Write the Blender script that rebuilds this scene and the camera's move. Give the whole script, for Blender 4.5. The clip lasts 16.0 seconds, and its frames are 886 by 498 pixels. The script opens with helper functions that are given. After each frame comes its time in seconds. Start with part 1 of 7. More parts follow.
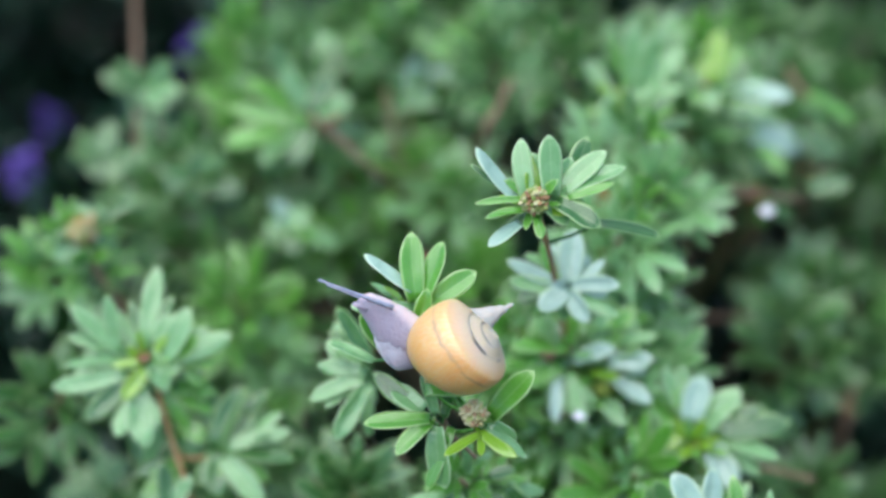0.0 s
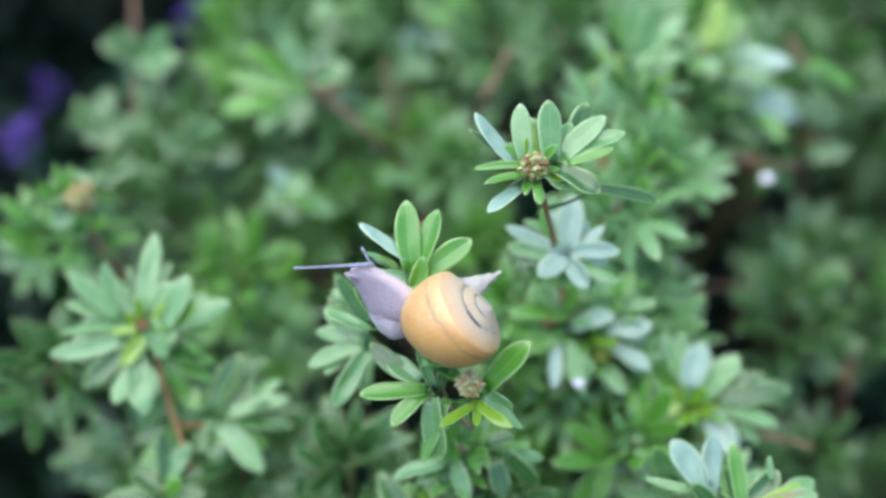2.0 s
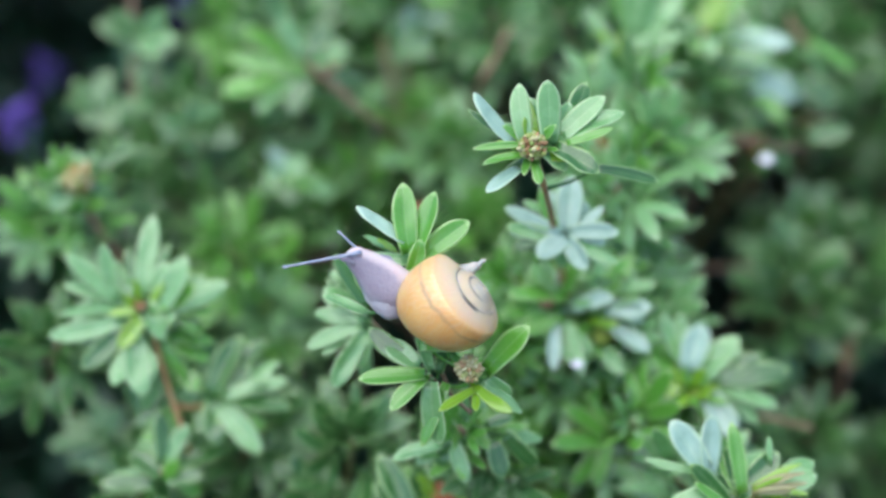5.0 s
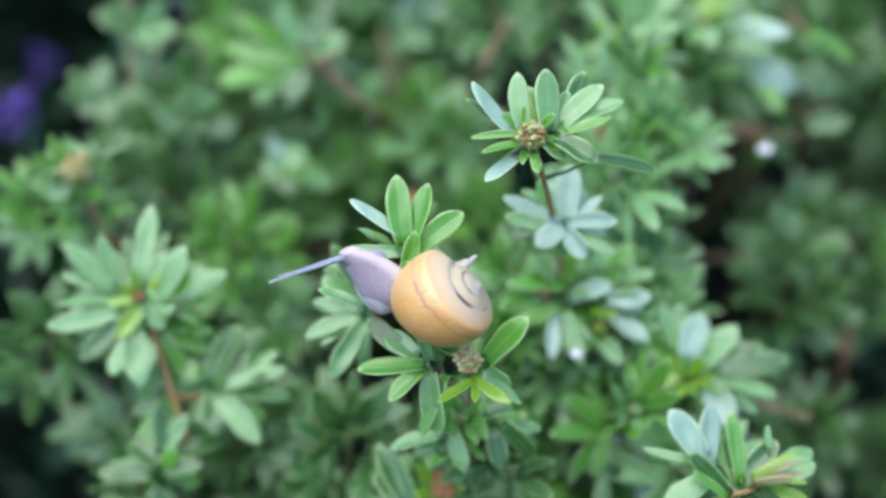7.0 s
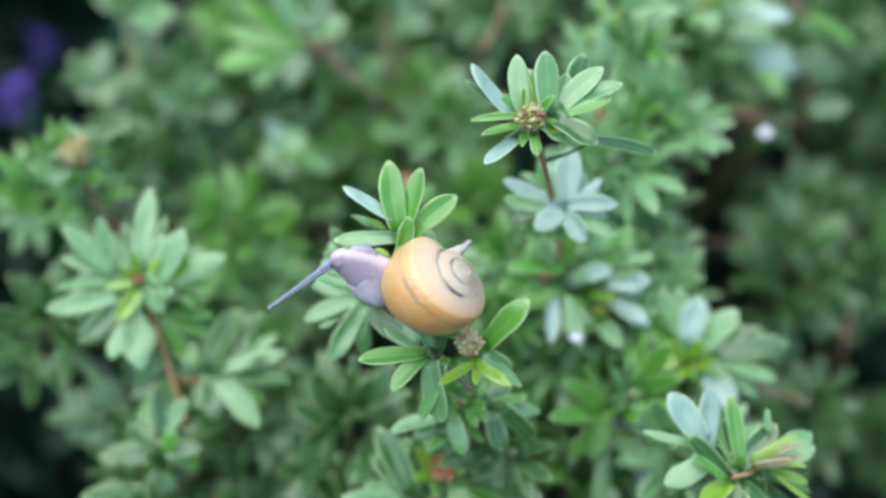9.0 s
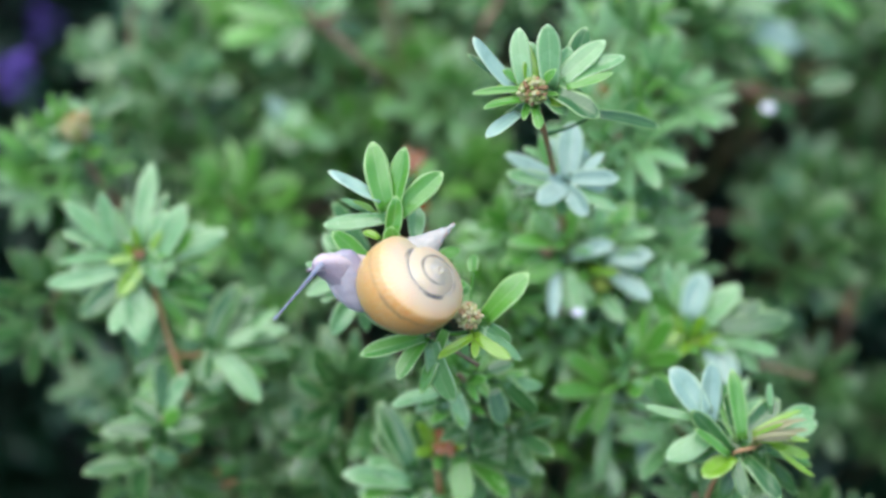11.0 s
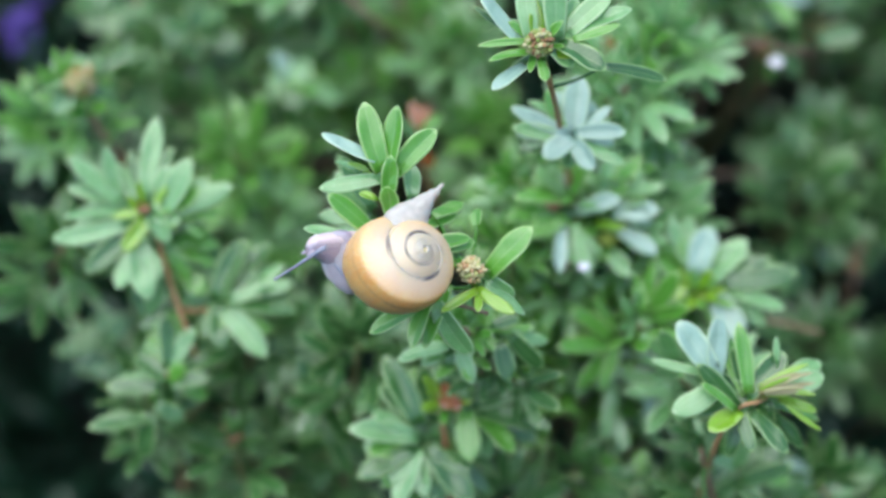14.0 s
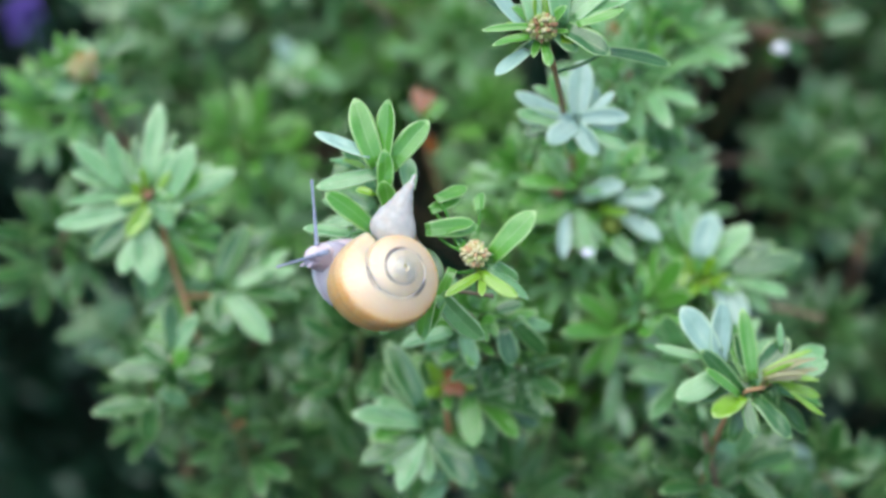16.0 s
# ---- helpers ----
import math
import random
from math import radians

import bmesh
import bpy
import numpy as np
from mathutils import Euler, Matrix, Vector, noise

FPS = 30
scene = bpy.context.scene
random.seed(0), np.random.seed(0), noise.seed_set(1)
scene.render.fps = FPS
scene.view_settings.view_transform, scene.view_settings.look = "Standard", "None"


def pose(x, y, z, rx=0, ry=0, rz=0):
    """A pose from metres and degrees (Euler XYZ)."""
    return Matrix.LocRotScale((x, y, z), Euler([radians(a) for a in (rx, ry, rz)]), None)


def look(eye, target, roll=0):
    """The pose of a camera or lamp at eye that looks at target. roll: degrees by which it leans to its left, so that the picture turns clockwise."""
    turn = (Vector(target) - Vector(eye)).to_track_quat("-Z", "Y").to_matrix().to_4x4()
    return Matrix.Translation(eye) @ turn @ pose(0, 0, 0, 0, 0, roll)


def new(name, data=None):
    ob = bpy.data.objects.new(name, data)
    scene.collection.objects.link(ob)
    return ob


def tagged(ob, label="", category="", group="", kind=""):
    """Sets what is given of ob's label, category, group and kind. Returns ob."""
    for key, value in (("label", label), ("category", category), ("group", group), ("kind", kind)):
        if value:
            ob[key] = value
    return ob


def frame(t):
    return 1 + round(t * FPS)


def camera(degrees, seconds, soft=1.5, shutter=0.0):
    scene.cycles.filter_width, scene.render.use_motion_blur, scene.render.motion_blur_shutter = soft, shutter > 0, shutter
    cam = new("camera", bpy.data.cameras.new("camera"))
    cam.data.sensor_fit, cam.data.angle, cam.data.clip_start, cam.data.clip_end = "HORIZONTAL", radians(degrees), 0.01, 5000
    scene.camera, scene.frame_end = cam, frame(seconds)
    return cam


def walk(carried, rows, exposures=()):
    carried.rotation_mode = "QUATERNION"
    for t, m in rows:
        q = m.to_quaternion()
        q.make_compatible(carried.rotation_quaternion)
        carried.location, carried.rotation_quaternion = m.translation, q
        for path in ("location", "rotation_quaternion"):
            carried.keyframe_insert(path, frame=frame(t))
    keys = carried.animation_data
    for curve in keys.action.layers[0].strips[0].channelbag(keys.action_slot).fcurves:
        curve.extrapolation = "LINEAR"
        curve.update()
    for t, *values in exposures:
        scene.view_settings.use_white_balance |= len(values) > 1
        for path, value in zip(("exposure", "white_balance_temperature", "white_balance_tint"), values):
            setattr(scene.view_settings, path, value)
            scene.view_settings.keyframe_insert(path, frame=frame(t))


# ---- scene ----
cam = camera(30, 16.0, soft=3.0)
cam.data.dof.use_dof = True
cam.data.dof.focus_distance = 0.337
cam.data.dof.aperture_fstop = 5.6
walk(cam, [
    (0, pose(-0.00000, -0.30000, 0.71000, 62.002, -0.009, 0.013)),
    (0.5, pose(0.00016, -0.30000, 0.70969, 61.928, -0.025, 0.040)),
    (1, pose(0.00018, -0.29975, 0.70912, 61.764, 0.028, 0.026)),
    (1.5, pose(0.00033, -0.29962, 0.70867, 61.485, 0.048, 0.022)),
    (2, pose(0.00005, -0.29963, 0.70794, 61.082, -0.009, -0.020)),
    (2.5, pose(0.00023, -0.29969, 0.70737, 60.889, -0.038, 0.005)),
    (3, pose(0.00006, -0.29934, 0.70723, 60.679, -0.030, -0.032)),
    (3.5, pose(0.00006, -0.29942, 0.70707, 60.566, 0.008, -0.047)),
    (4, pose(0.00005, -0.29924, 0.70712, 60.551, 0.004, -0.057)),
    (6.5, pose(0.00041, -0.29914, 0.70602, 60.415, 0.057, -0.086)),
    (7, pose(0.00038, -0.29924, 0.70597, 60.285, 0.052, -0.108)),
    (7.5, pose(0.00051, -0.29922, 0.70568, 60.208, 0.091, -0.129)),
    (8, pose(0.00065, -0.29911, 0.70539, 60.098, 0.083, -0.112)),
    (8.5, pose(0.00077, -0.29925, 0.70496, 60.015, 0.095, -0.103)),
    (9, pose(0.00060, -0.29933, 0.70483, 59.854, 0.043, -0.083)),
    (11.5, pose(0.00079, -0.29932, 0.70299, 58.982, 0.129, 0.010)),
    (12, pose(0.00108, -0.29911, 0.70284, 58.775, 0.273, -0.006)),
    (12.5, pose(0.00097, -0.29915, 0.70263, 58.576, 0.253, 0.000)),
    (13, pose(0.00085, -0.29910, 0.70218, 58.388, 0.259, 0.054)),
    (13.5, pose(0.00075, -0.29917, 0.70161, 58.097, 0.226, 0.111)),
    (14, pose(0.00089, -0.29907, 0.70121, 57.836, 0.249, 0.147)),
    (14.5, pose(0.00101, -0.29921, 0.70083, 57.673, 0.290, 0.148)),
    (15, pose(0.00074, -0.29891, 0.70081, 57.540, 0.260, 0.137)),
    (15.5, pose(0.00078, -0.29897, 0.70073, 57.452, 0.254, 0.172)),
    (16, pose(0.00087, -0.29912, 0.70060, 57.417, 0.285, 0.265)),
])

# ---- light: soft overcast day ----
SUN_EL, SUN_AZ = radians(70), radians(-139)
world = bpy.data.worlds.new("sky")
scene.world = world
world.use_nodes = True
wn = world.node_tree
sky = wn.nodes.new("ShaderNodeTexSky")
sky.sky_type = "NISHITA"
sky.sun_disc = False
sky.sun_elevation = SUN_EL
sky.sun_rotation = SUN_AZ
sky.air_density, sky.dust_density, sky.ozone_density = 1.0, 0.7, 1.0
wn.links.new(sky.outputs[0], wn.nodes["Background"].inputs[0])
wn.nodes["Background"].inputs[1].default_value = 0.155
sun = new("sun", bpy.data.lights.new("sun", "SUN"))
sun.data.energy, sun.data.angle, sun.data.color = 2.0, radians(80), (1.0, 0.97, 0.92)
sun.matrix_world = look((-0.35, -0.40, 2.0), (0, 0, 0.5))
scene.view_settings.exposure = 0.82


# ---- materials ----
def nodes(name):
    m = bpy.data.materials.new(name)
    m.use_nodes = True
    t = m.node_tree
    return m, t, t.nodes["Principled BSDF"]


def add(t, kind, **values):
    n = t.nodes.new(kind)
    for k, v in values.items():
        n.inputs[k.replace("_", " ")].default_value = v
    return n


def mixed(t, fac, a, b):
    n = t.nodes.new("ShaderNodeMix")
    n.data_type = "RGBA"
    for sock, v in ((n.inputs[0], fac), (n.inputs[6], a), (n.inputs[7], b)):
        if isinstance(v, bpy.types.NodeSocket):
            t.links.new(v, sock)
        elif isinstance(v, tuple):
            sock.default_value = (*v, 1)
        else:
            sock.default_value = v
    return n.outputs[2]


def ranged(t, v, lo, hi, a=0.0, b=1.0):
    n = add(t, "ShaderNodeMapRange", From_Min=lo, From_Max=hi, To_Min=a, To_Max=b)
    t.links.new(v, n.inputs["Value"])
    return n.outputs[0]


def maths(t, op, a, b=0.0):
    n = t.nodes.new("ShaderNodeMath")
    n.operation = op
    for sock, v in zip(n.inputs, (a, b)):
        if isinstance(v, bpy.types.NodeSocket):
            t.links.new(v, sock)
        else:
            sock.default_value = v
    return n.outputs[0]


def noise_of(t, scale, detail=3.0):
    c = t.nodes.new("ShaderNodeTexCoord")
    n = add(t, "ShaderNodeTexNoise", Scale=scale, Detail=detail)
    t.links.new(c.outputs["Object"], n.inputs["Vector"])
    return n.outputs[0]


def leaf_material(name, deep, light, rim, rough=0.34, thin=0.42, gloss=1.95):
    """Leaf with a pale hairy margin, a midrib and side veins, uneven green; lets light through."""
    m, t, p = nodes(name)
    uv = t.nodes.new("ShaderNodeUVMap")
    sep = t.nodes.new("ShaderNodeSeparateXYZ")
    t.links.new(uv.outputs[0], sep.inputs[0])
    along, across = sep.outputs[0], maths(t, "ABSOLUTE", sep.outputs[1])
    info = t.nodes.new("ShaderNodeObjectInfo")
    geo = t.nodes.new("ShaderNodeNewGeometry")
    blotch = noise_of(t, 260.0)
    fine = noise_of(t, 2400.0, 2.0)
    luck = maths(t, "ADD", maths(t, "MULTIPLY", info.outputs["Random"], 0.5), maths(t, "MULTIPLY", geo.outputs["Random Per Island"], 0.5))
    tone = maths(t, "ADD", maths(t, "MULTIPLY", luck, 0.7), maths(t, "MULTIPLY", ranged(t, blotch, 0.3, 0.7), 0.3))
    colour = mixed(t, tone, deep, light)
    edge = maths(t, "MAXIMUM", ranged(t, across, 0.72, 0.90), ranged(t, along, 0.91, 0.975))
    edge = maths(t, "MULTIPLY", edge, ranged(t, fine, 0.25, 0.6, 0.5, 1.0))
    rib = ranged(t, across, 0.03, 0.13, 1.0, 0.0)
    wave = maths(t, "SINE", maths(t, "MULTIPLY", maths(t, "SUBTRACT", along, maths(t, "MULTIPLY", across, 0.16)), 52.0))
    vein = ranged(t, wave, 0.75, 1.0)
    colour = mixed(t, maths(t, "MULTIPLY", edge, 0.9), colour, rim)
    colour = mixed(t, maths(t, "MULTIPLY", rib, 0.16), colour, rim)
    colour = mixed(t, maths(t, "MULTIPLY", vein, 0.04), colour, rim)
    t.links.new(colour, p.inputs["Base Color"])
    t.links.new(ranged(t, blotch, 0.3, 0.7, rough - 0.08, rough + 0.14), p.inputs["Roughness"])
    p.inputs["Specular IOR Level"].default_value = 0.55
    p.inputs["Coat Weight"].default_value = 0.75
    p.inputs["Coat Roughness"].default_value = 0.22
    p.inputs["Coat IOR"].default_value = gloss
    height = maths(t, "ADD", maths(t, "MULTIPLY", maths(t, "ADD", rib, maths(t, "MULTIPLY", vein, 0.5)), -0.6), maths(t, "MULTIPLY", fine, 0.5))
    bump = add(t, "ShaderNodeBump", Strength=0.4, Distance=0.0004)
    t.links.new(height, bump.inputs["Height"])
    t.links.new(bump.outputs[0], p.inputs["Normal"])
    tl = t.nodes.new("ShaderNodeBsdfTranslucent")
    t.links.new(colour, tl.inputs[0])
    mix = t.nodes.new("ShaderNodeMixShader")
    mix.inputs[0].default_value = thin
    t.links.new(p.outputs[0], mix.inputs[1])
    t.links.new(tl.outputs[0], mix.inputs[2])
    t.links.new(mix.outputs[0], t.nodes["Material Output"].inputs[0])
    return m


def grained(name, a, b, scale, rough=0.7, bump_size=0.0004, sub=0.0, stretch=(1, 1, 1)):
    """Two-tone surface with coarse and fine grain."""
    m, t, p = nodes(name)
    c = t.nodes.new("ShaderNodeTexCoord")
    mp = add(t, "ShaderNodeMapping", Scale=stretch)
    t.links.new(c.outputs["Object"], mp.inputs[0])
    coarse, fine = add(t, "ShaderNodeTexNoise", Scale=scale, Detail=4.0), add(t, "ShaderNodeTexNoise", Scale=scale * 7, Detail=3.0)
    t.links.new(mp.outputs[0], coarse.inputs["Vector"])
    t.links.new(mp.outputs[0], fine.inputs["Vector"])
    f = maths(t, "ADD", maths(t, "MULTIPLY", coarse.outputs[0], 0.6), maths(t, "MULTIPLY", fine.outputs[0], 0.4))
    t.links.new(mixed(t, ranged(t, f, 0.35, 0.65), a, b), p.inputs["Base Color"])
    p.inputs["Roughness"].default_value = rough
    bp = add(t, "ShaderNodeBump", Strength=0.6, Distance=bump_size)
    t.links.new(f, bp.inputs["Height"])
    t.links.new(bp.outputs[0], p.inputs["Normal"])
    if sub:
        p.inputs["Subsurface Weight"].default_value = sub
        p.inputs["Subsurface Radius"].default_value = (0.0022, 0.0014, 0.0011)
        p.inputs["Subsurface Scale"].default_value = 1.0
    return m


GREEN = leaf_material("leaf_green", (0.036, 0.165, 0.030), (0.095, 0.31, 0.065), (0.54, 0.82, 0.34))
YOUNGISH = leaf_material("leaf_fresh_green", (0.115, 0.43, 0.036), (0.20, 0.56, 0.072), (0.58, 0.84, 0.34))
YOUNG = leaf_material("leaf_yellow_green", (0.25, 0.54, 0.02), (0.35, 0.64, 0.04), (0.54, 0.74, 0.20))
PALE = leaf_material("leaf_pale_green", (0.20, 0.49, 0.15), (0.35, 0.68, 0.30), (0.66, 0.88, 0.50), 0.22)
# silvery underside tone that also carries sky sheen and glare as colour
HOARY = leaf_material("leaf_silvery_sheen", (0.36, 0.60, 0.46), (0.55, 0.77, 0.65), (0.68, 0.88, 0.62), 0.28, 0.36)
RUSTY = leaf_material("leaf_rusty_orange", (0.36, 0.085, 0.02), (0.50, 0.18, 0.03), (0.50, 0.28, 0.08))
# leaf green darkened: the shade inside the shrub is put into this colour
SHADE_LEAF = leaf_material("leaf_shade_green", (0.008, 0.052, 0.022), (0.020, 0.095, 0.042), (0.06, 0.19, 0.10), gloss=1.45)
CREAM = leaf_material("sepal_cream", (0.42, 0.41, 0.14), (0.52, 0.50, 0.22), (0.54, 0.50, 0.28))
BARK = grained("bark_brown", (0.21, 0.13, 0.08), (0.36, 0.25, 0.165), 400, 0.75, stretch=(1, 1, 0.2))
# near-black copy of the bark: inner shade is put into the colour
SHADE_BARK = grained("bark_shade_dark", (0.014, 0.015, 0.011), (0.03, 0.03, 0.022), 120, 0.9)
GREEN_BARK = grained("bark_young_green", (0.15, 0.16, 0.06), (0.26, 0.25, 0.10), 400, 0.6, stretch=(1, 1, 0.2))
RED_BARK = grained("bark_red_brown", (0.40, 0.21, 0.09), (0.56, 0.35, 0.17), 400, 0.6, stretch=(1, 1, 0.2))


def speckled(name, tones):
    """Crowded small bud grains, each of one of the given tones."""
    m, t, p = nodes(name)
    geo = t.nodes.new("ShaderNodeNewGeometry")
    ramp = t.nodes.new("ShaderNodeValToRGB")
    ramp.color_ramp.interpolation = "CONSTANT"
    for i, c in enumerate(tones):
        e = ramp.color_ramp.elements[i] if i < 2 else ramp.color_ramp.elements.new(i / len(tones))
        e.position = i / len(tones)
        e.color = (*c, 1)
    t.links.new(geo.outputs["Random Per Island"], ramp.inputs[0])
    t.links.new(mixed(t, ranged(t, noise_of(t, 900.0), 0.3, 0.7, 0.0, 0.4), ramp.outputs[0], (0.30, 0.22, 0.10)), p.inputs["Base Color"])
    p.inputs["Roughness"].default_value = 0.6
    return m


BUD_GRAINS = speckled("bud_grains_mixed", ((0.36, 0.46, 0.12), (0.62, 0.62, 0.34), (0.26, 0.13, 0.06), (0.50, 0.56, 0.24), (0.24, 0.40, 0.08), (0.46, 0.26, 0.12)))
BUD_STRAW = speckled("bud_grains_straw", ((0.66, 0.58, 0.26), (0.74, 0.70, 0.40), (0.60, 0.38, 0.20), (0.72, 0.66, 0.36), (0.50, 0.58, 0.22)))
BUD_WARM = speckled("bud_grains_warm", ((0.52, 0.28, 0.08), (0.52, 0.48, 0.24), (0.36, 0.42, 0.18), (0.56, 0.36, 0.12), (0.48, 0.46, 0.28)))
BUD_GREEN = grained("bud_green", (0.22, 0.34, 0.05), (0.40, 0.46, 0.10), 500, 0.6)
BUD_PINK = grained("bud_pink_brown", (0.42, 0.16, 0.08), (0.50, 0.34, 0.22), 500, 0.65)
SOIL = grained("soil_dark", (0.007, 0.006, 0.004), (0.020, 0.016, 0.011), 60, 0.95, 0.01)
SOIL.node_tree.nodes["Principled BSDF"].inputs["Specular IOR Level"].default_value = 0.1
WALL = grained("wall_unseen_dark", (0.05, 0.055, 0.045), (0.10, 0.10, 0.085), 6, 0.9, 0.004)
TAIL_SKIN = grained("snail_skin_pale", (0.42, 0.41, 0.37), (0.56, 0.54, 0.49), 700, 0.34, 0.0002, 0.7)
HORN = grained("tentacle_skin_grey", (0.20, 0.23, 0.33), (0.36, 0.40, 0.49), 900, 0.4, 0.0001, 0.4)
PETAL = grained("petal_violet", (0.08, 0.045, 0.30), (0.15, 0.09, 0.44), 300, 0.6)
GREEN_LEAF, BRIGHT_LEAF, PALE_LEAF, HOARY_LEAF = GREEN, YOUNGISH, PALE, HOARY


def skin_material(name, back, flank, fringe):
    """Moist snail skin: pinkish back, lavender flank, thin pale fringe along the sole; fine warts."""
    m, t, p = nodes(name)
    uv = t.nodes.new("ShaderNodeUVMap")
    sep = t.nodes.new("ShaderNodeSeparateXYZ")
    t.links.new(uv.outputs[0], sep.inputs[0])
    side = sep.outputs[1]
    c = t.nodes.new("ShaderNodeTexCoord")
    warts = add(t, "ShaderNodeTexVoronoi", Scale=1500.0)
    t.links.new(c.outputs["Object"], warts.inputs["Vector"])
    blotch = noise_of(t, 420.0)
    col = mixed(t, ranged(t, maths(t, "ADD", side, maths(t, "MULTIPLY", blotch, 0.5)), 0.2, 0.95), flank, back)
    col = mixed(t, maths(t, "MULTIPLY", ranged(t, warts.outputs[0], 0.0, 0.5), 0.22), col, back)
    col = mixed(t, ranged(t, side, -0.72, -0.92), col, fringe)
    t.links.new(col, p.inputs["Base Color"])
    p.inputs["Roughness"].default_value = 0.36
    p.inputs["Coat Weight"].default_value = 0.3
    p.inputs["Coat Roughness"].default_value = 0.25
    p.inputs["Subsurface Weight"].default_value = 0.6
    p.inputs["Subsurface Radius"].default_value = (0.0022, 0.0016, 0.0016)
    p.inputs["Subsurface Scale"].default_value = 1.0
    bp = add(t, "ShaderNodeBump", Strength=0.5, Distance=0.00018)
    t.links.new(maths(t, "SUBTRACT", maths(t, "MULTIPLY", blotch, 0.6), warts.outputs[0]), bp.inputs["Height"])
    t.links.new(bp.outputs[0], p.inputs["Normal"])
    return m


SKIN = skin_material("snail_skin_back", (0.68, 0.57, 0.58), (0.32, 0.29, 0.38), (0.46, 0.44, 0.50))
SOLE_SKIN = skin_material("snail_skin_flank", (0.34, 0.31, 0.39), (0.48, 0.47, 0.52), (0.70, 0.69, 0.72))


def shell_material(line):
    """Yellow shell: growth lines across the whorl, a thin brown spiral line along the suture."""
    m, t, p = nodes("snail_shell_yellow")
    uv = t.nodes.new("ShaderNodeUVMap")
    sep = t.nodes.new("ShaderNodeSeparateXYZ")
    t.links.new(uv.outputs[0], sep.inputs[0])
    u, v = sep.outputs[0], sep.outputs[1]
    wob = noise_of(t, 350.0)
    lines = maths(t, "SINE", maths(t, "ADD", maths(t, "MULTIPLY", u, 330.0), maths(t, "MULTIPLY", wob, 30.0)))
    col = mixed(t, ranged(t, wob, 0.3, 0.7), (0.80, 0.42, 0.10), (0.82, 0.50, 0.16))
    col = mixed(t, maths(t, "MULTIPLY", ranged(t, lines, 0.2, 1.0), 0.34), col, (0.80, 0.62, 0.38))
    # pale upper whorls and lip: sky light on the shell's top put into the colour
    lit_pale = maths(t, "MULTIPLY", maths(t, "MAXIMUM", ranged(t, v, 0.11, 0.28, 1.0, 0.0), maths(t, "MAXIMUM", ranged(t, u, 3.2, 3.65, 1.0, 0.0), ranged(t, u, 4.16, 4.40))), 0.85)
    col = mixed(t, lit_pale, col, (0.74, 0.56, 0.37))
    scar = ranged(t, maths(t, "ABSOLUTE", maths(t, "SUBTRACT", v, maths(t, "ADD", maths(t, "MULTIPLY", wob, 0.05), 0.30))), 0.005, 0.013, 1.0, 0.0)
    scar = maths(t, "MULTIPLY", scar, maths(t, "MULTIPLY", ranged(t, noise_of(t, 160.0), 0.44, 0.6, 0.35, 1.0), ranged(t, u, 3.3, 3.6)))
    col = mixed(t, maths(t, "MULTIPLY", scar, 0.5), col, (0.22, 0.12, 0.06))
    off = maths(t, "ABSOLUTE", maths(t, "SUBTRACT", v, line))
    band = ranged(t, off, 0.014, 0.026, 1.0, 0.0)
    band = maths(t, "MULTIPLY", band, ranged(t, noise_of(t, 130.0), 0.40, 0.54, 0.05, 1.0))
    band = maths(t, "MULTIPLY", band, ranged(t, u, 2.5, 2.9))
    col = mixed(t, band, col, (0.06, 0.03, 0.02))
    t.links.new(col, p.inputs["Base Color"])
    t.links.new(ranged(t, wob, 0.3, 0.7, 0.5, 0.65), p.inputs["Roughness"])
    p.inputs["Coat Weight"].default_value = 1.0
    p.inputs["Coat IOR"].default_value = 2.0
    p.inputs["Coat Roughness"].default_value = 0.45
    p.inputs["Subsurface Weight"].default_value = 0.8
    p.inputs["Subsurface Radius"].default_value = (0.0032, 0.0024, 0.0011)
    p.inputs["Subsurface Scale"].default_value = 1.0
    bp = add(t, "ShaderNodeBump", Strength=0.25, Distance=0.00012)
    t.links.new(lines, bp.inputs["Height"])
    t.links.new(bp.outputs[0], p.inputs["Normal"])
    return m


# ---- building helpers ----
def link_mesh(name, verts, faces, material, parent=None, uvs=None, label=""):
    me = bpy.data.meshes.new(name)
    me.from_pydata([tuple(v) for v in verts], [], faces)
    if uvs is not None:
        lay = me.uv_layers.new(name="UVMap")
        for lp in me.loops:
            lay.data[lp.index].uv = uvs[lp.vertex_index]
    for pl in me.polygons:
        pl.use_smooth = True
    me.materials.append(material)
    me.update()
    ob = new(name, me)
    if parent:
        ob.parent = parent
    if label:
        tagged(ob, label)
    return ob


def tube(points, radii, sides=8):
    """Verts and faces of a closed tapering tube along points."""
    pts = [Vector(p) for p in points]
    verts, faces, side = [], [], None
    for i, p in enumerate(pts):
        d = (pts[min(i + 1, len(pts) - 1)] - pts[max(i - 1, 0)]).normalized()
        side = (d.orthogonal() if side is None else side - d * side.dot(d)).normalized()
        up = d.cross(side)
        for k in range(sides):
            a = 2 * math.pi * k / sides
            verts.append(p + (side * math.cos(a) + up * math.sin(a)) * radii[i])
    for i in range(len(pts) - 1):
        for k in range(sides):
            a, b = i * sides + k, i * sides + (k + 1) % sides
            faces.append((a, b, b + sides, a + sides))
    faces.append(tuple(range(sides))[::-1])
    faces.append(tuple(range((len(pts) - 1) * sides, len(pts) * sides)))
    return verts, faces


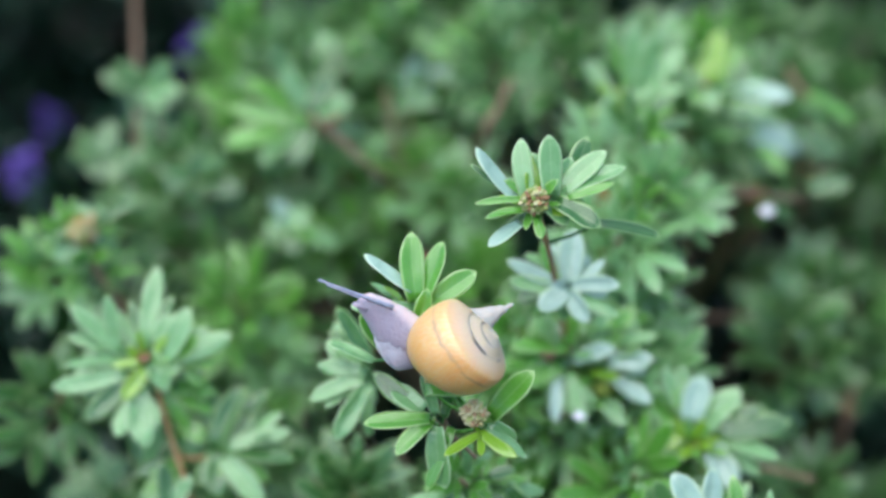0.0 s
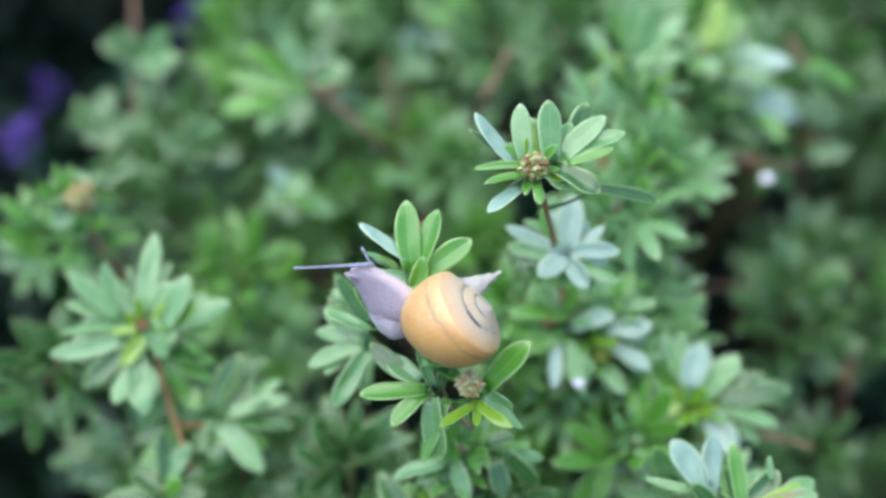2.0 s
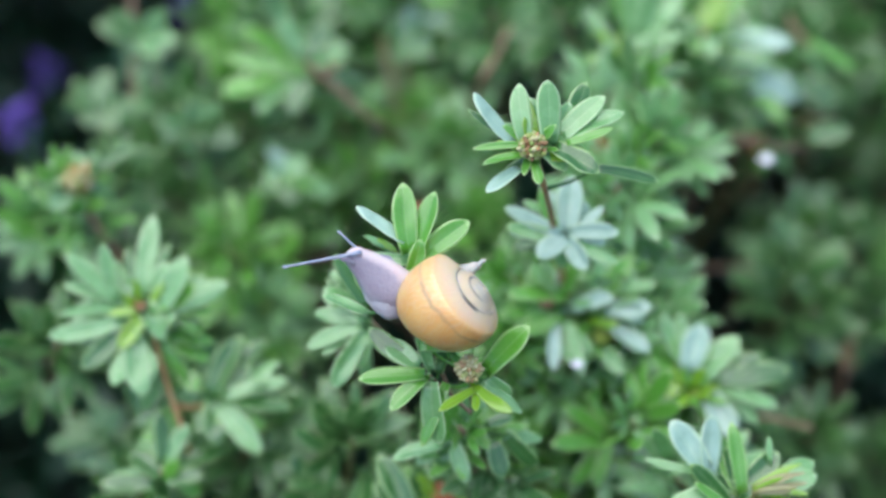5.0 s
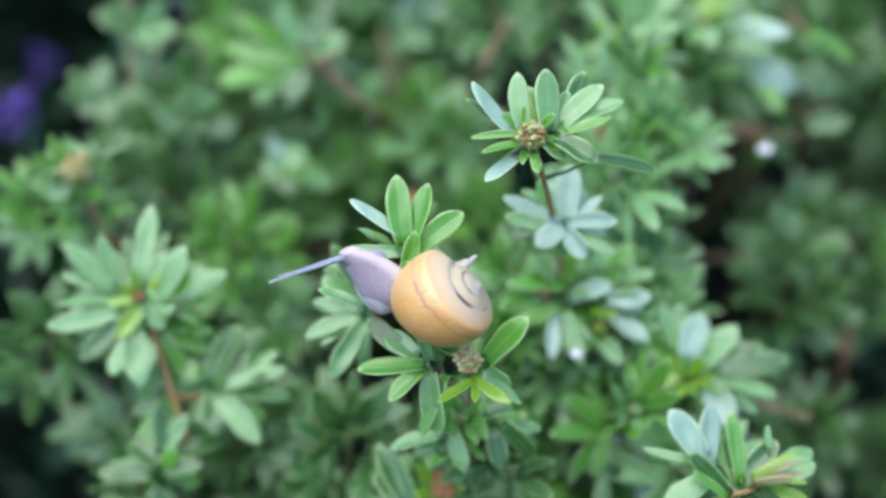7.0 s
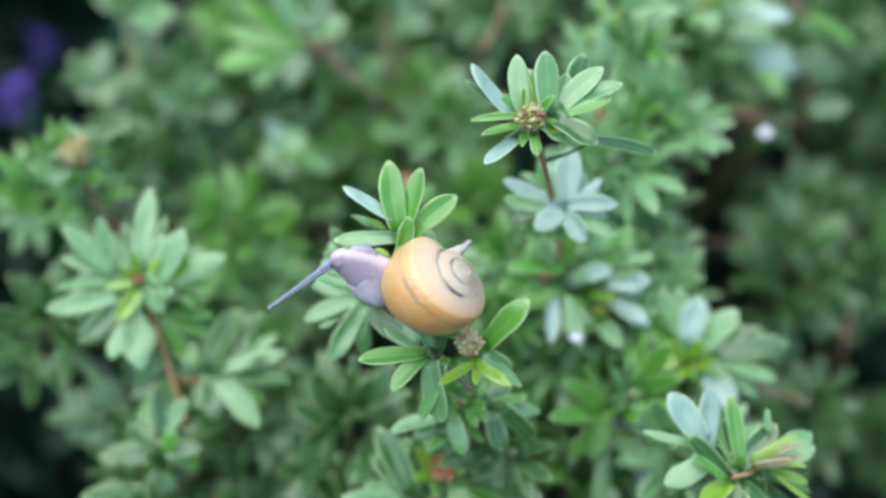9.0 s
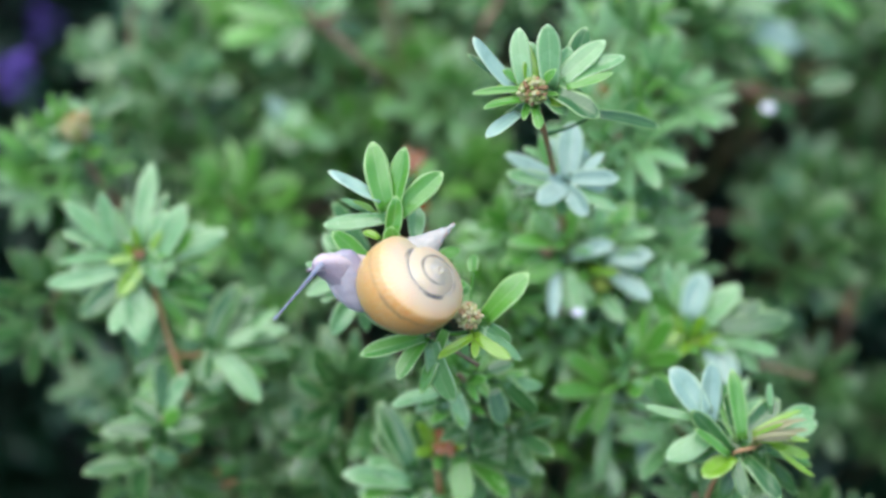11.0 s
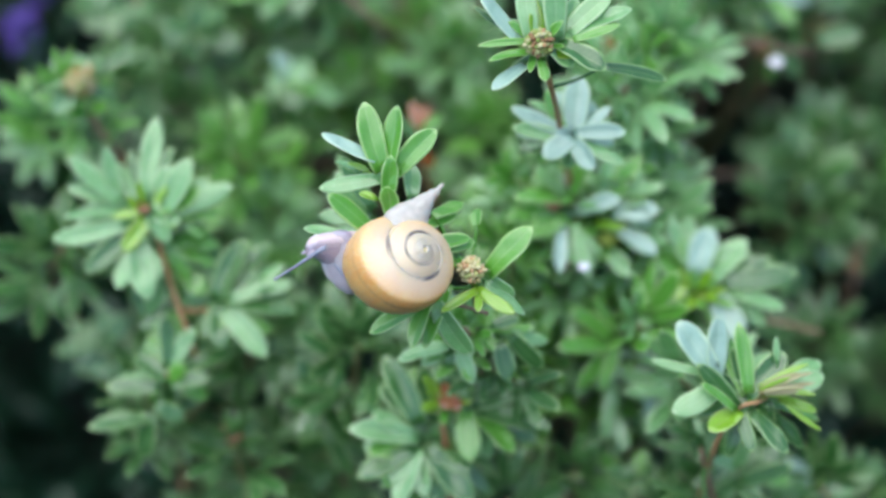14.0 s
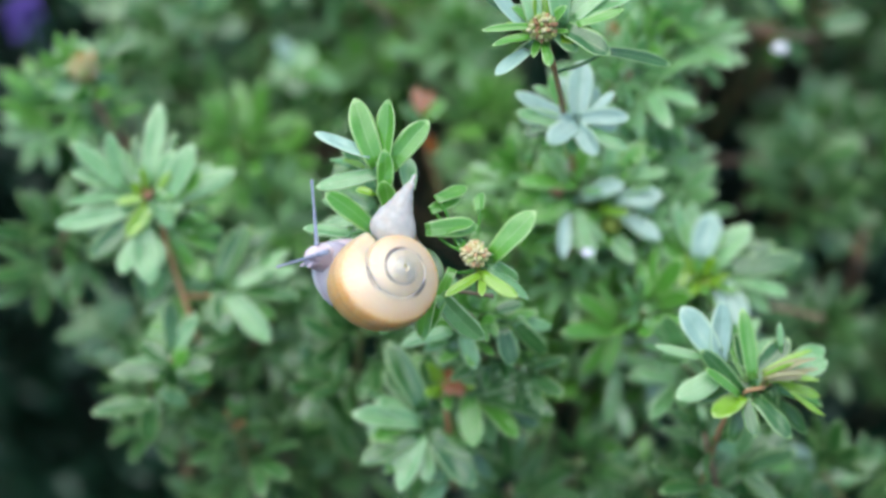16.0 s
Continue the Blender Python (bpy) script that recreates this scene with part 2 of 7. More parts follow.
def smooth_line(points, steps=5):
    """Points along a rounded line through the given ones."""
    p = [Vector(q) for q in points]
    p = [p[0] * 2 - p[1]] + p + [p[-1] * 2 - p[-2]]
    res = []
    for i in range(1, len(p) - 2):
        for k in range(steps):
            t = k / steps
            res.append(0.5 * (2 * p[i] + (p[i + 1] - p[i - 1]) * t + (2 * p[i - 1] - 5 * p[i] + 4 * p[i + 1] - p[i + 2]) * t * t
                              + (3 * p[i] - p[i - 1] - 3 * p[i + 1] + p[i + 2]) * t ** 3))
    res.append(p[-2])
    return res


def blade(length, width, rows_n=9, cols=6, bend=0.15, fold=0.25, thick=0.00022, wavy=0.0, swing=0.0):
    """Verts, faces and uvs of one leaflet along +x, its upper side to +z: strap-shaped, blunt tip, folded along the rib."""
    verts, faces, uvs = [], [], []
    for side in (1, -1):
        for i in range(rows_n + 1):
            u = 1 - (1 - i / rows_n) ** 1.55
            if u < 0.64:
                half = width / 2 * (0.64 + 0.36 * math.sin(math.pi / 2 * u / 0.64))
            else:
                half = width / 2 * max(0.06, max(0.0, 1 - ((u - 0.64) / 0.36) ** 2.0) ** 0.62)
            for j in range(cols + 1):
                v = 2 * j / cols - 1
                z = fold * abs(v) ** 1.5 * half - bend * length * u * u + wavy * half * math.sin(u * 9 + v * 2)
                z += side * thick * (1 - 0.7 * abs(v) ** 3) / 2
                verts.append((length * u - 0.12 * half * v * v, half * v + swing * length * u * (u - 0.3), z))
                uvs.append((u, v))
    n, w = (rows_n + 1) * (cols + 1), cols + 1
    for i in range(rows_n):
        for j in range(cols):
            a = i * w + j
            faces.append((a, a + w, a + w + 1, a + 1))
            faces.append((n + a, n + a + 1, n + a + w + 1, n + a + w))
        a, b = i * w, i * w + cols
        faces.append((a, n + a, n + a + w, a + w))
        faces.append((b, b + w, n + b + w, n + b))
    a = rows_n * w
    for j in range(cols):
        faces.append((j, j + 1, n + j + 1, n + j))
        faces.append((a + j, n + a + j, n + a + j + 1, a + j + 1))
    return verts, faces, uvs


def sway(x, y, z, turn):
    """A shoot's pose: leaning with the shrub's face, turned about the line of sight."""
    return pose(x, y, z, -28) @ pose(0, 0, 0, 0, turn, 0)


def aim(a, b):
    """A pose at a (mm, in the snail's space) whose +x points to b."""
    a, b = Vector(a) / 1000, Vector(b) / 1000
    x = (b - a).normalized()
    y = Vector((0, 1, 0))
    y = (y - x * y.dot(x)).normalized()
    return Matrix.Translation(a) @ Matrix((x, y, x.cross(y))).transposed().to_4x4()


def turned(apex, spin):
    """The shell's turn on the snail: the way its apex points."""
    z = Vector(apex).normalized()
    x = Vector((-0.6, 0.7, -0.2))
    x = (x - z * x.dot(z)).normalized()
    return Matrix((x, z.cross(x), z)).transposed().to_4x4() @ pose(0, 0, 0, 0, 0, spin)


# ---- ground ----
def ground_sheet():
    n, verts, faces = 60, [], []
    for i in range(n + 1):
        for j in range(n + 1):
            x, y = ((2 * i / n - 1) ** 3) * 400, ((2 * j / n - 1) ** 3) * 400
            verts.append((x, y, 0.02 * noise.noise((x * 3, y * 3, 0))))
    for i in range(n):
        for j in range(n):
            a = i * (n + 1) + j
            faces.append((a, a + n + 1, a + n + 2, a + 1))
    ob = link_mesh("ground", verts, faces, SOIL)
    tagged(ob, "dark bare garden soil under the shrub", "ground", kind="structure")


ground_sheet()


def added_walls():
    """Unseen walls, added behind and beside the onlooker; close the place, block low sky."""
    for name, x0, x1, y0, y1 in (("wall_south", -5.0, 5.0, -5.2, -5.0), ("wall_west", -5.2, -5.0, -5.2, 5.0), ("wall_east", 5.0, 5.2, -5.2, 5.0)):
        z1, b = 1.2, 0.02
        v = [(x, y, z) for z in (-0.1, z1 - b) for x, y in ((x0, y0), (x1, y0), (x1, y1), (x0, y1))] + [(x, y, z1) for x, y in ((x0 + b, y0 + b), (x1 - b, y0 + b), (x1 - b, y1 - b), (x0 + b, y1 - b))]
        f = [(0, 1, 5, 4), (1, 2, 6, 5), (2, 3, 7, 6), (3, 0, 4, 7), (4, 5, 9, 8), (5, 6, 10, 9), (6, 7, 11, 10), (7, 4, 8, 11), (8, 9, 10, 11)]
        tagged(link_mesh(name, v, f, WALL), "plain dark unseen wall, added to block low sky light", "wall", kind="structure")


added_walls()

# ---- the shrub ----
shrub = tagged(new("shrub"), "dense green cinquefoil shrub with small wet leaves and reddish twigs", "shrub")
shrub.location = (0, 0, 0)


def branch(points, r0, r1, material=BARK):
    """A woody branch of the shrub."""
    line = smooth_line(points, 6)
    radii = [r0 + (r1 - r0) * i / (len(line) - 1) for i in range(len(line))]
    for i in range(1, len(line) - 1):
        line[i] = line[i] + Vector(noise.noise_vector(line[i] * 40)) * radii[i] * 0.5
    v, f = tube(line, radii)
    return link_mesh("branch", v, f, material, shrub)


def twig(points, diameter):
    """A thin bare twig that runs down into the shrub."""
    return branch(points, diameter / 2500, diameter / 1700)


def trunk_and_branches():
    rng = random.Random(5)
    for k in range(9):
        a = 2 * math.pi * k / 16 + rng.uniform(-0.2, 0.2)
        foot = Vector((0.05 * math.cos(a), 0.34 + 0.05 * math.sin(a), -0.02))
        top = Vector((rng.uniform(-0.28, 0.28), rng.uniform(0.30, 0.55), rng.uniform(0.38, 0.55)))
        mid = foot.lerp(top, 0.5) + Vector((rng.uniform(-0.04, 0.04), rng.uniform(0.0, 0.06), 0.03))
        branch([foot, mid, top], 0.006, 0.0018, SHADE_BARK)


trunk_and_branches()


def shoot(place):
    """A leafy shoot; its leaflets and buds are its children. Local: x across, y away, z up along the shrub's face."""
    ob = new("shoot", bpy.data.meshes.new("shoot"))
    ob.parent = shrub
    ob.matrix_basis = sway(*place, 0)
    return ob


def stem(ob, points, radius, material):
    """The stem of a shoot, through points in mm."""
    line = smooth_line([Vector(p) / 1000 for p in points], 6)
    STEMS[ob.name] = line
    n = len(line)
    v, f = tube(line, [radius / 1000 * (0.55 + 0.55 * i / (n - 1) + (0.18 if i % 6 == 0 else 0)) for i in range(n)])
    ob.data.from_pydata([tuple(q) for q in v], [], f)
    for pl in ob.data.polygons:
        pl.use_smooth = True
    ob.data.materials.append(material)
    ob.data.update()


leaf_rng = random.Random(11)
STEMS = {}
GROWN = {}
SPECIAL = {"leaf_rusty_orange": "withered rusty orange leaflet", "sepal_cream": "pale cream yellow sepal", "leaf_yellow_green": "young yellow green leaflet", "leaf_silvery_sheen": "silvery leaflet, underside tone and sky sheen put into its colour"}


def leaflet(ob, base, tip, width, material):
    """One leaflet from base to tip (mm in the shoot's space)."""
    GROWN.setdefault(ob.name, []).append((Vector(base), Vector(tip), width, material))
    base, tip = Vector(base) / 1000, Vector(tip) / 1000
    x = (tip - base).normalized()
    face = Vector((leaf_rng.uniform(-0.6, 0.6), -1, 0.65 + leaf_rng.uniform(-0.6, 0.6)))
    z = (face - x * face.dot(x)).normalized()
    length = (tip - base).length
    bend = leaf_rng.uniform(0.02, 0.16)
    v, f, uv = blade(length, width / 1000, 10, 8, bend, leaf_rng.uniform(-0.1, 0.45), wavy=leaf_rng.uniform(0.0, 0.10), swing=leaf_rng.uniform(-0.14, 0.14))
    m = Matrix((x, z.cross(x), z)).transposed().to_4x4()
    m = Matrix.Translation(base) @ m @ pose(0, 0, 0, 0, -math.degrees(math.atan(bend)), 0)
    near = min(STEMS[ob.name], key=lambda q: (q - base).length)
    if (near - base).length > 0.001:
        inv = m.inverted()
        mid = base.lerp(near, 0.5) + Vector((0, 0.0006 + 0.25 * (near - base).length, -0.0008))
        tv, tf = tube(smooth_line([inv @ near, inv @ mid, Vector((0.0008, 0, 0))], 3), [0.0005, 0.00042, 0.0004, 0.00038, 0.00036, 0.00035, 0.00032], 6)
        o = len(v)
        v, f, uv = v + tv, f + [tuple(i + o for i in q) for q in tf], uv + [(0.5, 0.4)] * len(tv)
    lf = link_mesh("leaflet", v, f, material, ob, uv, SPECIAL.get(material.name, ""))
    lf.matrix_basis = m
    return lf


def backing(ob, n=16):
    """Older leaflets close behind a shoot's face, lower on its stem."""
    rng = random.Random(len(STEMS) * 7)
    line = STEMS[ob.name]
    for k in range(n):
        at = line[min(len(line) - 1, 2 + k % 8)] * 1000
        a, r = k * 2.4 + rng.uniform(-0.3, 0.3), rng.uniform(8, 16)
        base = at + Vector((1.5 * math.cos(a), rng.uniform(1, 3), 1.5 * math.sin(a)))
        tip = base + Vector((r * math.cos(a), rng.uniform(1, 7), r * math.sin(a)))
        leaflet(ob, base, tip, rng.uniform(3.6, 5.4), rng.choice((GREEN, PALE, YOUNGISH, GREEN)))


def palmate(ob, share=0.6):
    """Shorter side leaflets that leave the same leaf stalk as the long ones."""
    rng = random.Random(len(GROWN[ob.name]))
    for base, tip, width, material in list(GROWN[ob.name]):
        way = tip - base
        if way.length < 9 or rng.random() > share:
            continue
        for side in (-1, 1):
            turn = Matrix.Rotation(side * rng.uniform(0.40, 0.66), 3, "Y")
            start = base + way * rng.uniform(0.06, 0.16) + Vector((0, 0.8, 0))
            leaflet(ob, start, start + turn @ way * rng.uniform(0.58, 0.78), width * rng.uniform(0.66, 0.86), YOUNGISH if rng.random() < 0.3 else material)


def heart(ob, at, n=7, reach=5.0):
    """Small folded young leaflets round a shoot's heart, pointing outwards and to the light."""
    rng = random.Random(len(STEMS) * 5 + n)
    for k in range(n):
        a = k * 2.4 + rng.uniform(-0.3, 0.3)
        r = reach * rng.uniform(0.7, 1.2)
        base = Vector(at) + Vector((0.8 * math.cos(a), 1.0, 0.8 * math.sin(a)))
        leaflet(ob, base, base + Vector((r * math.cos(a), -rng.uniform(1.0, 4.0), r * math.sin(a) + 1.0)), rng.uniform(1.7, 2.6), rng.choice((YOUNGISH, YOUNG, YOUNGISH)))


def bud(ob, at, radius, material):
    """A closed bud: overlapping scales round a core."""
    r = radius / 1000
    verts, faces = [], []
    rng = random.Random(int(at[0] * 10))

    def scale_piece(base, axis, out, length, width):
        side = axis.cross(out).normalized()
        start = len(verts)
        for i in range(5):
            u = i / 4
            h = width * math.sin(math.pi * (0.15 + 0.8 * u)) / 2
            c = base + axis * length * u + out * (length * (0.35 * math.sin(u * 2.6)))
            for k in (-1, 0, 1):
                verts.append(c + side * h * k - out * abs(k) * h * 0.5)
        for i in range(4):
            for k in range(2):
                a = start + i * 3 + k
                faces.append((a, a + 1, a + 4, a + 3))

    axis = Vector((0, -0.75, 0.66))
    e1 = axis.orthogonal().normalized()
    e2 = axis.cross(e1)
    core = bmesh.new()
    bmesh.ops.create_icosphere(core, subdivisions=2, radius=r * 0.5)
    for q in core.verts:
        q.co *= 1 + 0.25 * noise.noise(q.co * 900)
    core.verts.index_update()
    verts.extend(q.co.copy() for q in core.verts)
    faces.extend(tuple(q.index for q in fc.verts) for fc in core.faces)
    core.free()
    for ring, n in ((1.0, 8), (0.7, 7), (0.35, 5)):
        for k in range(n):
            a = 2 * math.pi * k / n + ring * 2 + rng.uniform(-0.2, 0.2)
            out = e1 * math.cos(a) + e2 * math.sin(a)
            scale_piece(-axis * r * 0.7 + out * r * 0.5 * ring, (axis + out * 0.25 * ring).normalized(), out, r * rng.uniform(1.2, 1.8), r * 0.62)
    b = link_mesh("bud", verts, faces, material, ob)
    b.location = Vector(at) / 1000
    return b


def bud_cluster(ob, at, radius, material):
    """A crowded head of tiny pointed bud grains."""
    r = radius / 1000
    rng = random.Random(int(at[0] * 10) + 3)
    verts, faces = [], []
    core = bmesh.new()
    bmesh.ops.create_icosphere(core, subdivisions=1, radius=1)
    core.verts.index_update()
    ico = [q.co.copy() for q in core.verts]
    tri = [tuple(q.index for q in fc.verts) for fc in core.faces]
    core.free()
    for k in range(90):
        z = 1 - 1.7 * (k + 0.5) / 90
        a = k * 2.39996
        h = (1 - z * z) ** 0.5
        d = Vector((h * math.cos(a), -z, h * math.sin(a))) + Vector((rng.uniform(-0.1, 0.1), rng.uniform(-0.1, 0.1), rng.uniform(-0.1, 0.1)))
        c = d * r * rng.uniform(0.62, 0.9)
        n, long = r * rng.uniform(0.13, 0.2), rng.uniform(1.2, 2.1)
        d = d.normalized()
        o = len(verts)
        verts.extend(c + q * n + d * q.dot(d) * n * (long - 1) for q in ico)
        faces.extend(tuple(i + o for i in q) for q in tri)
    o = len(verts)
    verts.extend(q * r * 0.66 for q in ico)
    faces.extend(tuple(i + o for i in q) for q in tri)
    b = link_mesh("bud", verts, faces, material, ob, None, "crowded straw and green bud head")
    b.location = Vector(at) / 1000
    return b



snail_shoot = shoot((0.0063, -0.0139, 0.5154))
stem(snail_shoot, [(0.0, 0.0, 2.9), (0.7, 12.0, -4.3), (3.2, 66.0, -18.4), (8.7, 116.0, -42.5)], 0.41, GREEN_BARK)
leaflet(snail_shoot, (3.5, 0.0, 2.6), (12.6, -2.0, 12.0), 5.6, YOUNGISH)
leaflet(snail_shoot, (1.4, -3.0, -0.6), (-5.8, -8.0, -4.8), 2.5, YOUNG)
leaflet(snail_shoot, (1.4, -3.0, -0.2), (8.0, -8.0, -5.4), 2.9, YOUNG)
leaflet(snail_shoot, (2.8, 0.0, 0.5), (11.5, 1.0, -5.4), 2.7, PALE)
leaflet(snail_shoot, (4.0, 0.0, 1.4), (8.7, 2.0, -2.9), 3.3, PALE)
leaflet(snail_shoot, (1.4, -3.0, -1.2), (1.6, -7.0, -4.7), 1.8, YOUNG)
leaflet(snail_shoot, (-6.1, 4.0, 7.8), (-0.2, 6.0, 9.9), 3.5, YOUNGISH)
leaflet(snail_shoot, (-10.1, 3.0, 8.1), (0.8, 6.0, 8.9), 4.3, YOUNGISH)
leaflet(snail_shoot, (-8.0, 8.0, 14.1), (-1.4, 12.0, 16.7), 3.1, YOUNGISH)
leaflet(snail_shoot, (-9.2, 8.0, 11.8), (-3.1, 12.0, 14.8), 2.9, YOUNGISH)
leaflet(snail_shoot, (1.4, 8.0, 11.8), (1.2, 11.0, 15.3), 2.9, YOUNGISH)
leaflet(snail_shoot, (-4.5, 3.0, 0.0), (-9.6, 3.0, -13.2), 3.3, YOUNGISH)
bud_cluster(snail_shoot, (0.0, -2.0, 3.5), 2.9, BUD_STRAW)

low_shoot = shoot((-0.0019, -0.0112, 0.5161))
stem(low_shoot, [(0.0, 1.0, -0.1), (3.8, 4.0, -3.8), (8.9, 6.0, -8.8)], 0.41, BARK)
leaflet(low_shoot, (-0.9, 0.0, 0.0), (-14.8, 1.0, -1.2), 4.6, YOUNGISH)
leaflet(low_shoot, (-0.9, 0.0, -0.7), (-8.4, -2.0, -6.7), 3.9, YOUNGISH)
leaflet(low_shoot, (0.5, 0.0, -1.5), (1.1, 2.0, -14.7), 5.3, PALE)
leaflet(low_shoot, (-2.7, 3.0, 1.4), (-13.4, 6.0, 8.3), 4.3, GREEN)
leaflet(low_shoot, (-2.1, 2.0, 1.7), (-9.2, 5.0, 6.4), 4.7, PALE)
leaflet(low_shoot, (0.2, 2.0, 0.8), (-3.1, 4.0, 9.1), 3.3, PALE)
leaflet(low_shoot, (2.0, 3.0, 0.2), (3.8, 5.0, 7.3), 2.9, GREEN)

top_shoot = shoot((-0.0132, -0.0049, 0.5279))
stem(top_shoot, [(0.0, 0.0, 3.5), (2.1, 1.0, -2.4), (6.6, 4.0, -12.0), (13.7, 10.0, -23.4)], 0.47, BARK)
leaflet(top_shoot, (-1.6, 0.0, 4.2), (-7.4, 1.0, 17.6), 5.4, YOUNGISH)
leaflet(top_shoot, (-0.4, 0.0, 4.2), (1.4, 0.0, 17.8), 5.0, YOUNGISH)
leaflet(top_shoot, (1.0, 0.0, 4.0), (8.4, -1.0, 14.0), 5.0, YOUNGISH)
leaflet(top_shoot, (-3.1, 0.0, 6.4), (-14.9, 1.0, 10.6), 3.5, HOARY)
leaflet(top_shoot, (-1.2, 2.0, 2.9), (-14.7, 4.0, -0.7), 3.7, PALE)
leaflet(top_shoot, (-0.2, -2.0, -2.3), (0.4, -4.0, 7.7), 3.6, YOUNGISH)
leaflet(top_shoot, (-2.6, -1.0, -8.8), (-11.7, -3.0, -0.4), 4.9, YOUNGISH)
leaflet(top_shoot, (-7.1, 2.0, -10.3), (-17.3, 3.0, -8.5), 3.5, PALE)
leaflet(top_shoot, (0.9, -2.0, -4.7), (0.4, -5.0, 1.4), 4.3, YOUNGISH)
leaflet(top_shoot, (-2.6, 0.0, -1.7), (-6.1, 0.0, -0.6), 2.1, YOUNG)
leaflet(top_shoot, (-7.2, 6.0, 3.5), (-12.1, 11.0, 5.3), 2.9, PALE)
leaflet(top_shoot, (4.8, 4.0, -0.8), (4.2, 7.0, 6.0), 3.9, PALE)
leaflet(top_shoot, (-4.7, 4.0, 3.7), (-9.0, 7.0, 5.4), 2.4, YOUNG)

upper_shoot = shoot((0.0195, 0.0086, 0.5554))
stem(upper_shoot, [(0.1, 1.0, 1.2), (2.2, 7.0, -5.8), (5.3, 27.0, -13.3), (9.6, 65.0, -23.6), (12.9, 95.0, -33.8), (19.0, 155.0, -62.9)], 0.80, RED_BARK)
heart(upper_shoot, (-0.5, 0.5, 1.0), 8, 6.0)
leaflet(upper_shoot, (-4.1, 0.0, 2.1), (-13.4, -1.0, 12.1), 4.0, HOARY)
leaflet(upper_shoot, (-5.0, 2.0, 2.8), (-14.3, 3.0, 9.0), 2.0, GREEN)
leaflet(upper_shoot, (-1.8, 0.0, 2.3), (-4.4, 1.0, 14.4), 4.4, PALE)
leaflet(upper_shoot, (0.3, 1.0, 2.7), (-2.6, 2.0, 14.0), 2.8, YOUNG)
leaflet(upper_shoot, (3.1, 0.0, 2.7), (2.5, 0.0, 15.4), 5.4, PALE)
leaflet(upper_shoot, (6.9, 4.0, 4.0), (11.3, 7.0, 15.4), 4.9, GREEN)
leaflet(upper_shoot, (6.2, 2.0, 3.3), (18.5, 5.0, 9.7), 4.2, PALE)
leaflet(upper_shoot, (6.6, 0.0, 2.3), (16.6, 1.0, 4.9), 2.3, YOUNGISH)
leaflet(upper_shoot, (4.3, 0.0, 1.3), (13.1, -2.0, -3.9), 5.1, GREEN)
leaflet(upper_shoot, (-1.5, 0.0, 2.0), (-13.0, -2.0, 1.5), 1.7, YOUNGISH)
leaflet(upper_shoot, (-0.9, 0.0, -0.4), (-10.9, -3.0, -1.8), 2.7, YOUNGISH)
leaflet(upper_shoot, (-3.3, 0.0, -2.9), (-10.0, -3.0, -7.9), 3.7, HOARY)
leaflet(upper_shoot, (-0.2, -1.0, -1.8), (1.2, -4.0, -6.2), 2.4, YOUNGISH)
leaflet(upper_shoot, (12.8, 10.0, -2.7), (27.7, 14.0, -4.6), 2.9, GREEN)
leaflet(upper_shoot, (1.4, 1.0, 1.0), (6.6, 0.0, -3.2), 4.2, PALE)
leaflet(upper_shoot, (-0.8, 3.0, 2.2), (-7.2, 4.0, 5.8), 3.0, GREEN)
leaflet(upper_shoot, (3.9, 2.5, 2.2), (14.6, 4.5, 12.5), 4.7, PALE)
leaflet(upper_shoot, (3.9, 2.5, 2.2), (16.2, 4.5, 7.0), 4.0, GREEN)
leaflet(upper_shoot, (3.9, 2.5, 2.2), (11.9, 4.5, -0.5), 4.0, YOUNGISH)
leaflet(upper_shoot, (3.9, 2.5, 2.2), (7.5, 4.5, 11.1), 4.2, PALE)
leaflet(upper_shoot, (3.9, 2.5, 2.2), (-0.1, 4.5, 12.3), 4.0, PALE)
leaflet(upper_shoot, (3.9, 2.5, 2.2), (-8.2, 4.5, 7.0), 3.5, PALE)
leaflet(upper_shoot, (3.9, 2.5, 2.2), (-6.6, 4.5, -5.4), 3.0, GREEN)
leaflet(upper_shoot, (3.9, 2.5, 2.2), (-4.9, 4.5, -0.1), 3.0, YOUNGISH)
bud_cluster(upper_shoot, (-0.5, -2.0, 1.6), 3.0, BUD_GRAINS)

middle_shoot = shoot((0.0260, 0.0311, 0.5253))
stem(middle_shoot, [(-1.2, 1.0, 5.5), (0.6, 3.0, -1.5), (1.6, 13.0, -6.0), (4.0, 30.0, -13.0), (8.0, 50.0, -30.0)], 0.9, RED_BARK)
leaflet(middle_shoot, (2.8, 1.0, -1.0), (4.2, 3.0, 12.3), 6.4, HOARY)
leaflet(middle_shoot, (1.7, 0.0, -1.1), (-11.4, 0.0, 4.8), 3.5, HOARY)
leaflet(middle_shoot, (1.2, 0.0, -2.1), (-11.1, -1.0, 0.7), 3.9, PALE)
leaflet(middle_shoot, (2.7, 0.0, -1.9), (-4.5, -3.0, -5.6), 5.4, HOARY)
leaflet(middle_shoot, (0.9, 2.0, 1.6), (-6.8, 3.0, 7.0), 2.6, PALE)
leaflet(middle_shoot, (3.1, 0.0, -0.8), (14.4, -1.0, 0.3), 4.1, HOARY)
leaflet(middle_shoot, (3.1, 0.0, -2.4), (13.8, -2.0, -8.0), 3.9, PALE)
leaflet(middle_shoot, (2.7, 0.0, -2.6), (7.5, -4.0, -8.4), 4.6, HOARY)
leaflet(middle_shoot, (1.2, 1.0, -2.9), (-2.8, -2.0, -6.7), 1.9, YOUNGISH)
leaflet(middle_shoot, (1.0, 3.0, -1.9), (-9.3, 4.0, -4.9), 3.9, GREEN)
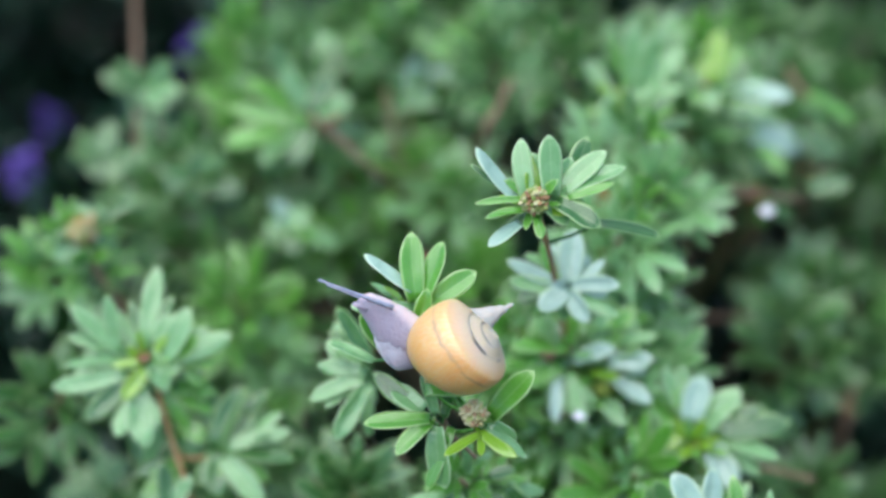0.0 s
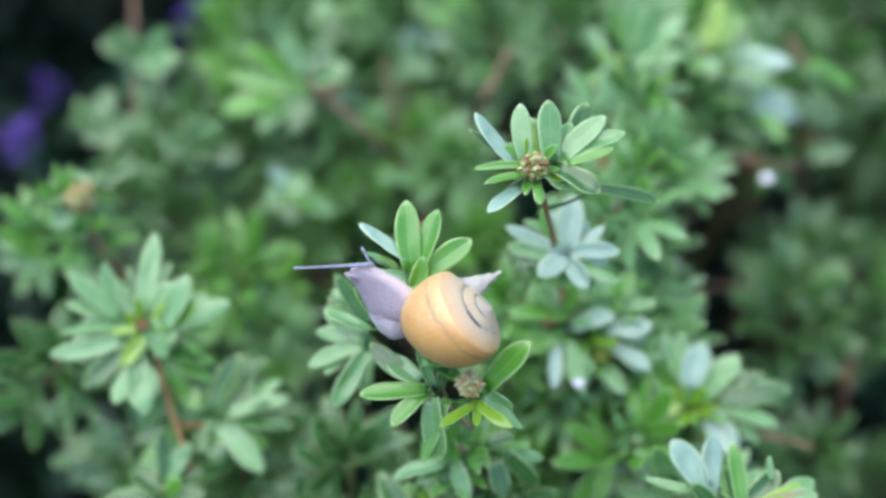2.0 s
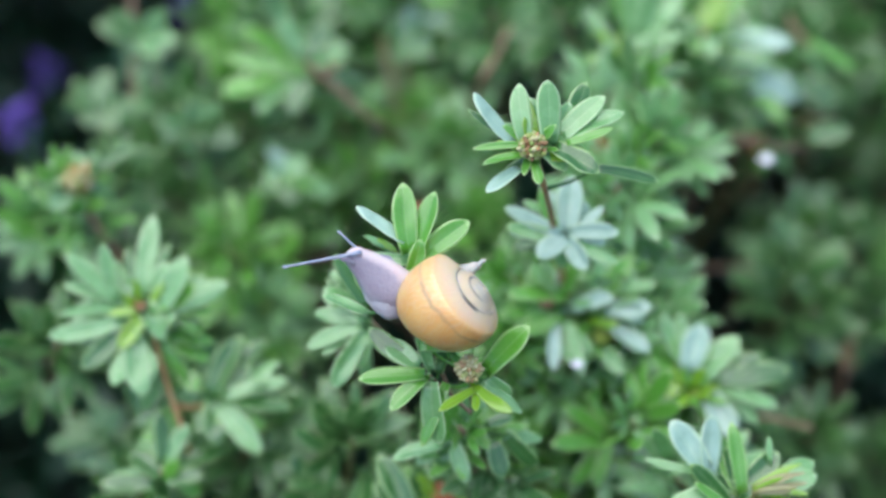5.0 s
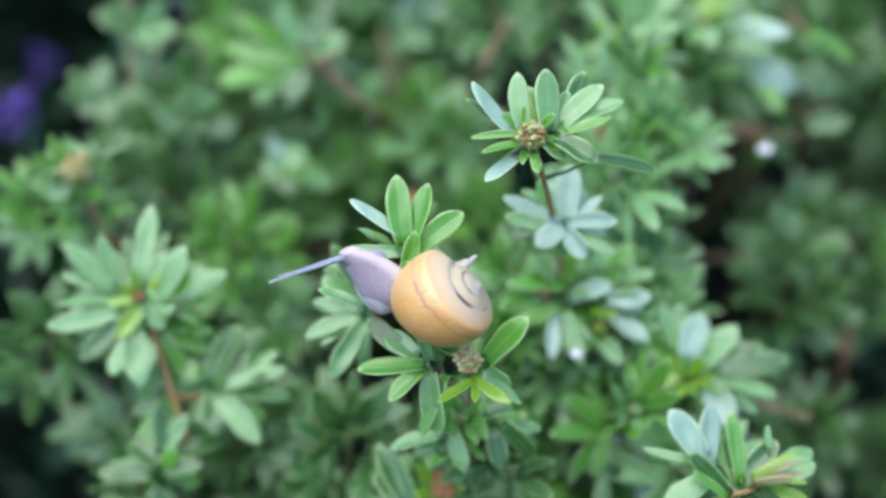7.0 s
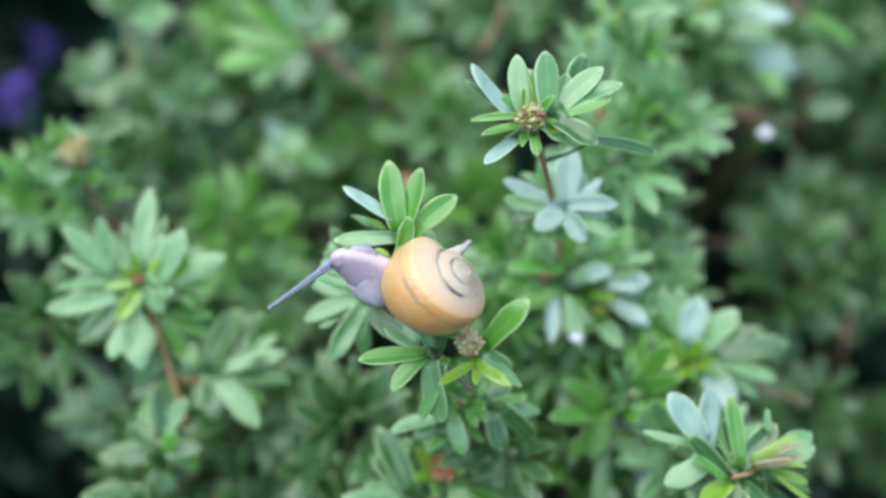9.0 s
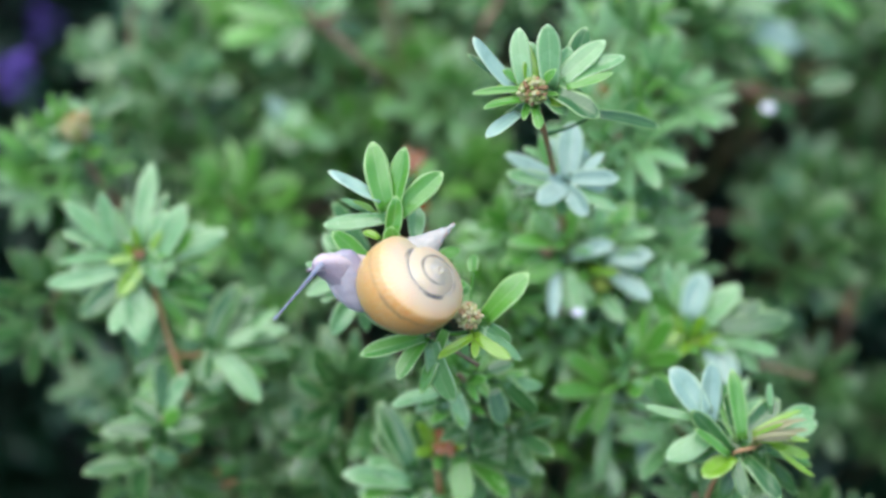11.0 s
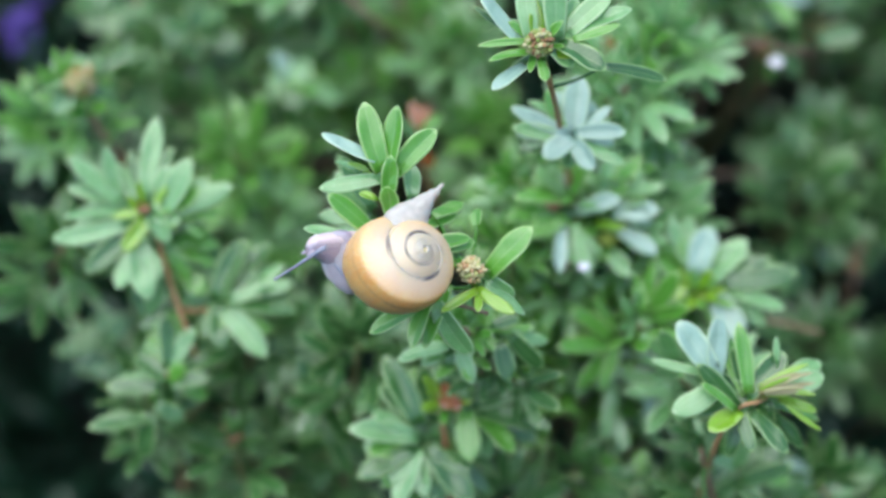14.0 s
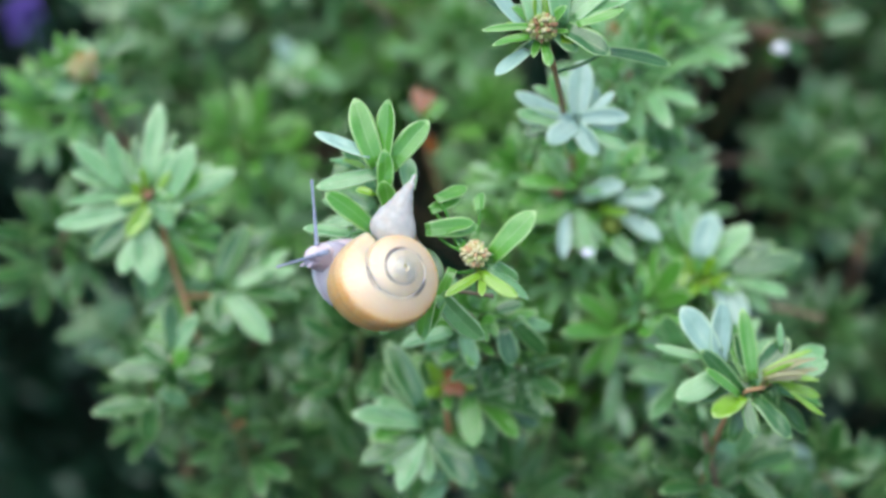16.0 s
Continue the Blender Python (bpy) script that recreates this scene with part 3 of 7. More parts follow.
leaflet(middle_shoot, (3.0, 4.0, -1.4), (11.1, 7.0, 3.5), 4.4, GREEN)
leaflet(middle_shoot, (2.9, 2.5, -1.9), (-6.1, 4.5, 2.2), 3.6, PALE)
leaflet(middle_shoot, (2.9, 2.5, -1.9), (10.8, 4.5, 1.6), 3.9, PALE)
leaflet(middle_shoot, (2.9, 2.5, -1.9), (11.5, 4.5, -5.6), 3.9, HOARY)
leaflet(middle_shoot, (2.9, 2.5, -1.9), (1.1, 4.5, -8.8), 3.3, PALE)
leaflet(middle_shoot, (2.9, 2.5, -1.9), (-8.7, 4.5, -3.0), 3.3, PALE)
leaflet(middle_shoot, (2.9, 2.5, -1.9), (12.8, 4.5, -3.6), 3.6, PALE)

left_shoot = shoot((-0.0727, 0.0409, 0.4949))
stem(left_shoot, [(0.0, 0.0, 2.7), (2.7, 1.5, -3.5), (4.6, 3.5, -12.0), (7.2, 6.0, -22.0), (9.8, 12.0, -34.0), (7.0, 38.0, -50.0), (0.6, 58.0, -58.4), (-6.2, 88.0, -87.5)], 0.85, RED_BARK)
heart(left_shoot, (0.4, -1.0, 1.5), 8, 6.5)
leaflet(left_shoot, (-5.4, 0.0, 4.8), (-17.5, -2.0, 16.0), 4.6, PALE)
leaflet(left_shoot, (-0.7, 2.0, 5.4), (2.6, 6.0, 25.2), 5.1, PALE)
leaflet(left_shoot, (3.2, 0.0, 0.7), (11.9, -1.0, 15.0), 6.8, PALE)
leaflet(left_shoot, (4.8, 0.0, 2.7), (21.5, 0.0, 8.2), 5.5, PALE)
leaflet(left_shoot, (4.7, 1.0, 2.2), (17.9, 2.0, 1.1), 3.4, YOUNGISH)
leaflet(left_shoot, (-2.3, 3.0, 4.6), (-8.1, 5.0, 14.2), 3.3, PALE)
leaflet(left_shoot, (-4.0, 0.0, 2.7), (-19.3, 1.0, 2.0), 3.6, PALE)
leaflet(left_shoot, (-4.1, 0.0, -0.0), (-22.1, 1.0, -5.5), 4.9, PALE)
leaflet(left_shoot, (-3.6, 1.0, -1.4), (-13.7, 0.0, -12.3), 5.2, GREEN)
leaflet(left_shoot, (-1.5, 0.0, -3.4), (-0.3, -3.0, -18.2), 6.6, PALE)
leaflet(left_shoot, (0.6, -1.0, 1.1), (-4.7, -4.0, -6.5), 4.1, YOUNG)
leaflet(left_shoot, (0.6, -1.0, 2.8), (-7.1, -3.0, 1.8), 2.3, YOUNG)
leaflet(left_shoot, (-6.7, 6.0, -8.0), (-2.4, 7.0, -24.5), 3.6, GREEN)
leaflet(left_shoot, (1.0, 0.0, 4.1), (6.9, -3.0, -3.6), 6.0, PALE)
leaflet(left_shoot, (-1.2, 3.0, 5.3), (-3.9, 5.0, 17.4), 3.0, GREEN)
leaflet(left_shoot, (2.0, 2.0, 1.9), (7.4, 1.0, 6.8), 3.6, YOUNGISH)
leaflet(left_shoot, (-4.8, 4.0, 3.2), (-14.2, 6.0, 8.6), 3.8, GREEN)
leaflet(left_shoot, (1.0, 2.5, 1.9), (7.2, 4.5, 11.8), 4.6, PALE)
leaflet(left_shoot, (1.0, 2.5, 1.9), (14.9, 4.5, 10.5), 4.9, PALE)
leaflet(left_shoot, (1.0, 2.5, 1.9), (15.4, 4.5, 4.9), 4.1, PALE)
leaflet(left_shoot, (1.0, 2.5, 1.9), (-13.9, 4.5, 5.5), 4.1, PALE)
leaflet(left_shoot, (1.0, 2.5, 1.9), (-17.8, 4.5, -1.9), 4.4, PALE)
leaflet(left_shoot, (1.0, 2.5, 1.9), (-9.6, 4.5, -7.9), 4.6, GREEN)
leaflet(left_shoot, (1.0, 2.5, 1.9), (-4.8, 4.5, 12.8), 3.8, PALE)
leaflet(left_shoot, (1.0, 2.5, 1.9), (5.8, 4.5, 18.3), 3.8, GREEN)
leaflet(left_shoot, (1.0, 2.5, 1.9), (-5.1, 4.5, -14.2), 4.6, PALE)
leaflet(left_shoot, (1.0, 2.5, 1.9), (9.5, 4.5, -1.7), 4.9, PALE)
backing(left_shoot)
bud(left_shoot, (0.4, -2.0, 3.5), 1.5, BUD_PINK)

left_lower_shoot = shoot((-0.0588, 0.0378, 0.4720))
stem(left_lower_shoot, [(0.0, 0.0, 0.0), (-3.8, 2.0, -0.6), (-7.9, 3.0, -0.3)], 0.63, RED_BARK)
leaflet(left_lower_shoot, (1.9, 0.0, 2.2), (8.1, 2.0, 17.5), 6.1, GREEN)
leaflet(left_lower_shoot, (4.6, 3.0, 3.3), (15.0, 6.0, 15.8), 5.6, GREEN)
leaflet(left_lower_shoot, (4.7, 0.0, 2.7), (20.9, 2.0, 6.2), 4.3, PALE)
leaflet(left_lower_shoot, (4.4, 0.0, 1.5), (21.7, 0.0, -1.3), 4.9, GREEN)
leaflet(left_lower_shoot, (3.6, 0.0, 0.4), (15.0, -3.0, -10.9), 5.9, PALE)
leaflet(left_lower_shoot, (2.2, 0.0, 1.5), (3.4, -3.0, -9.5), 5.9, GREEN)
leaflet(left_lower_shoot, (-7.4, 0.0, 10.0), (0.0, -1.0, 4.5), 5.6, YOUNGISH)
leaflet(left_lower_shoot, (-6.3, 1.0, 4.3), (-8.4, 2.0, 11.5), 3.9, YOUNGISH)
leaflet(left_lower_shoot, (-8.5, 4.0, -3.8), (-14.2, 2.0, -16.3), 7.0, YOUNGISH)
leaflet(left_lower_shoot, (-8.7, 5.0, -4.7), (-3.7, 4.0, -18.0), 5.6, GREEN)
leaflet(left_lower_shoot, (2.4, 2.0, 2.0), (11.4, 3.0, 9.7), 5.0, PALE)
leaflet(left_lower_shoot, (-9.1, 3.0, -1.6), (-8.1, 1.0, -9.8), 5.6, YOUNGISH)
leaflet(left_lower_shoot, (3.0, 2.5, 1.5), (11.3, 4.5, 15.2), 4.7, GREEN)
leaflet(left_lower_shoot, (3.0, 2.5, 1.5), (18.3, 4.5, 10.9), 4.5, PALE)
leaflet(left_lower_shoot, (3.0, 2.5, 1.5), (19.7, 4.5, 2.4), 4.5, GREEN)
leaflet(left_lower_shoot, (3.0, 2.5, 1.5), (9.7, 4.5, -11.0), 5.0, GREEN)
leaflet(left_lower_shoot, (3.0, 2.5, 1.5), (-2.3, 4.5, -7.5), 4.7, YOUNGISH)
leaflet(left_lower_shoot, (3.0, 2.5, 1.5), (-1.5, 4.5, 9.5), 4.7, GREEN)
backing(left_lower_shoot)

left_base_shoot = shoot((-0.0686, 0.0260, 0.4604))
stem(left_base_shoot, [(3.3, 5.0, 0.7), (0.0, 0.0, 0.0)], 0.55, BARK)
leaflet(left_base_shoot, (-1.3, 0.8, -3.2), (-14.5, -0.1, -2.1), 4.8, GREEN)
leaflet(left_base_shoot, (0.1, 1.1, -0.9), (-8.0, 2.2, 4.1), 6.3, GREEN)
leaflet(left_base_shoot, (-4.2, 0.5, -10.6), (-18.7, -2.1, -11.5), 5.1, GREEN)
leaflet(left_base_shoot, (-4.1, 0.3, -9.6), (-6.1, 2.4, -20.8), 5.6, GREEN)
leaflet(left_base_shoot, (0.5, 0.7, -1.8), (4.7, -1.7, 3.3), 4.1, YOUNGISH)
leaflet(left_base_shoot, (1.3, 0.1, -2.1), (10.1, 1.7, -0.3), 4.3, GREEN)
leaflet(left_base_shoot, (-2.3, 0.4, -7.1), (3.6, 2.0, -11.5), 4.6, GREEN)
backing(left_base_shoot, 8)

right_shoot = shoot((0.0632, 0.0385, 0.4733))
stem(right_shoot, [(0.0, 0.0, 0.7), (1.7, 5.0, -7.6), (4.0, 15.0, -20.5), (6.3, 40.0, -45.9)], 0.84, BARK)
heart(right_shoot, (-0.6, -1.0, 1.3), 7, 6.5)
leaflet(right_shoot, (-3.0, 1.0, 8.5), (-9.3, 2.0, 20.5), 3.8, PALE)
leaflet(right_shoot, (-1.7, 0.0, 7.2), (0.7, 1.0, 18.7), 7.0, HOARY)
leaflet(right_shoot, (-1.8, 4.0, 9.1), (-3.4, 6.0, 20.8), 3.6, PALE)
leaflet(right_shoot, (1.4, 0.0, 5.2), (9.6, 1.0, 15.9), 6.7, PALE)
leaflet(right_shoot, (4.4, 0.0, 5.2), (23.0, 0.0, 6.2), 6.4, GREEN)
leaflet(right_shoot, (5.6, 0.0, 2.7), (19.6, -2.0, -1.6), 4.9, PALE)
leaflet(right_shoot, (3.0, 0.0, 1.6), (7.7, -4.0, -9.0), 7.0, HOARY)
leaflet(right_shoot, (-6.3, 0.0, -0.1), (-17.8, 0.0, 1.3), 5.3, PALE)
leaflet(right_shoot, (-5.9, 0.0, -1.2), (-15.9, -2.0, -5.7), 4.5, PALE)
leaflet(right_shoot, (-3.7, 2.0, 3.6), (-11.4, 4.0, 13.6), 5.9, YOUNGISH)
leaflet(right_shoot, (-3.5, 0.0, 4.7), (-8.4, -2.0, 1.2), 3.6, YOUNG)
leaflet(right_shoot, (5.1, 4.0, 5.8), (18.3, 7.0, 9.3), 4.5, GREEN)
leaflet(right_shoot, (-1.5, -2.0, 2.9), (0.4, -6.0, 8.8), 2.8, YOUNG)
leaflet(right_shoot, (-2.4, -2.0, 2.6), (-4.4, -6.0, 6.8), 2.2, YOUNGISH)
leaflet(right_shoot, (-0.1, -2.0, 2.2), (1.9, -7.0, 1.4), 2.2, YOUNG)
leaflet(right_shoot, (-2.0, -2.0, 1.5), (-5.9, -7.0, -1.0), 2.5, YOUNG)
leaflet(right_shoot, (-1.0, -2.0, 1.5), (-1.8, -7.0, -1.0), 2.1, YOUNGISH)
leaflet(right_shoot, (1.0, 2.5, 3.8), (6.2, 4.5, 13.5), 5.6, HOARY)
leaflet(right_shoot, (1.0, 2.5, 3.8), (16.9, 4.5, 7.6), 5.0, PALE)
leaflet(right_shoot, (1.0, 2.5, 3.8), (15.5, 4.5, 1.5), 4.7, GREEN)
leaflet(right_shoot, (1.0, 2.5, 3.8), (14.1, 4.5, -5.6), 4.7, PALE)
leaflet(right_shoot, (1.0, 2.5, 3.8), (-12.1, 4.5, 7.2), 4.7, PALE)
leaflet(right_shoot, (1.0, 2.5, 3.8), (-10.6, 4.5, -4.8), 4.5, PALE)
leaflet(right_shoot, (1.0, 2.5, 3.8), (4.1, 4.5, 13.5), 4.7, GREEN)
leaflet(right_shoot, (1.0, 2.5, 3.8), (-5.0, 4.5, 13.5), 4.2, YOUNGISH)
leaflet(right_shoot, (1.0, 2.5, 3.8), (2.1, 4.5, -8.4), 5.6, PALE)
backing(right_shoot)
bud(right_shoot, (-0.6, -2.0, 1.3), 2.1, BUD_GREEN)

lower_right_shoot = shoot((0.0647, -0.0136, 0.4818))
stem(lower_right_shoot, [(8.3, 2.0, 3.4), (3.2, 1.0, 0.4), (-1.5, 2.0, -1.6), (-5.0, 10.0, -11.8), (-1.0, 70.0, -42.9)], 0.62, RED_BARK)
leaflet(lower_right_shoot, (-6.8, 2.0, 7.1), (-14.7, 3.0, 17.5), 6.1, HOARY)
leaflet(lower_right_shoot, (-6.3, 2.0, 5.9), (-5.6, 4.0, 18.9), 5.8, HOARY)
leaflet(lower_right_shoot, (-7.5, 2.0, 6.5), (-20.3, 2.0, 8.7), 2.2, PALE)
leaflet(lower_right_shoot, (-1.6, 0.0, -0.6), (-10.6, -3.0, 9.5), 3.9, GREEN)
leaflet(lower_right_shoot, (-2.3, -1.0, -1.0), (-10.2, -3.0, 4.8), 2.4, YOUNGISH)
leaflet(lower_right_shoot, (1.1, 2.0, 1.9), (-0.4, 4.0, 17.4), 3.7, YOUNGISH)
leaflet(lower_right_shoot, (0.7, 2.0, 1.6), (9.5, 4.0, 10.6), 5.6, GREEN)
leaflet(lower_right_shoot, (7.3, 2.0, 9.0), (6.6, 2.0, 14.3), 1.5, PALE)
leaflet(lower_right_shoot, (-6.0, 1.0, 3.3), (-15.1, 0.0, -2.7), 5.4, PALE)
leaflet(lower_right_shoot, (-1.4, 0.0, -1.5), (-8.2, -3.0, -5.4), 5.4, YOUNG)
leaflet(lower_right_shoot, (-0.9, 0.0, -1.7), (1.0, -3.0, -9.9), 3.2, GREEN)
leaflet(lower_right_shoot, (1.6, 0.0, -2.0), (8.9, -3.0, -9.9), 4.5, GREEN)
leaflet(lower_right_shoot, (3.0, 0.0, 3.7), (13.6, 1.0, 8.7), 1.6, YOUNG)
leaflet(lower_right_shoot, (3.0, -1.0, 2.9), (14.7, -2.0, 2.6), 1.7, YOUNG)
leaflet(lower_right_shoot, (8.5, 0.0, 0.3), (15.8, -1.0, -6.2), 1.3, YOUNG)
leaflet(lower_right_shoot, (7.5, 1.0, 1.1), (15.7, 1.0, -1.6), 2.4, YOUNG)
leaflet(lower_right_shoot, (4.8, 2.0, 1.4), (13.2, 2.0, -0.3), 2.4, GREEN)
leaflet(lower_right_shoot, (3.0, -1.0, 3.4), (13.5, -3.0, 8.1), 1.2, CREAM)
leaflet(lower_right_shoot, (2.6, -2.0, 3.3), (12.3, -5.0, 6.9), 1.1, CREAM)
leaflet(lower_right_shoot, (3.2, 0.0, 2.7), (14.7, -1.0, 4.9), 1.2, CREAM)
leaflet(lower_right_shoot, (2.8, -1.0, 3.6), (10.4, -4.0, 8.0), 1.1, CREAM)
leaflet(lower_right_shoot, (2.4, -3.0, 3.0), (11.2, -6.0, 5.4), 1.1, CREAM)
leaflet(lower_right_shoot, (2.8, -2.0, 2.6), (10.5, -5.0, 3.5), 1.1, CREAM)
leaflet(lower_right_shoot, (2.6, -2.0, 3.4), (8.4, -6.0, 7.1), 1.0, YOUNG)
leaflet(lower_right_shoot, (3.3, -1.0, 2.2), (9.5, -4.0, 2.4), 1.0, YOUNG)
backing(lower_right_shoot)

centre_low_shoot = shoot((-0.0010, 0.0095, 0.4592))
stem(centre_low_shoot, [(-0.7, 0.0, 2.7), (0.6, 4.0, -6.2), (1.3, 19.0, -23.2)], 0.94, RED_BARK)
heart(centre_low_shoot, (0.3, -1.0, 4.0), 6, 6.0)
leaflet(centre_low_shoot, (-5.6, 0.0, -3.8), (-21.8, -2.0, -0.3), 5.6, PALE)
leaflet(centre_low_shoot, (-6.4, 0.0, -6.1), (-20.1, -3.0, -12.2), 5.9, GREEN)
leaflet(centre_low_shoot, (-6.0, 0.0, -6.5), (-10.3, -4.0, -19.6), 5.6, PALE)
leaflet(centre_low_shoot, (-3.7, 0.0, -6.5), (6.9, -2.0, -18.8), 6.4, GREEN)
leaflet(centre_low_shoot, (-5.6, 0.0, -0.7), (-12.5, 3.0, 15.3), 6.4, GREEN)
leaflet(centre_low_shoot, (-6.0, 1.0, -3.5), (-14.7, 3.0, 8.3), 4.0, GREEN)
leaflet(centre_low_shoot, (7.8, 0.0, 3.8), (22.3, 1.0, 8.6), 5.1, GREEN)
leaflet(centre_low_shoot, (7.8, 0.0, 2.4), (25.3, -1.0, -2.1), 6.4, GREEN)
leaflet(centre_low_shoot, (7.8, 0.0, 1.6), (17.5, -3.0, -6.4), 5.6, YOUNGISH)
leaflet(centre_low_shoot, (5.6, 0.0, 2.7), (6.0, -4.0, -8.9), 5.9, YOUNGISH)
leaflet(centre_low_shoot, (8.1, 3.0, 4.2), (14.8, 4.0, 15.8), 5.3, GREEN)
leaflet(centre_low_shoot, (1.4, -1.0, 4.2), (-1.9, -3.0, 9.9), 2.7, YOUNG)
leaflet(centre_low_shoot, (0.1, 0.0, 5.4), (-4.6, -2.0, 11.1), 2.7, YOUNG)
leaflet(centre_low_shoot, (0.3, -1.0, 4.2), (-5.2, -4.0, 4.7), 2.1, YOUNG)
leaflet(centre_low_shoot, (0.1, -2.0, 9.1), (3.4, -4.0, 2.7), 3.2, RUSTY)
leaflet(centre_low_shoot, (-0.6, -1.0, 7.2), (1.4, -4.0, 3.4), 2.7, RUSTY)
leaflet(centre_low_shoot, (0.9, -2.0, 5.5), (4.7, -5.0, 4.9), 2.4, RUSTY)
leaflet(centre_low_shoot, (-6.0, 3.0, -4.6), (-13.4, 2.0, -7.1), 4.8, GREEN)
leaflet(centre_low_shoot, (-4.7, 2.5, -5.2), (-18.9, 4.5, -7.3), 4.8, PALE)
leaflet(centre_low_shoot, (-4.7, 2.5, -5.2), (-15.6, 4.5, -16.1), 5.1, GREEN)
leaflet(centre_low_shoot, (-4.7, 2.5, -5.2), (-3.4, 4.5, -19.9), 5.3, GREEN)
leaflet(centre_low_shoot, (-4.7, 2.5, -5.2), (-20.2, 4.5, 3.3), 4.0, GREEN)
leaflet(centre_low_shoot, (-4.7, 2.5, -5.2), (-12.1, 4.5, 7.4), 4.5, GREEN)
leaflet(centre_low_shoot, (7.0, 2.5, 3.0), (20.9, 4.5, 3.0), 4.8, GREEN)
leaflet(centre_low_shoot, (7.0, 2.5, 3.0), (21.6, 4.5, -6.9), 5.1, GREEN)
leaflet(centre_low_shoot, (7.0, 2.5, 3.0), (12.2, 4.5, -9.7), 4.8, PALE)
leaflet(centre_low_shoot, (7.0, 2.5, 3.0), (13.5, 4.5, 10.1), 4.5, GREEN)
backing(centre_low_shoot)
bud(centre_low_shoot, (0.3, -2.0, 4.4), 1.3, BUD_PINK)

pale_shoot = shoot((-0.0186, 0.0205, 0.5076))
stem(pale_shoot, [(2.5, 2.0, -0.1), (10.2, 7.0, -8.4), (20.8, 17.0, -20.2)], 0.52, BARK)
leaflet(pale_shoot, (1.9, 0.0, 2.6), (-6.2, 0.0, 14.5), 4.8, GREEN)
leaflet(pale_shoot, (1.3, 0.0, 1.9), (-7.8, 0.0, 7.7), 4.1, PALE)
leaflet(pale_shoot, (1.0, 0.0, 0.6), (-10.3, 2.0, 1.3), 4.0, PALE)
leaflet(pale_shoot, (0.6, 0.0, -1.3), (-12.3, 2.0, -5.2), 4.1, PALE)
leaflet(pale_shoot, (1.3, 0.0, -2.6), (-6.5, -1.0, -15.2), 4.9, PALE)
leaflet(pale_shoot, (1.9, 0.0, -3.2), (0.0, 1.0, -11.0), 4.1, PALE)
leaflet(pale_shoot, (1.3, 0.0, 0.0), (-9.0, 4.0, 5.2), 3.8, PALE)
leaflet(pale_shoot, (1.9, 3.5, 2.6), (-7.6, 6.5, 10.2), 3.7, PALE)
leaflet(pale_shoot, (1.3, 3.5, 1.9), (-5.6, 2.0, 2.5), 3.2, PALE)
leaflet(pale_shoot, (1.0, 4.3, 0.6), (-5.9, 4.7, -1.8), 3.0, PALE)
leaflet(pale_shoot, (0.6, 2.6, -1.3), (-9.1, 1.0, -7.2), 3.2, PALE)
leaflet(pale_shoot, (1.3, 3.0, -2.6), (0.5, 5.5, -15.2), 3.7, PALE)
leaflet(pale_shoot, (1.9, 5.9, -3.2), (1.8, 4.7, -8.3), 3.2, PALE)
leaflet(pale_shoot, (1.3, 4.5, 0.0), (-7.0, 6.1, -0.2), 2.9, GREEN)
leaflet(pale_shoot, (1.9, 3.3, 2.6), (-8.0, 4.9, 8.9), 3.7, GREEN)

bud_shoot = shoot((-0.0932, 0.0811, 0.5108))
stem(bud_shoot, [(-0.3, 0.0, 0.3), (2.2, 2.0, -7.1), (5.4, 7.0, -13.7), (10.3, 20.0, -22.9)], 0.66, RED_BARK)
leaflet(bud_shoot, (-2.2, 0.0, 2.9), (-7.6, 0.0, 7.6), 5.0, PALE)
leaflet(bud_shoot, (-2.9, 0.0, 1.2), (-10.6, 0.0, 0.3), 4.7, PALE)
leaflet(bud_shoot, (-2.6, 0.0, -0.7), (-7.6, 0.0, -6.2), 5.2, PALE)
leaflet(bud_shoot, (0.0, 0.0, -2.9), (0.0, -2.0, -7.3), 5.0, PALE)
leaflet(bud_shoot, (1.5, 0.0, 2.9), (4.4, 0.0, 8.5), 4.7, GREEN)
leaflet(bud_shoot, (2.2, 0.0, 3.7), (13.2, 3.0, 10.0), 3.3, GREEN)
leaflet(bud_shoot, (0.0, 0.0, 3.7), (-1.5, 2.0, 8.8), 4.7, PALE)
leaflet(bud_shoot, (2.2, 0.0, 0.0), (8.1, 3.0, -2.9), 4.1, GREEN)
leaflet(bud_shoot, (0.0, 0.0, 0.7), (-4.7, 0.0, 4.1), 3.6, CREAM)
leaflet(bud_shoot, (0.3, 0.0, 0.7), (2.6, 0.0, 6.5), 3.6, CREAM)
leaflet(bud_shoot, (0.0, 0.0, 0.3), (-4.7, 0.0, -2.4), 3.6, CREAM)
bud_cluster(bud_shoot, (-0.2, -2.0, 1.4), 4.0, BUD_WARM)

rusty_shoot = shoot((-0.0077, 0.0832, 0.4934))
stem(rusty_shoot, [(0.0, 0.0, 0.0), (2.1, 10.0, -9.2), (6.5, 30.0, -24.1)], 0.68, RED_BARK)
leaflet(rusty_shoot, (0.4, 0.0, 4.5), (-1.6, 1.0, 11.0), 3.4, RUSTY)
leaflet(rusty_shoot, (0.9, -1.0, 3.5), (3.2, -1.0, 10.2), 2.6, RUSTY)
leaflet(rusty_shoot, (0.2, -2.0, 0.5), (-4.2, -3.0, 6.6), 3.4, GREEN)
leaflet(rusty_shoot, (1.2, -2.0, 3.0), (6.4, -3.0, 7.4), 3.2, YOUNGISH)
leaflet(rusty_shoot, (0.7, 0.0, -1.5), (4.0, 2.0, -6.2), 3.4, RUSTY)
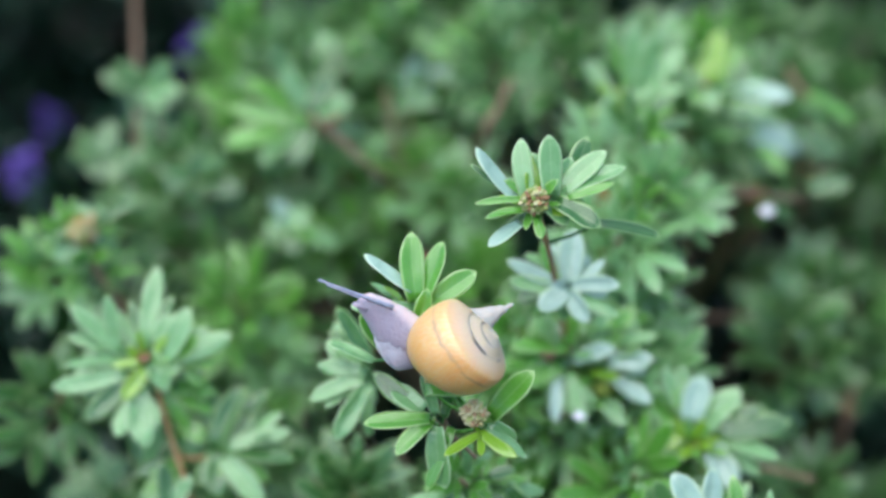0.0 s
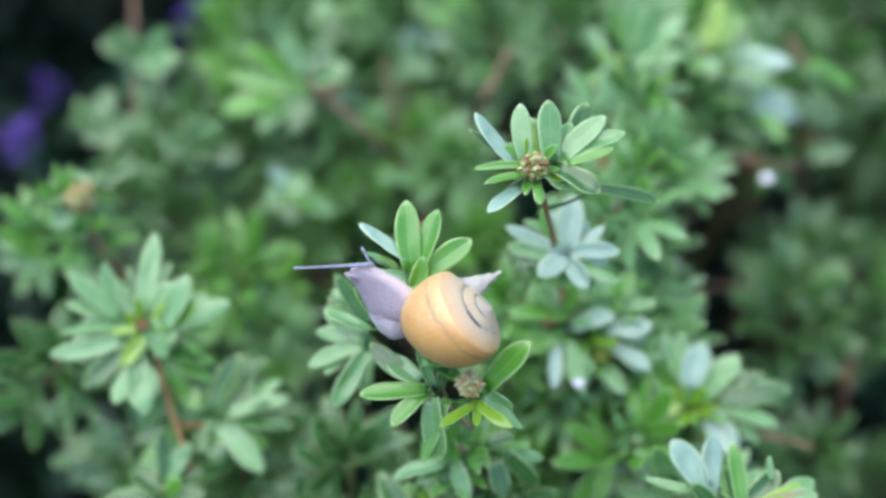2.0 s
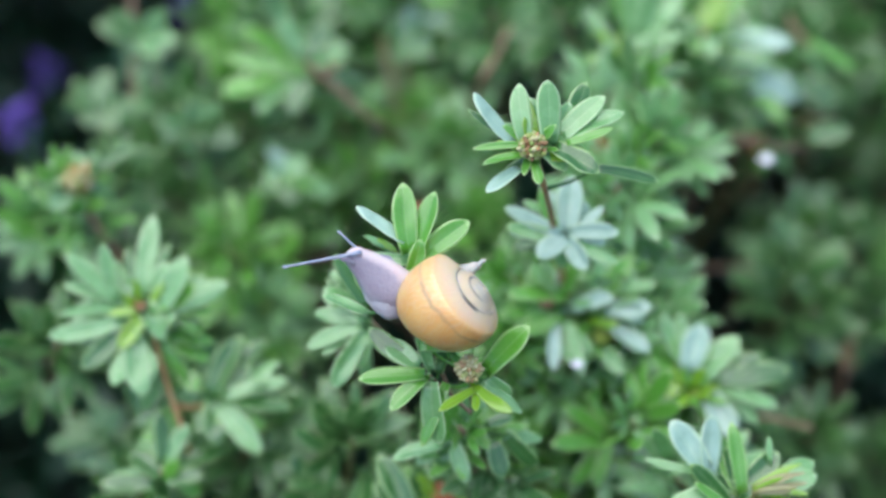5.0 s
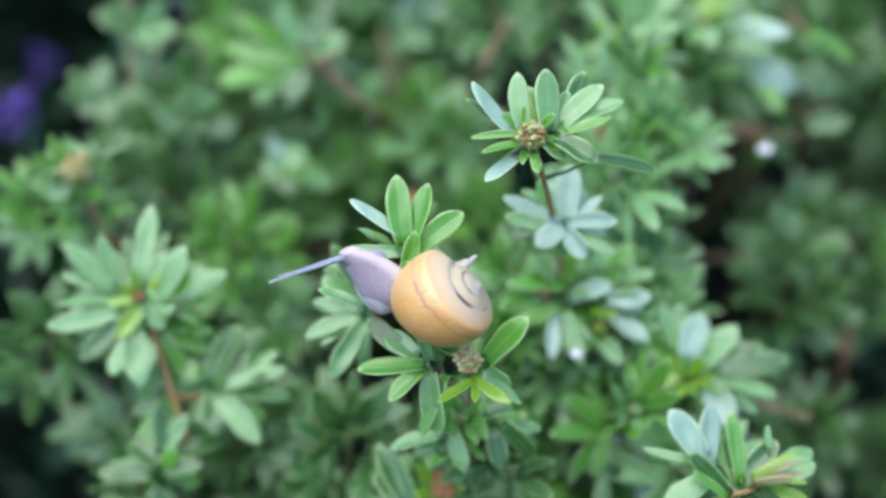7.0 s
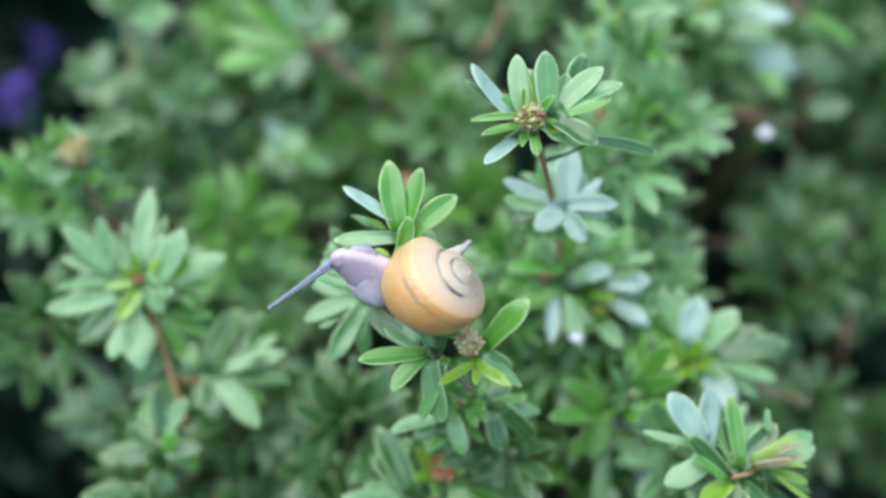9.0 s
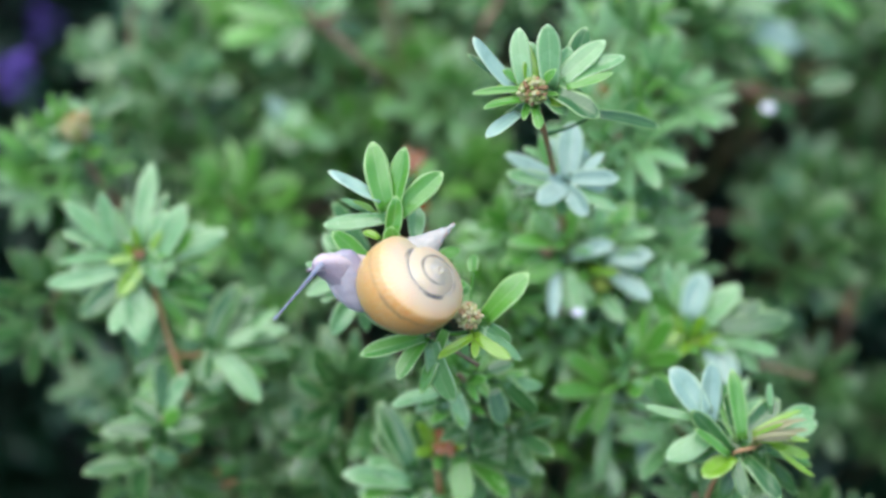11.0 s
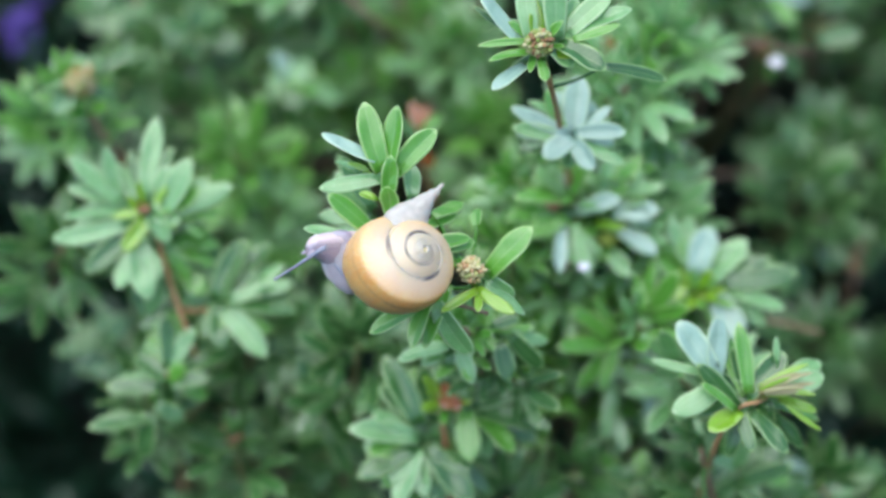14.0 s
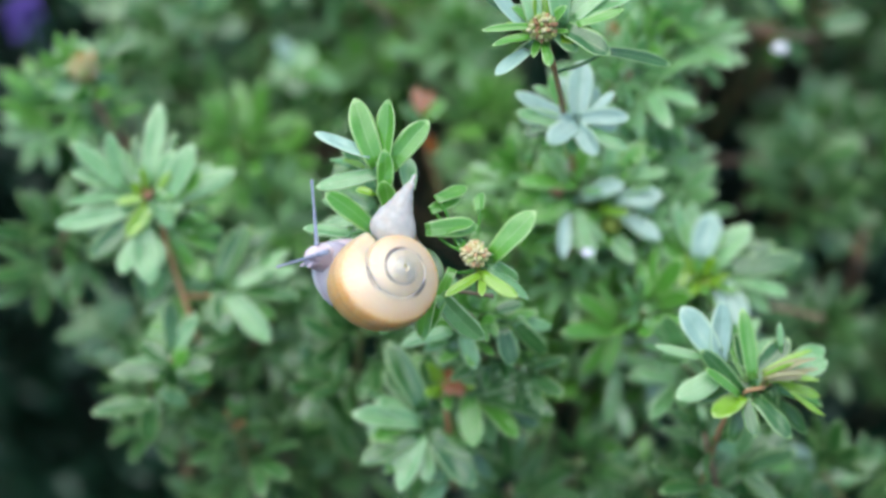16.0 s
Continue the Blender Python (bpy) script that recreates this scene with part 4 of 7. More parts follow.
leaflet(rusty_shoot, (0.0, 0.0, 1.5), (3.7, 3.0, 7.4), 3.7, RUSTY)

rusty_tip = shoot((0.0412, 0.0804, 0.5202))
stem(rusty_tip, [(0.0, 0.0, 0.0), (5.0, 25.0, -7.8)], 0.65, RED_BARK)
leaflet(rusty_tip, (0.0, 0.0, -2.2), (-1.2, 0.0, 4.4), 4.6, RUSTY)
leaflet(rusty_tip, (0.3, 0.0, -2.5), (3.2, 0.0, 2.9), 3.5, RUSTY)

def rusty_tuft(place, scale, seed):
    """A small withered shoot tip with three rusty leaflets."""
    rng = random.Random(seed)
    ob = shoot(place)
    stem(ob, [(0.0, 0.0, 0.0), (2.0, 12.0, -6.0), (4.0, 26.0, -14.0)], 0.6, RED_BARK)
    for k in range(3):
        leaflet(ob, (0.3, 0.0, -1.5), (scale * rng.uniform(-5, 5), rng.uniform(-1, 2), scale * rng.uniform(1, 7)), scale * 3.6, RUSTY)
    return ob


rusty_tuft((-0.0542, 0.0305, 0.4371), 0.7, 1)
rusty_tuft((0.1251, 0.2015, 0.4815), 1.0, 2)
rusty_tuft((0.0514, 0.1600, 0.5101), 0.7, 3)
rusty_tuft((0.1213, 0.2061, 0.4689), 0.8, 4)
rusty_tuft((-0.0349, 0.1582, 0.5068), 0.8, 5)
rusty_tuft((0.1282, 0.1388, 0.4186), 0.9, 6)
rusty_tuft((0.0941, 0.1490, 0.4893), 0.7, 8)

under_shoot = shoot((0.0274, 0.0479, 0.4953))
stem(under_shoot, [(-1.4, 0.0, -0.7), (1.9, 7.0, -10.3), (5.1, 22.0, -26.1)], 0.70, BARK)
leaflet(under_shoot, (3.5, 0.0, 1.7), (-11.1, -3.0, 2.8), 4.9, YOUNGISH)
leaflet(under_shoot, (1.4, 0.0, 2.8), (-6.2, -2.0, 9.0), 4.3, PALE)
leaflet(under_shoot, (3.5, 0.0, 2.8), (4.8, -2.0, 10.4), 4.3, YOUNGISH)
leaflet(under_shoot, (4.9, 0.0, 0.0), (9.3, -4.0, 0.3), 2.4, PALE)
leaflet(under_shoot, (2.1, 0.0, -2.8), (-8.3, -4.0, -7.6), 4.5, YOUNGISH)
leaflet(under_shoot, (3.5, 0.0, -4.2), (7.4, -6.0, -17.0), 3.2, PALE)
leaflet(under_shoot, (0.7, 0.0, -4.2), (-0.4, -5.0, -16.0), 3.4, HOARY)
leaflet(under_shoot, (4.9, 0.0, -1.4), (14.5, -2.0, 2.8), 4.3, HOARY)
leaflet(under_shoot, (-2.1, 0.0, -1.4), (-13.2, -2.0, -2.8), 4.2, YOUNGISH)
leaflet(under_shoot, (3.5, 3.8, 1.7), (-6.4, 4.8, 7.6), 3.7, PALE)
leaflet(under_shoot, (1.4, 5.1, 2.8), (-7.1, 7.1, 4.9), 3.3, YOUNGISH)
leaflet(under_shoot, (3.5, 3.0, 2.8), (2.1, 1.5, 8.6), 3.3, HOARY)
leaflet(under_shoot, (4.9, 5.8, 0.0), (8.0, 9.0, 1.5), 1.9, HOARY)
leaflet(under_shoot, (2.1, 3.2, -2.8), (-7.8, 6.5, -3.2), 3.5, PALE)
leaflet(under_shoot, (3.5, 4.4, -4.2), (3.6, 5.6, -12.6), 2.4, YOUNGISH)
leaflet(under_shoot, (0.7, 3.5, -4.2), (3.7, 7.5, -12.2), 2.6, PALE)
leaflet(under_shoot, (4.9, 3.3, -1.4), (13.5, 7.0, -1.5), 3.3, PALE)
leaflet(under_shoot, (-2.1, 4.2, -1.4), (-9.4, 4.2, -4.2), 3.2, PALE)
leaflet(under_shoot, (3.5, 3.2, 1.7), (-7.3, 2.3, -1.7), 3.7, YOUNGISH)
leaflet(under_shoot, (1.4, 3.6, 2.8), (-2.8, 6.7, 9.0), 3.3, HOARY)
leaflet(under_shoot, (3.5, 4.2, 2.8), (2.0, 5.0, 7.9), 3.3, HOARY)
bud(under_shoot, (-1.5, -2.0, 0.4), 1.8, BUD_PINK)

under_right_shoot = shoot((0.0399, 0.0494, 0.4895))
stem(under_right_shoot, [(-0.3, 0.0, -1.4), (0.5, 8.0, -12.0), (0.9, 28.0, -28.8)], 0.70, BARK)
leaflet(under_right_shoot, (1.8, 0.0, 7.0), (12.9, -3.0, 9.4), 3.5, PALE)
leaflet(under_right_shoot, (1.1, 0.0, 2.8), (11.8, -4.0, 2.5), 5.1, HOARY)
leaflet(under_right_shoot, (-0.3, 0.0, 4.2), (7.0, 0.0, 17.1), 5.1, YOUNGISH)
leaflet(under_right_shoot, (-1.7, 0.0, 4.2), (-0.3, 0.0, 16.8), 4.4, PALE)
leaflet(under_right_shoot, (1.8, 0.0, -1.4), (11.2, -4.0, -7.7), 5.0, HOARY)
leaflet(under_right_shoot, (-1.7, 0.0, -5.6), (5.1, -5.0, -12.6), 4.2, PALE)
leaflet(under_right_shoot, (-2.4, 0.0, -3.5), (-4.5, -6.0, -11.2), 3.5, PALE)
leaflet(under_right_shoot, (-3.1, 0.0, 0.0), (3.2, -6.0, -1.4), 2.7, YOUNG)
leaflet(under_right_shoot, (-3.1, 0.0, -1.4), (-8.7, -4.0, -4.2), 3.8, YOUNGISH)
leaflet(under_right_shoot, (1.8, 2.9, 7.0), (7.8, 3.2, 11.8), 2.6, PALE)
leaflet(under_right_shoot, (1.1, 4.8, 2.8), (8.9, 7.4, 0.5), 4.0, YOUNGISH)
leaflet(under_right_shoot, (-0.3, 3.3, 4.2), (0.0, 4.4, 14.5), 4.0, HOARY)
leaflet(under_right_shoot, (-1.7, 3.1, 4.2), (3.3, 1.7, 12.0), 3.4, PALE)
leaflet(under_right_shoot, (1.8, 5.6, -1.4), (10.7, 8.6, -4.5), 3.8, PALE)
leaflet(under_right_shoot, (-1.7, 2.8, -5.6), (4.1, 6.5, -8.5), 3.2, YOUNGISH)
leaflet(under_right_shoot, (-2.4, 3.7, -3.5), (-6.2, 7.1, -8.0), 2.6, PALE)
leaflet(under_right_shoot, (-3.1, 5.5, -1.4), (-5.5, 5.8, -4.7), 3.0, YOUNGISH)
leaflet(under_right_shoot, (1.8, 4.7, 7.0), (8.6, 6.5, 11.5), 2.6, HOARY)
leaflet(under_right_shoot, (1.1, 3.0, 2.8), (9.2, 5.8, 4.7), 4.0, YOUNGISH)
leaflet(under_right_shoot, (-0.3, 3.9, 4.2), (0.2, 2.6, 17.2), 4.0, PALE)
leaflet(under_right_shoot, (-1.7, 4.6, 4.2), (-4.8, 7.9, 13.2), 3.4, PALE)
bud(under_right_shoot, (-0.5, -2.0, -4.3), 2.3, BUD_GREEN)

under_low_shoot = shoot((0.0510, 0.0495, 0.4621))
stem(under_low_shoot, [(0.0, 0.0, -1.5), (3.3, 15.0, -13.8)], 0.65, BARK)
leaflet(under_low_shoot, (5.1, 0.0, 0.0), (-3.9, -3.0, 5.8), 4.0, HOARY)
leaflet(under_low_shoot, (2.9, 0.0, -1.5), (-4.3, -3.0, -2.9), 4.3, PALE)
leaflet(under_low_shoot, (0.0, 0.0, 5.8), (-11.6, 2.0, 10.2), 5.5, HOARY)
leaflet(under_low_shoot, (-1.4, 0.0, -2.9), (-10.1, 2.0, -1.4), 5.9, PALE)
leaflet(under_low_shoot, (2.9, 0.0, -5.8), (0.0, 0.0, -16.0), 4.5, PALE)
leaflet(under_low_shoot, (2.9, 0.0, -11.6), (-13.0, -4.0, -17.4), 3.3, HOARY)
leaflet(under_low_shoot, (5.1, 5.4, 0.0), (-2.9, 5.7, 1.9), 3.0, PALE)
leaflet(under_low_shoot, (2.9, 4.2, -1.5), (-2.6, 7.5, -1.3), 3.3, PALE)
leaflet(under_low_shoot, (0.0, 3.7, 5.8), (-6.5, 1.9, 11.9), 4.2, YOUNGISH)
leaflet(under_low_shoot, (-1.4, 5.9, -2.9), (-8.0, 7.6, -4.2), 4.5, PALE)
leaflet(under_low_shoot, (2.9, 4.1, -5.8), (-1.9, 7.9, -10.8), 3.5, PALE)
leaflet(under_low_shoot, (2.9, 4.6, -11.6), (-8.2, 5.4, -12.9), 2.6, PALE)
leaflet(under_low_shoot, (5.1, 4.8, 0.0), (1.3, 6.3, 6.3), 3.0, PALE)
leaflet(under_low_shoot, (2.9, 5.7, -1.5), (-2.3, 5.6, -1.2), 3.3, PALE)

top_right_shoot = shoot((0.0522, 0.1277, 0.5302))
stem(top_right_shoot, [(-0.8, 0.0, -2.4), (-3.9, 8.0, -8.1), (-2.7, 28.0, -18.4)], 0.79, RED_BARK)
leaflet(top_right_shoot, (-4.1, 1.2, -1.0), (-13.1, 3.8, 11.5), 4.9, PALE)
leaflet(top_right_shoot, (-0.3, 1.3, 0.6), (-5.8, -2.8, 17.0), 4.4, YOUNGISH)
leaflet(top_right_shoot, (0.2, 1.4, 1.7), (1.1, 0.1, 20.5), 6.7, PALE)
leaflet(top_right_shoot, (1.7, 0.8, 1.7), (8.2, -1.1, 18.0), 6.4, PALE)
leaflet(top_right_shoot, (4.0, 0.7, 1.6), (15.7, 2.6, 14.5), 5.8, PALE)
leaflet(top_right_shoot, (0.0, 0.1, 0.0), (15.3, 0.0, 3.2), 5.2, PALE)
leaflet(top_right_shoot, (-2.5, 1.3, -2.0), (-9.1, -1.3, 4.1), 3.5, YOUNG)
leaflet(top_right_shoot, (-1.9, 1.2, -3.1), (2.8, 3.8, -9.7), 4.1, PALE)
leaflet(top_right_shoot, (-1.0, 0.6, -7.9), (15.0, 2.1, -10.9), 5.2, PALE)
leaflet(top_right_shoot, (1.6, 0.2, -9.5), (10.1, 0.9, -18.9), 5.2, HOARY)
leaflet(top_right_shoot, (-3.8, 1.0, -2.3), (-13.5, 3.4, -4.0), 3.8, YOUNGISH)
leaflet(top_right_shoot, (-1.5, 0.8, -2.3), (-1.2, 3.7, 4.3), 3.5, YOUNG)
leaflet(top_right_shoot, (-1.5, 0.9, -3.1), (5.5, -0.5, -2.4), 4.4, GREEN)
backing(top_right_shoot, 8)

far_right_shoot = shoot((0.0748, 0.1369, 0.5306))
stem(far_right_shoot, [(-0.3, 0.0, 0.8), (-1.7, 10.0, -7.2), (1.7, 50.0, -21.7)], 0.80, RED_BARK)
leaflet(far_right_shoot, (2.6, 1.1, 1.0), (3.4, 1.5, 15.5), 6.5, YOUNG)
leaflet(far_right_shoot, (3.6, 0.4, 0.9), (10.4, 2.5, 11.3), 4.7, YOUNGISH)
leaflet(far_right_shoot, (1.9, 0.1, 0.4), (-1.7, 1.6, 7.0), 3.8, YOUNG)
leaflet(far_right_shoot, (3.7, 1.1, -0.6), (18.7, 3.7, 0.4), 7.4, PALE)
leaflet(far_right_shoot, (7.4, 1.3, -1.4), (24.5, 0.3, -3.4), 6.2, HOARY)
leaflet(far_right_shoot, (2.1, 1.5, -1.7), (-5.3, -1.0, -5.2), 4.7, YOUNGISH)
leaflet(far_right_shoot, (4.2, 1.0, 0.2), (13.3, 2.5, 6.8), 5.0, GREEN)
leaflet(far_right_shoot, (2.4, 0.2, -1.5), (-0.4, -2.5, -8.2), 5.0, PALE)
backing(far_right_shoot, 8)

bluish_shoot = shoot((0.0930, 0.1485, 0.5097))
stem(bluish_shoot, [(0.0, 0.0, 0.0), (4.7, 20.0, -14.3)], 0.84, BARK)
leaflet(bluish_shoot, (-8.5, 1.2, 7.6), (0.8, -0.6, -0.9), 7.1, PALE)
leaflet(bluish_shoot, (-5.0, 0.1, 2.5), (15.0, 3.2, -4.5), 9.2, HOARY)
leaflet(bluish_shoot, (-7.4, 0.3, 8.4), (5.5, 0.6, 5.9), 6.5, PALE)
leaflet(bluish_shoot, (-0.6, 1.1, -2.4), (8.2, -2.6, -11.0), 6.2, YOUNGISH)
leaflet(bluish_shoot, (15.3, 0.9, -15.9), (27.1, -0.3, -13.1), 6.2, GREEN)
leaflet(bluish_shoot, (16.0, 0.3, 12.6), (29.7, 1.5, 4.3), 6.2, YOUNGISH)
leaflet(bluish_shoot, (14.4, 0.5, 9.3), (21.0, 2.4, 1.0), 5.5, PALE)
leaflet(bluish_shoot, (-8.1, 1.2, 6.8), (-6.6, 0.4, -3.3), 6.8, GREEN)
leaflet(bluish_shoot, (12.0, 1.1, 1.8), (23.0, -2.1, -5.1), 6.2, GREEN)
leaflet(bluish_shoot, (-4.9, 0.3, 0.0), (2.2, 2.7, -13.3), 6.2, GREEN)
backing(bluish_shoot, 8)

upper_mid_shoot = shoot((-0.0097, 0.1801, 0.5053))
stem(upper_mid_shoot, [(-1.8, 0.0, -1.8), (0.7, 10.0, -19.1)], 0.89, BARK)
leaflet(upper_mid_shoot, (1.4, 0.7, 2.7), (-0.4, 1.0, 16.4), 8.5, HOARY)
leaflet(upper_mid_shoot, (0.9, 1.1, 4.5), (11.0, 0.0, 12.4), 7.5, HOARY)
leaflet(upper_mid_shoot, (-1.8, 0.1, 5.3), (6.3, -1.8, -0.5), 6.9, PALE)
leaflet(upper_mid_shoot, (-2.7, 0.2, 22.7), (12.8, 0.1, 14.6), 7.2, YOUNGISH)
leaflet(upper_mid_shoot, (-7.1, 0.5, -9.8), (-18.8, 3.7, -16.7), 8.2, PALE)
leaflet(upper_mid_shoot, (-34.7, 0.9, 16.4), (-23.3, 2.7, 21.3), 6.5, PALE)
leaflet(upper_mid_shoot, (-2.7, 0.6, 2.7), (-7.0, -1.2, 12.3), 7.2, GREEN)
leaflet(upper_mid_shoot, (0.0, 0.5, 3.6), (-5.4, 2.3, -1.6), 6.5, PALE)
leaflet(upper_mid_shoot, (12.5, 0.9, 23.2), (23.2, 1.9, 14.4), 7.5, YOUNGISH)
leaflet(upper_mid_shoot, (-5.3, 0.3, 14.2), (-14.1, -1.3, 22.9), 6.5, GREEN)
backing(upper_mid_shoot, 8)

upper_left_shoot = shoot((-0.0409, 0.1508, 0.5141))
stem(upper_left_shoot, [(1.7, 0.0, -0.3), (9.4, 10.0, -6.0)], 0.67, RED_BARK)
leaflet(upper_left_shoot, (1.3, 0.1, -0.8), (-22.4, 2.0, 1.4), 5.5, YOUNGISH)
leaflet(upper_left_shoot, (-1.8, 0.5, 0.4), (-17.2, 3.7, 12.5), 7.7, YOUNGISH)
leaflet(upper_left_shoot, (-1.8, 1.1, 3.5), (-11.4, -0.1, 23.1), 7.7, GREEN)
leaflet(upper_left_shoot, (-6.0, 0.8, -2.9), (-23.9, 0.5, -7.5), 8.9, YOUNGISH)
leaflet(upper_left_shoot, (-1.8, 1.0, -2.4), (-13.4, -0.5, -12.6), 6.5, PALE)
leaflet(upper_left_shoot, (1.9, 0.4, 0.1), (13.6, 1.0, 5.5), 6.8, PALE)
leaflet(upper_left_shoot, (1.3, 0.6, 1.7), (7.0, 0.2, 13.8), 7.1, GREEN)
leaflet(upper_left_shoot, (0.8, 0.6, -2.4), (-3.2, -1.8, -13.5), 6.5, GREEN)
leaflet(upper_left_shoot, (-0.1, 1.1, 2.6), (-5.8, -1.3, 15.0), 6.2, PALE)
backing(upper_left_shoot, 8)

low_left_leafy = shoot((-0.0334, 0.0755, 0.4150))
stem(low_left_leafy, [(0.8, 0.0, 0.0), (1.8, 20.0, -15.2)], 0.72, BARK)
leaflet(low_left_leafy, (-27.6, 0.5, -14.9), (-37.8, 0.9, -23.2), 5.9, GREEN)
leaflet(low_left_leafy, (-26.9, 1.2, -15.0), (-20.6, 2.4, -24.6), 6.2, GREEN)
leaflet(low_left_leafy, (-25.2, 0.7, -14.9), (-14.5, 2.9, -6.1), 5.3, GREEN)
leaflet(low_left_leafy, (-28.4, 0.8, -14.2), (-39.9, -2.6, -8.9), 5.9, GREEN)
leaflet(low_left_leafy, (-26.8, 0.9, -14.2), (-27.5, 0.6, -4.7), 5.3, GREEN)
leaflet(low_left_leafy, (-25.9, 0.3, -14.9), (-18.3, 3.9, -16.4), 5.0, GREEN)
leaflet(low_left_leafy, (-27.6, 0.7, -14.5), (-36.0, 2.4, -16.1), 5.3, GREEN)
backing(low_left_leafy, 8)

low_mid_leafy = shoot((0.0080, 0.0034, 0.4882))
stem(low_mid_leafy, [(-1.3, 0.0, 2.5), (-0.5, 8.0, -6.3), (1.2, 28.0, -21.6)], 0.57, BARK)
leaflet(low_mid_leafy, (-5.1, 0.0, -1.9), (-2.5, -2.0, -10.8), 4.4, PALE)
leaflet(low_mid_leafy, (-7.6, 0.0, -2.5), (-19.0, 0.0, -5.1), 4.2, PALE)
leaflet(low_mid_leafy, (3.8, 0.0, -1.9), (5.7, 0.0, -10.2), 4.8, GREEN)
leaflet(low_mid_leafy, (0.0, 0.0, -0.6), (2.8, -2.0, -3.2), 2.9, YOUNGISH)
leaflet(low_mid_leafy, (6.3, 0.0, 0.0), (13.7, 2.0, -7.7), 4.2, GREEN)
leaflet(low_mid_leafy, (-5.1, 0.0, -1.3), (-8.9, 2.0, -7.6), 4.0, GREEN)
leaflet(low_mid_leafy, (2.5, 0.0, 1.9), (8.2, 2.0, 3.8), 3.8, GREEN)
leaflet(low_mid_leafy, (-5.1, 3.5, -1.9), (-0.8, 6.5, -8.5), 3.4, PALE)
leaflet(low_mid_leafy, (-7.6, 3.5, -2.5), (-13.3, 2.0, -7.4), 3.2, PALE)
leaflet(low_mid_leafy, (3.8, 4.3, -1.9), (7.0, 4.7, -6.4), 3.7, PALE)
leaflet(low_mid_leafy, (0.0, 2.6, -0.6), (2.8, 1.0, -2.1), 2.2, PALE)
leaflet(low_mid_leafy, (6.3, 3.0, 0.0), (14.9, 5.5, -2.8), 3.2, PALE)
leaflet(low_mid_leafy, (-5.1, 5.9, -1.3), (-6.6, 4.7, -5.8), 3.0, PALE)

far_left_shoot = shoot((-0.1033, 0.1548, 0.5003))
stem(far_left_shoot, [(0.0, 0.0, 0.0), (2.0, 12.0, -10.0), (5.0, 30.0, -30.0)], 0.6, BARK)
leaflet(far_left_shoot, (-0.0, 0.2, -1.7), (-7.0, 0.6, 6.0), 6.9, GREEN)
leaflet(far_left_shoot, (0.3, 0.2, -0.8), (2.2, 1.6, 10.4), 7.2, GREEN)
leaflet(far_left_shoot, (0.7, 0.7, -1.7), (7.9, 3.3, 2.8), 6.6, GREEN)
leaflet(far_left_shoot, (-0.0, 0.1, -0.8), (-2.0, -2.6, -7.0), 6.9, GREEN)
leaflet(far_left_shoot, (0.2, 0.9, -1.1), (6.3, -1.5, -6.9), 6.9, GREEN)
leaflet(far_left_shoot, (-0.4, 0.5, -1.2), (-9.1, -1.3, -0.1), 5.7, GREEN)
backing(far_left_shoot, 8)

twig_shoot = shoot((-0.0910, 0.1648, 0.5192))
stem(twig_shoot, [(0.0, 0.0, 0.0), (2.0, 12.0, -10.0), (5.0, 30.0, -30.0)], 0.6, BARK)
leaflet(twig_shoot, (-0.4, 0.6, -0.8), (-11.7, -3.0, 1.4), 6.9, GREEN)
leaflet(twig_shoot, (0.3, 1.3, 0.1), (9.0, -2.5, 6.9), 6.6, GREEN)
leaflet(twig_shoot, (0.3, 1.3, -0.8), (11.7, -2.7, -1.6), 6.6, PALE)
leaflet(twig_shoot, (-0.0, 0.3, -0.8), (-2.1, 0.2, -7.7), 6.6, GREEN)
leaflet(twig_shoot, (-0.5, 1.1, 0.1), (-8.0, -0.1, 6.5), 6.0, GREEN)
leaflet(twig_shoot, (0.4, 1.0, -1.3), (6.9, -2.3, -7.4), 6.3, PALE)
backing(twig_shoot, 8)

left_back_shoot = shoot((-0.0736, 0.1425, 0.4986))
stem(left_back_shoot, [(0.0, 0.0, 0.0), (2.0, 12.0, -10.0), (5.0, 30.0, -30.0)], 0.6, BARK)
leaflet(left_back_shoot, (-0.0, 0.2, -0.5), (-9.5, 3.7, -2.4), 7.1, GREEN)
leaflet(left_back_shoot, (0.3, 1.2, 0.1), (8.2, -2.5, -1.3), 7.1, GREEN)
leaflet(left_back_shoot, (0.8, 0.2, -0.5), (13.5, -0.7, -4.5), 6.5, GREEN)
leaflet(left_back_shoot, (-0.2, 1.4, 0.6), (-10.1, -2.4, 2.7), 6.2, GREEN)
leaflet(left_back_shoot, (0.0, 0.0, 0.5), (1.3, -0.9, 8.3), 6.8, GREEN)
leaflet(left_back_shoot, (0.4, 0.9, 0.6), (9.6, -2.7, 5.7), 6.8, GREEN)
leaflet(left_back_shoot, (-0.1, 1.0, -0.8), (-2.8, 2.3, -8.3), 6.5, GREEN)
backing(left_back_shoot, 8)

lilac_shoot = shoot((-0.0468, 0.1363, 0.4868))
stem(lilac_shoot, [(0.0, 0.0, 0.0), (2.0, 12.0, -10.0), (5.0, 30.0, -30.0)], 0.6, BARK)
leaflet(lilac_shoot, (0.4, 1.0, -0.9), (-2.8, -0.5, 7.5), 5.5, HOARY)
leaflet(lilac_shoot, (0.5, 0.3, -0.9), (6.7, 0.6, 4.2), 6.2, PALE)
leaflet(lilac_shoot, (-0.0, 0.1, -1.2), (-6.1, 2.0, -0.9), 5.2, PALE)
leaflet(lilac_shoot, (0.8, 0.4, -1.2), (9.1, 1.3, -4.2), 6.8, YOUNGISH)
leaflet(lilac_shoot, (2.4, 1.0, -1.7), (15.7, 3.7, -6.2), 5.5, PALE)
